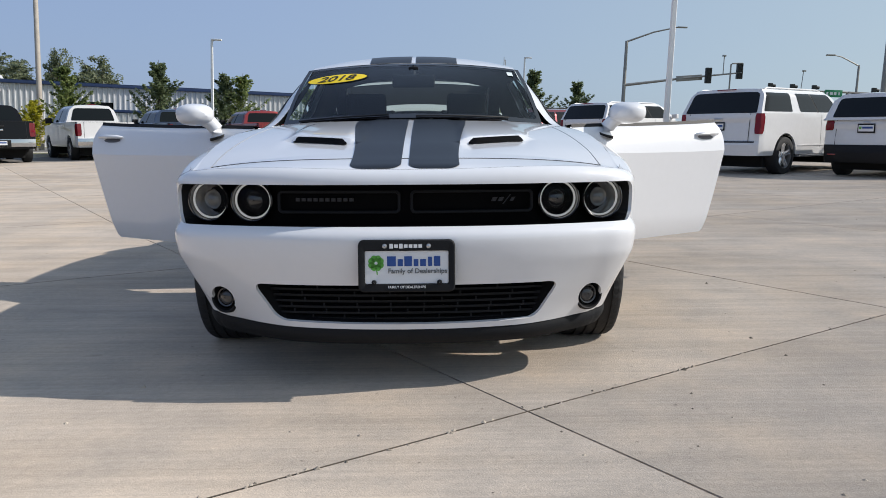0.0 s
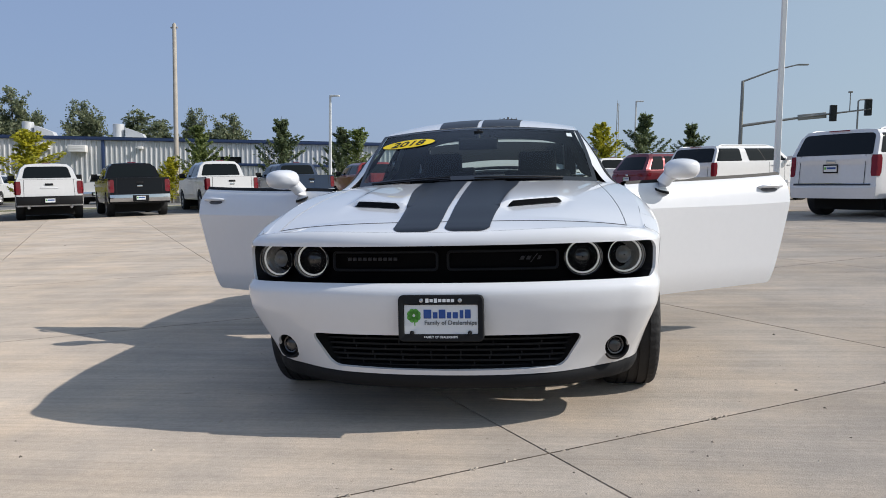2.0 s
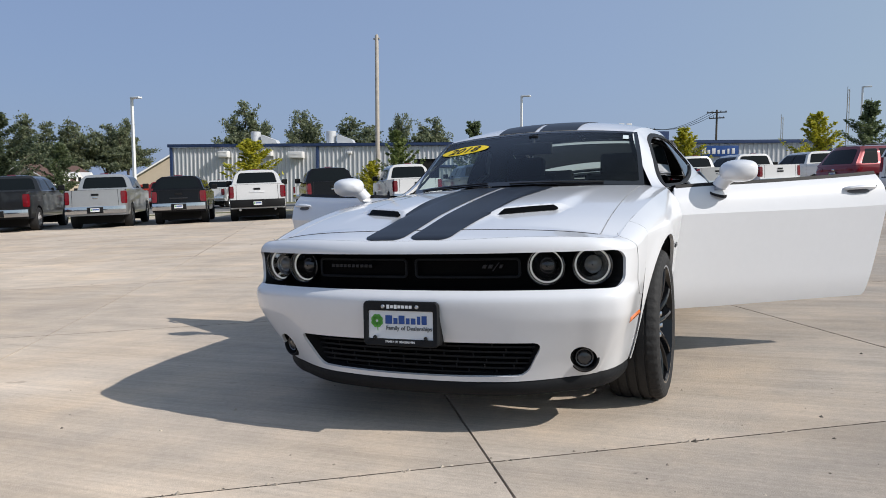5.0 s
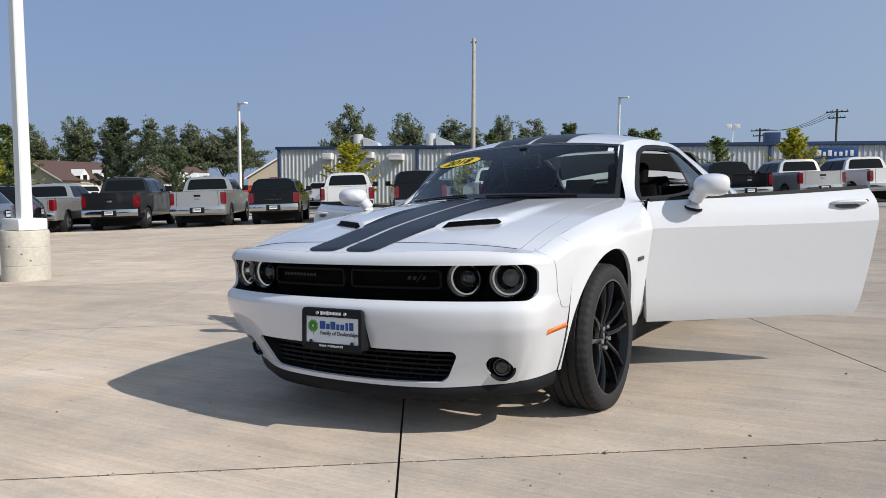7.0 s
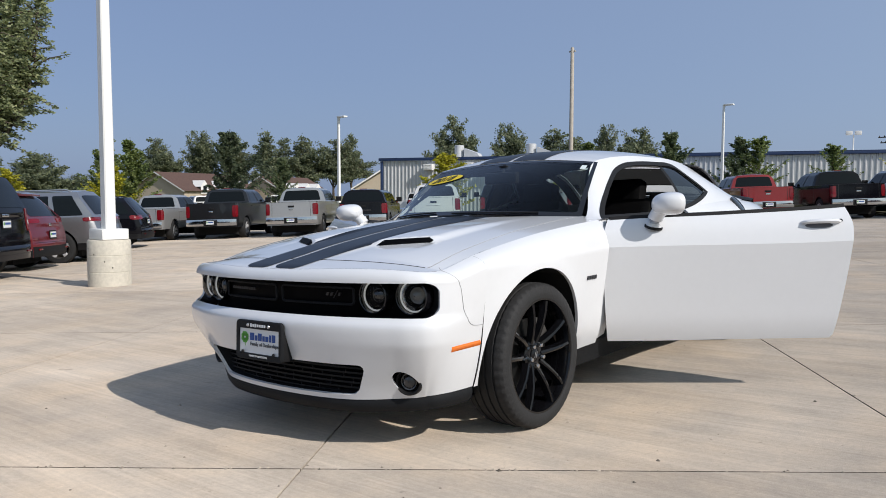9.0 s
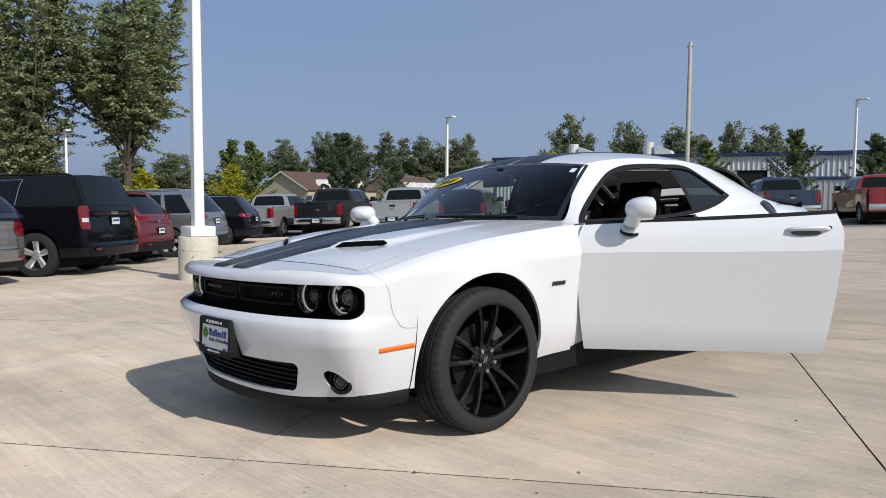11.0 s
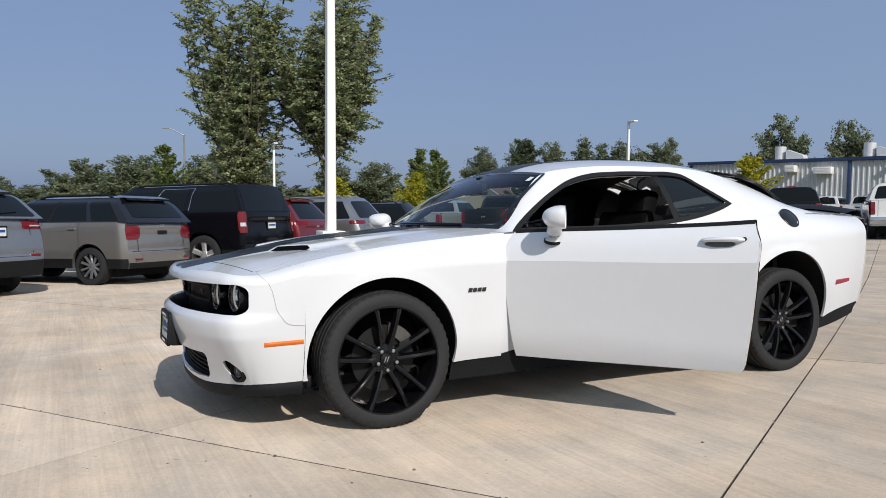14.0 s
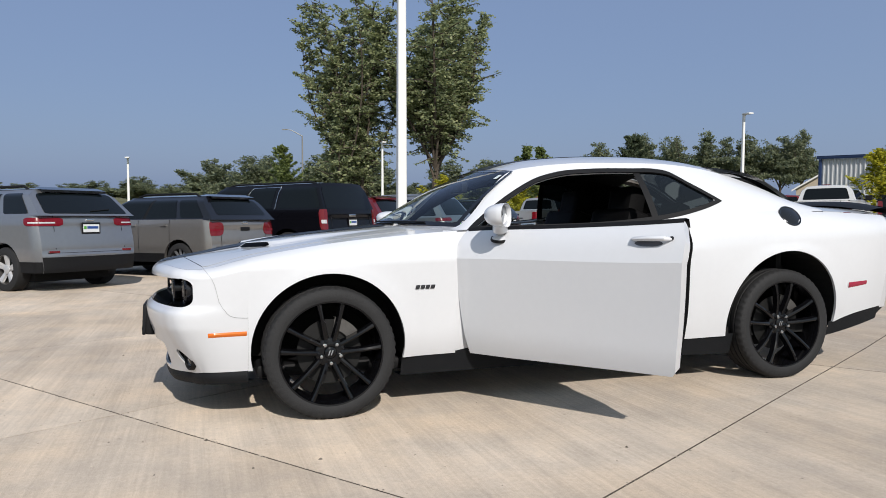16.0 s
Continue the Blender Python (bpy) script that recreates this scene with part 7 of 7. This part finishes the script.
for x, w_ in ((7.6, .5), (15.4, .5)):
    bm = bmesh.new()
    lathe(bm, [(BH, w_), (BH + 1.35, w_), (BH + 1.38, w_ * .9), (BH + 1.38, .01)], 20, "z", (x, 3, 0))
    part("roof_vent", bm, METALWALL, bd, "round metal roof vent")
    bm = bmesh.new()
    add(bm, [(x + .7, 2.5, BH + .1), (x + 2.4, 2.5, BH + .1), (x + 2.2, 2.5, BH + .5), (x + .7, 2.5, BH + 1.05), (x + .7, 3.6, BH + .1), (x + 2.4, 3.6, BH + .1), (x + 2.2, 3.6, BH + .5), (x + .7, 3.6, BH + 1.05)],
        [(0, 1, 2, 3), (3, 2, 6, 7), (1, 5, 6, 2), (4, 0, 3, 7)])
    part("roof_hood", bm, METALWALL, bd)
bm = bmesh.new()
box(bm, (47.3, 1.2, BH + .45), (1.3, 1.2, .9), bevel=.05)
part("roof_box", bm, BLUETRIM, bd)
bm = bmesh.new()
box(bm, (52.2, -.22, 4.75), (3.5, .14, .98), bevel=.03)
part("name_sign", bm, SIGNBLUE, bd, "blue name sign with white bars")
bm = bmesh.new()
for k, (w_, h_) in enumerate(((.46, .5), (.30, .36), (.40, .5), (.24, .36), (.34, .36), (.22, .46), (.34, .5))):
    box(bm, (50.9 + k * .43, -.30, 4.75 + (h_ - .5) / 2), (w_ * .8, .02, h_), bevel=.004)
part("name_bar", bm, WHITETRIM, bd)
bm = bmesh.new()
for sgn in (-1, 1):
    box(bm, (44.0 + sgn * .35, 1, BH + 1.5), (.5, .3, .35), bevel=.04)
tube(bm, [(44.0, 1, BH), (44.0, 1, BH + 1.35)], .05, 6)
part("flood_light", bm, WHITETRIM, bd)
# lean-to with a blue roof
ln2 = thing("lean_to_shed", "small metal lean-to with a blue edge roof", "shed", pose(-52.5, 55.0, -.7, 0, 0, 16.8), kind="structure")
bm = bmesh.new()
for i in range(18):
    x = 26.9 + i * .42
    add(bm, [(x, -2.6, 0), (x + .26, -2.6, 0), (x + .26, -2.6, 3.3), (x, -2.6, 3.3), (x + .32, -2.66, 0), (x + .42, -2.66, 0), (x + .42, -2.66, 3.3), (x + .32, -2.66, 3.3)], [(0, 1, 2, 3), (1, 4, 7, 2), (4, 5, 6, 7)])
add(bm, [(26.9, -2.6, 0), (26.9, -.1, 0), (26.9, -.1, 3.5), (26.9, -2.6, 3.3)], [(0, 1, 2, 3)])
part("shed_wall", bm, METALWALL, ln2, smooth=False)
bm = bmesh.new()
box(bm, (30.7, -1.4, 3.45), (8.0, 2.7, .22), bevel=.03)
part("shed_roof", bm, BLUETRIM, ln2)
# low fence by the building and a red skip
bm = bmesh.new()
rb = thing("red_skip", "red steel skip beside the metal building", "skip", on_ground(-46.5, 46.0, 40))
box(bm, (0, 0, .85), (2.6, 1.8, 1.7), taper=1.08)
box(bm, (0, 0, 1.72), (2.9, 2.05, .10), bevel=.02)
part("skip_body", bm, REDPAINTBOX, rb)

# ---- houses ----
def house(x, y, yaw, w, d, h, rise, dormers=True):
    hs = thing("house", "beige gabled house with brown shingle roof", "house", plumb(x, y, yaw, -.6), "houses beyond the lot")
    bm = bmesh.new()
    add(bm, [(-w / 2, 0, 0), (w / 2, 0, 0), (w / 2, 0, h), (0, 0, h + rise), (-w / 2, 0, h), (-w / 2, d, 0), (w / 2, d, 0), (w / 2, d, h), (0, d, h + rise), (-w / 2, d, h)],
        [(0, 1, 2, 3, 4), (1, 6, 7, 2), (5, 0, 4, 9), (6, 5, 9, 8, 7)])
    part("wall", bm, BEIGE, hs, smooth=False)
    bm = bmesh.new()
    for s_ in (1, -1):
        o = .5
        dx, dz = w / 2 + o, -rise * o / (w / 2)
        add(bm, [(s_ * dx, -o, h + dz + .05), (s_ * dx, d + o, h + dz + .05), (0, d + o, h + rise + .08), (0, -o, h + rise + .08), (s_ * dx, -o, h + dz - .12), (0, -o, h + rise - .10)], [(0, 1, 2, 3), (0, 3, 5, 4)])
    part("roof", bm, BROWNROOF, hs, smooth=False)
    bm = bmesh.new()
    for s_ in (1, -1):
        dx, dz = w / 2 + .52, -rise * .52 / (w / 2)
        add(bm, [(s_ * dx, -.53, h + dz + .06), (0, -.53, h + rise + .09), (0, -.53, h + rise - .14), (s_ * dx, -.53, h + dz - .16)], [(0, 1, 2, 3)])
    part("gable_trim", bm, WHITETRIM, hs, smooth=False)
    if dormers:
        for k in range(3):
            yy = d * (.25 + .25 * k)
            dm = new("dormer")
            dm.parent = hs
            bm = bmesh.new()
            xo = w / 2 + .15
            add(bm, [(xo, yy - .9, h - .6), (xo, yy + .9, h - .6), (xo, yy + .9, h + .5), (xo, yy, h + 1.5), (xo, yy - .9, h + .5), (xo - 2.5, yy, h + 1.5), (xo - 1.5, yy - .9, h + .5), (xo - 1.5, yy + .9, h + .5)],
                [(0, 1, 2, 3, 4), (3, 2, 7, 5), (4, 3, 5, 6)])
            part("dormer_wall", bm, WHITETRIM, dm, smooth=False)
            bm = bmesh.new()
            box(bm, (xo + .03, yy, h + .2), (.06, .7, .9))
            part("dormer_window", bm, VGLASS, dm)
    return hs


house(-105.0, 60.0, 14, 11, 17, 3.4, 2.7)
house(-104.0, 79.0, 14, 10, 13, 3.2, 2.6)
house(-72.6, 77.3, 43, 9.5, 14, 3.8, 3.0, False)

# ---- trees ----
def leaf_card(vs_, fs_, c, size, rnd):
    """A bent leaf of two triangles with its own lean."""
    a = Vector((rnd.gauss(0, 1), rnd.gauss(0, 1), rnd.gauss(0, .7))).normalized()
    b2 = a.cross(Vector((rnd.gauss(0, 1), rnd.gauss(0, 1), rnd.gauss(0, 1)))).normalized()
    n = len(vs_)
    vs_ += [c - a * size * .6, c + b2 * size * .36 + a * size * .05, c + a * size * .6, c - b2 * size * .36 + a * size * .05]
    fs_.append((n, n + 1, n + 2, n + 3))


def bough(bm, rnd, a, e, r0, bend=.08, n=4):
    """A tapering limb from a to e with a slight bend; gives its points."""
    side = Vector((rnd.gauss(0, 1), rnd.gauss(0, 1), 0)) * (e - a).length * bend
    pts = [a.lerp(e, t) + side * math.sin(math.pi * t) * .5 for t in span(0, 1, n)]
    tube(bm, pts, [r0 * (1 - .88 * t) for t in span(0, 1, n)], 6, cap=False)
    return pts


def along(pts, t):
    k = min(int(t * (len(pts) - 1)), len(pts) - 2)
    return pts[k].lerp(pts[k + 1], t * (len(pts) - 1) - k)


def tree_meshes(seed, h, width, style, leaves, leaf):
    """Trunk and limbs as one mesh; leaves sit in sprays along fine twigs, so that the crown keeps gaps and an uneven edge."""
    rnd = random.Random(seed)
    bm = bmesh.new()
    twigs = []
    if style == "upright":
        trunk = bough(bm, rnd, Vector((0, 0, -.2)), Vector((.02 * width, 0, h * .97)), .012 * h, .02, 6)
        for k in range(64):
            u = .10 + .86 * ((k + rnd.random()) / 64) ** 1.1
            t = rnd.uniform(0, 6.28)
            f = min(1.0, (u - .02) / .20) * max(.06, 1.10 - 1.08 * u) ** .80
            ln = width * .5 * f * rnd.uniform(.55, 1.25)
            a = along(trunk, min(u * .98, .99))
            twigs.append((a, a + Vector((ln * math.cos(t), ln * math.sin(t), ln * rnd.uniform(.55, 1.25))), width * .028))
    elif style == "poplar":
        bare = seed == 52
        for q in range(1 if bare else 4):
            sp = .0 if bare else .16
            foot = Vector((rnd.uniform(-sp, sp) * width, rnd.uniform(-sp, sp) * width, -.3))
            fork = foot + Vector((rnd.uniform(-.02, .02) * width, rnd.uniform(-.02, .02) * width, h * (.20 if bare else rnd.uniform(.10, .24))))
            tube(bm, [foot, foot.lerp(fork, .5), fork], [.26, .20, .17] if bare else [.17, .13, .10], 8)
            for j in range(26 if bare else 7):
                an, rr = rnd.uniform(0, 6.28), rnd.uniform(.06, .46) * width
                top = Vector((rr * math.cos(an), rr * math.sin(an), h * rnd.uniform(.50, 1.06) * (1 - .12 * (rr / (.5 * width)) ** 2)))
                base = fork + Vector((0, 0, h * rnd.uniform(-.05, .12))) if bare else fork
                limb = bough(bm, rnd, base, top, .085 if bare else .075, .12, 6)
                for k in range(44):
                    t0 = (.30 if bare else .05)
                    t = t0 + (1 - t0) * (k + rnd.random()) / 44
                    p = along(limb, min(t, .99))
                    an = rnd.uniform(0, 6.28)
                    ln = width * rnd.uniform(.04, .19) * (1.15 - .55 * t)
                    twigs.append((p, p + Vector((ln * math.cos(an), ln * math.sin(an), ln * rnd.uniform(-.45, .85))), width * rnd.uniform(.010, .022)))
    else:
        trunk = bough(bm, rnd, Vector((0, 0, -.3)), Vector((.03 * width, 0, h * .55)), .026 * h, .05, 4)
        for _ in range(19):
            a = along(trunk, rnd.uniform(.40, .98))
            an, rr = rnd.uniform(0, 6.28), rnd.uniform(.05, .52) * width
            top = Vector((rr * math.cos(an), rr * math.sin(an), h * rnd.uniform(.55, 1.0) * (1 - .30 * (rr / (.46 * width)) ** 2)))
            limb = bough(bm, rnd, a, top, .011 * h, .12, 4)
            for k in range(12):
                t = .25 + .75 * (k + rnd.random()) / 12
                p = along(limb, min(t, .99))
                an = rnd.uniform(0, 6.28)
                ln = width * rnd.uniform(.06, .19) * (1.2 - .5 * t)
                twigs.append((p, p + Vector((ln * math.cos(an), ln * math.sin(an), ln * rnd.uniform(-.15, .75))), width * rnd.uniform(.026, .048)))
    vs_, fs_ = [], []
    per = max(5, leaves // len(twigs))
    for a, e, sp in twigs:
        m1 = a.lerp(e, .5) + Vector((0, 0, (e - a).length * .08))
        tube(bm, [a, m1, e], [.0030 * h, .0020 * h, .0008 * h], 4, cap=False)
        for k in range(int(per * rnd.uniform(.35, 1.65))):
            t = rnd.uniform(.12, 1.08)
            c = a.lerp(e, t) + Vector((rnd.gauss(0, 1), rnd.gauss(0, 1), rnd.gauss(0, .8))) * sp * (1.15 - .6 * t)
            if c.z > .25:
                leaf_card(vs_, fs_, c, leaf * rnd.uniform(.65, 1.35), rnd)
    me = bpy.data.meshes.new("crown")
    me.from_pydata([tuple(p) for p in vs_], [], fs_)
    return bm, me


TREE_KINDS = {
    "upright_a": (11, 6.3, 4.2, "upright", 13000, .125, LEAF_SPRUCE, "narrow dark green tree on the verge"),
    "upright_b": (12, 5.7, 3.3, "upright", 8000, .12, LEAF_DARK, "slim dark green young tree"),
    "mid_a": (21, 5.6, 3.2, "upright", 8000, .12, LEAF_MID, "slim bright green young tree"),
    "mid_b": (22, 5.0, 3.2, "upright", 5000, .12, LEAF_MID, "thin loose green young tree"),
    "yellow_a": (31, 4.6, 3.2, "upright", 6500, .12, LEAF_YELLOW, "young tree with yellow-green leaves"),
    "yellow_b": (32, 4.4, 3.0, "upright", 5600, .12, LEAF_YELLOW, "small young tree with yellow leaves"),
    # the oaks stand far off; their leaf colour carries the haze
    "oak_a": (41, 11.0, 8.5, "oak", 17000, .27, LEAF_FAR_HAZED, "broad dark green tree in leaf"),
    "oak_b": (42, 11.0, 8.0, "oak", 16000, .27, LEAF_FAR_HAZED, "rounded dark green tree in leaf"),
    "oak_c": (43, 11.0, 9.0, "oak", 13000, .27, LEAF_FAR_HAZED, "loose green tree with open crown"),
    "poplar_a": (51, 18.0, 8.6, "poplar", 62000, .165, LEAF_POPLAR, "tall loose poplar with silvery green leaves"),
    "poplar_b": (52, 18.6, 9.6, "poplar", 62000, .165, LEAF_POPLAR, "tall spreading poplar with silvery green leaves"),
}
TREE_DATA = {}


def plant(kind_, x, y, h, turn=0.0, wide=1.0, sunk=0.0):
    seed, h0, w0, style, nl, lf, lm, lb = TREE_KINDS[kind_]
    t = thing("tree", lb, "tree", None, {"oak": "far tree line", "upr": "young lot trees", "mid": "young lot trees", "yel": "young lot trees", "pop": "tall poplars"}[kind_[:3]])
    k = h / h0
    t.matrix_world = plumb(x, y, turn, -sunk * h) @ Matrix.Diagonal((k * wide, k * wide, k, 1))
    if kind_ not in TREE_DATA:
        bm, me = tree_meshes(seed, h0, w0, style, nl, lf)
        me.materials.append(lm)
        a = part("trunk", bm, BARK, t)
        TREE_DATA[kind_] = (a.data, me)
    else:
        a = new("trunk", TREE_DATA[kind_][0])
        a.parent = t
    c = new("crown", TREE_DATA[kind_][1])
    c.parent = t
    return t


# young trees on the verges
for row in (("upright_a", -39.9, 27.2, 6.4), ("upright_b", -42.6, 33.7, 4.9), ("mid_a", -46.1, 21.9, 6.1), ("yellow_a", -42.5, 20.5, 4.1), ("yellow_b", -29.1, 36.6, 4.6), ("mid_a", -21.4, 42.4, 5.2), ("yellow_b", -22.5, 40.9, 3.0),
            ("upright_b", -16.4, 43.8, 5.6), ("upright_b", -14.3, 50.6, 5.5), ("mid_b", -13.0, 51.0, 5.4), ("mid_b", -8.8, 52.0, 4.6), ("yellow_a", -3.7, 51.9, 4.7)):
    plant(*row[:4], turn=row[1] * 37 % 360, wide=1.5 if row[0] == "yellow_b" else 1.2)
for row in (("yellow_a", 4.5, 49.8, 5.0), ("upright_b", 7.4, 50.6, 5.7), ("upright_b", 11.8, 57.1, 5.4), ("mid_a", -58.6, 5.8, 7.0), ("yellow_b", -45.3, 15.4, 3.8), ("yellow_a", -36.7, 17.3, 3.7), ("mid_a", -40.8, 20.8, 5.6), ("mid_b", 13.5, 66.0, 4.2), ("mid_b", 17.0, 68.0, 4.0)):
    plant(*row[:4], turn=row[1] * 37 % 360, wide=1.5 if row[0] == "yellow_b" else 1.2)
plant("poplar_a", -54.0, 10.5, 18.8, 0, 1.22)
plant("poplar_b", -51.3, 16.6, 19.6, 140, 1.34)
# tree line behind the houses and the metal building
OAKS = ("oak_a", "oak_b", "oak_c")
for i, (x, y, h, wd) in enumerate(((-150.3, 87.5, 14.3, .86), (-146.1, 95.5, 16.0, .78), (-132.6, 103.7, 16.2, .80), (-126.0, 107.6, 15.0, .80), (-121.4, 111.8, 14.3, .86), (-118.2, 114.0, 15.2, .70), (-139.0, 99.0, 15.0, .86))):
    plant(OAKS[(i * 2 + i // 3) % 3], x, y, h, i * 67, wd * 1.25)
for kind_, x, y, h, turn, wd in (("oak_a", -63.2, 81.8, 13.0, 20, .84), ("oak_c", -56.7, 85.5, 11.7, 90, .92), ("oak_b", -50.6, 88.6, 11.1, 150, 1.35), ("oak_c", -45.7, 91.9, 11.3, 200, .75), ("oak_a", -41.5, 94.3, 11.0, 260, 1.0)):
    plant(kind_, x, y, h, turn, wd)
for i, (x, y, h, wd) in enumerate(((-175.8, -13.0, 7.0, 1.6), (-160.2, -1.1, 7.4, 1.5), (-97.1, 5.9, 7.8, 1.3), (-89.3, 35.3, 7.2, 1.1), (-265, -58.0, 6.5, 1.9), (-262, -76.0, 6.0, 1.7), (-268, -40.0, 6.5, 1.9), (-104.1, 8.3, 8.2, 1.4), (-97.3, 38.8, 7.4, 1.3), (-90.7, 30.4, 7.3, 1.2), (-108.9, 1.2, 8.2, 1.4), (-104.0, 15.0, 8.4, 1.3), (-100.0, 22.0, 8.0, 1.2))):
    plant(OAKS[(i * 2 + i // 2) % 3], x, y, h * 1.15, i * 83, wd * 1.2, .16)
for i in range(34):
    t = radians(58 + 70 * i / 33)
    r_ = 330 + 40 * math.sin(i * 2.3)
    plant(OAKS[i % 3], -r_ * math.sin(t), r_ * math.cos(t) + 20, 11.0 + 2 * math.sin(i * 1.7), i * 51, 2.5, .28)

# ---- concrete slabs of the lot, each a piece of its own ----
LA = radians(32.6)
RV, UV = Vector((math.cos(LA), math.sin(LA), 0)), Vector((-math.sin(LA), math.cos(LA), 0))
lot = thing("concrete_lot", "tan broom-finished concrete lot with sawn joints", "pavement", kind="structure")
PL = [-30.4, -27.65, -24.9, -22.15, -19.4, -16.65, -13.9, -11.15, -8.4, -5.65, -2.9, -0.19, 2.475, 5.9, 8.7, 11.5, 14.3, 17.1, 19.9, 22.7, 25.5]
QL = [-12.35, -8.61, -4.87, -1.158, 2.52, 6.25, 9.99, 13.75, 17.5, 21.27, 25.05]
P_SKEW, Q_SKEW = {12: .025}, {3: .020}    # joints that were not sawn quite square


def joint_cross(i, j):
    p, q = PL[i], QL[j]
    for _ in range(4):
        p, q = PL[i] + P_SKEW.get(i, 0) * min(max(q, -6), 8), QL[j] + Q_SKEW.get(j, 0) * min(max(p, -6), 6)
    return p, q


def slab(ci, cj):
    c00, c10, c11, c01 = (Vector(joint_cross(*ij)) for ij in ((ci, cj), (ci + 1, cj), (ci + 1, cj + 1), (ci, cj + 1)))
    gu, gv = .0048 / (c10 - c00).length, .0048 / (c01 - c00).length
    bm = bmesh.new()
    n = 4
    grid = []
    for i in range(n + 1):
        row = []
        for j in range(n + 1):
            u, w = gu + (1 - 2 * gu) * i / n, gv + (1 - 2 * gv) * j / n
            p, q = c00.lerp(c10, u).lerp(c01.lerp(c11, u), w)
            v = RV * p + UV * q
            row.append(bm.verts.new((v.x, v.y, ground_z(v.x, v.y))))
        grid.append(row)
    for i in range(n):
        for j in range(n):
            bm.faces.new((grid[i][j], grid[i + 1][j], grid[i + 1][j + 1], grid[i][j + 1]))
    rim = [grid[i][0] for i in range(n + 1)] + [grid[n][j] for j in range(1, n + 1)] + [grid[i][n] for i in range(n - 1, -1, -1)] + [grid[0][j] for j in range(n - 1, 0, -1)]
    low = [bm.verts.new(v.co - Vector((0, 0, .03))) for v in rim]
    for k in range(len(rim)):
        side = (rim[k].co + rim[k - 1].co) / 2 - grid[n // 2][n // 2].co
        cross = abs((rim[k].co - rim[k - 1].co).normalized().dot(RV)) > .7
        line = ci + (1 if side.dot(RV) > 0 else 0)
        bm.faces.new((rim[k - 1], low[k - 1], low[k], rim[k])).material_index = 1 if cross or line == 12 or (line == 10 and cj > 5) else 0
    part("slab", bm, (CONCRETE, SAWCUT), lot, smooth=False)


for i_ in range(len(PL) - 1):
    for j_ in range(len(QL) - 1):
        slab(i_, j_)
bm = bmesh.new()
PB, QB = span(PL[0], PL[-1], 28), span(QL[0], QL[-1], 18)
sheet(PB, QB, lambda p, q: Vector((*(RV * p + UV * q)[:2], ground_z(*(RV * p + UV * q)[:2]) - .014)), bm=bm)
part("joint_bed", bm, JOINT, lot)

# small stones and grit lying on the slabs
rnd = random.Random(77)
vs_, fs_ = [], []
for k in range(620):
    if k < 150:
        p, q = rnd.gauss(0, 2.2), rnd.gauss(-2.2, 1.6)
    else:
        p, q = rnd.uniform(-14, 10), rnd.uniform(-6, 14)
    if k >= 420:
        u = rnd.uniform(-3, 5)
        p, q = (u, -1.158 + .02 * u + rnd.gauss(0, .006)) if k < 560 else (2.475 + .025 * u + rnd.gauss(0, .006), u)
    w_ = RV * p + UV * q
    r0 = rnd.uniform(.003, .009) * (1.5 if rnd.random() < .1 else 1)
    n = len(vs_)
    z0 = ground_z(w_.x, w_.y)
    a0 = rnd.uniform(0, 6.28)
    for j in range(5):
        rr = r0 * rnd.uniform(.7, 1.3)
        vs_.append((w_.x + rr * math.cos(a0 + 1.257 * j), w_.y + rr * math.sin(a0 + 1.257 * j), z0))
    vs_.append((w_.x + r0 * rnd.uniform(-.3, .3), w_.y, z0 + r0 * rnd.uniform(.5, .9)))
    fs_ += [(n + j, n + (j + 1) % 5, n + 5) for j in range(5)]
me = bpy.data.meshes.new("gravel")
me.from_pydata(vs_, [], fs_)
me.materials.append(mat("grit_stone", (0.30, 0.26, 0.21), 0.9, island=.75))
tagged(new("gravel", me), "small scattered stones and grit on the concrete", "gravel", kind="stuff")
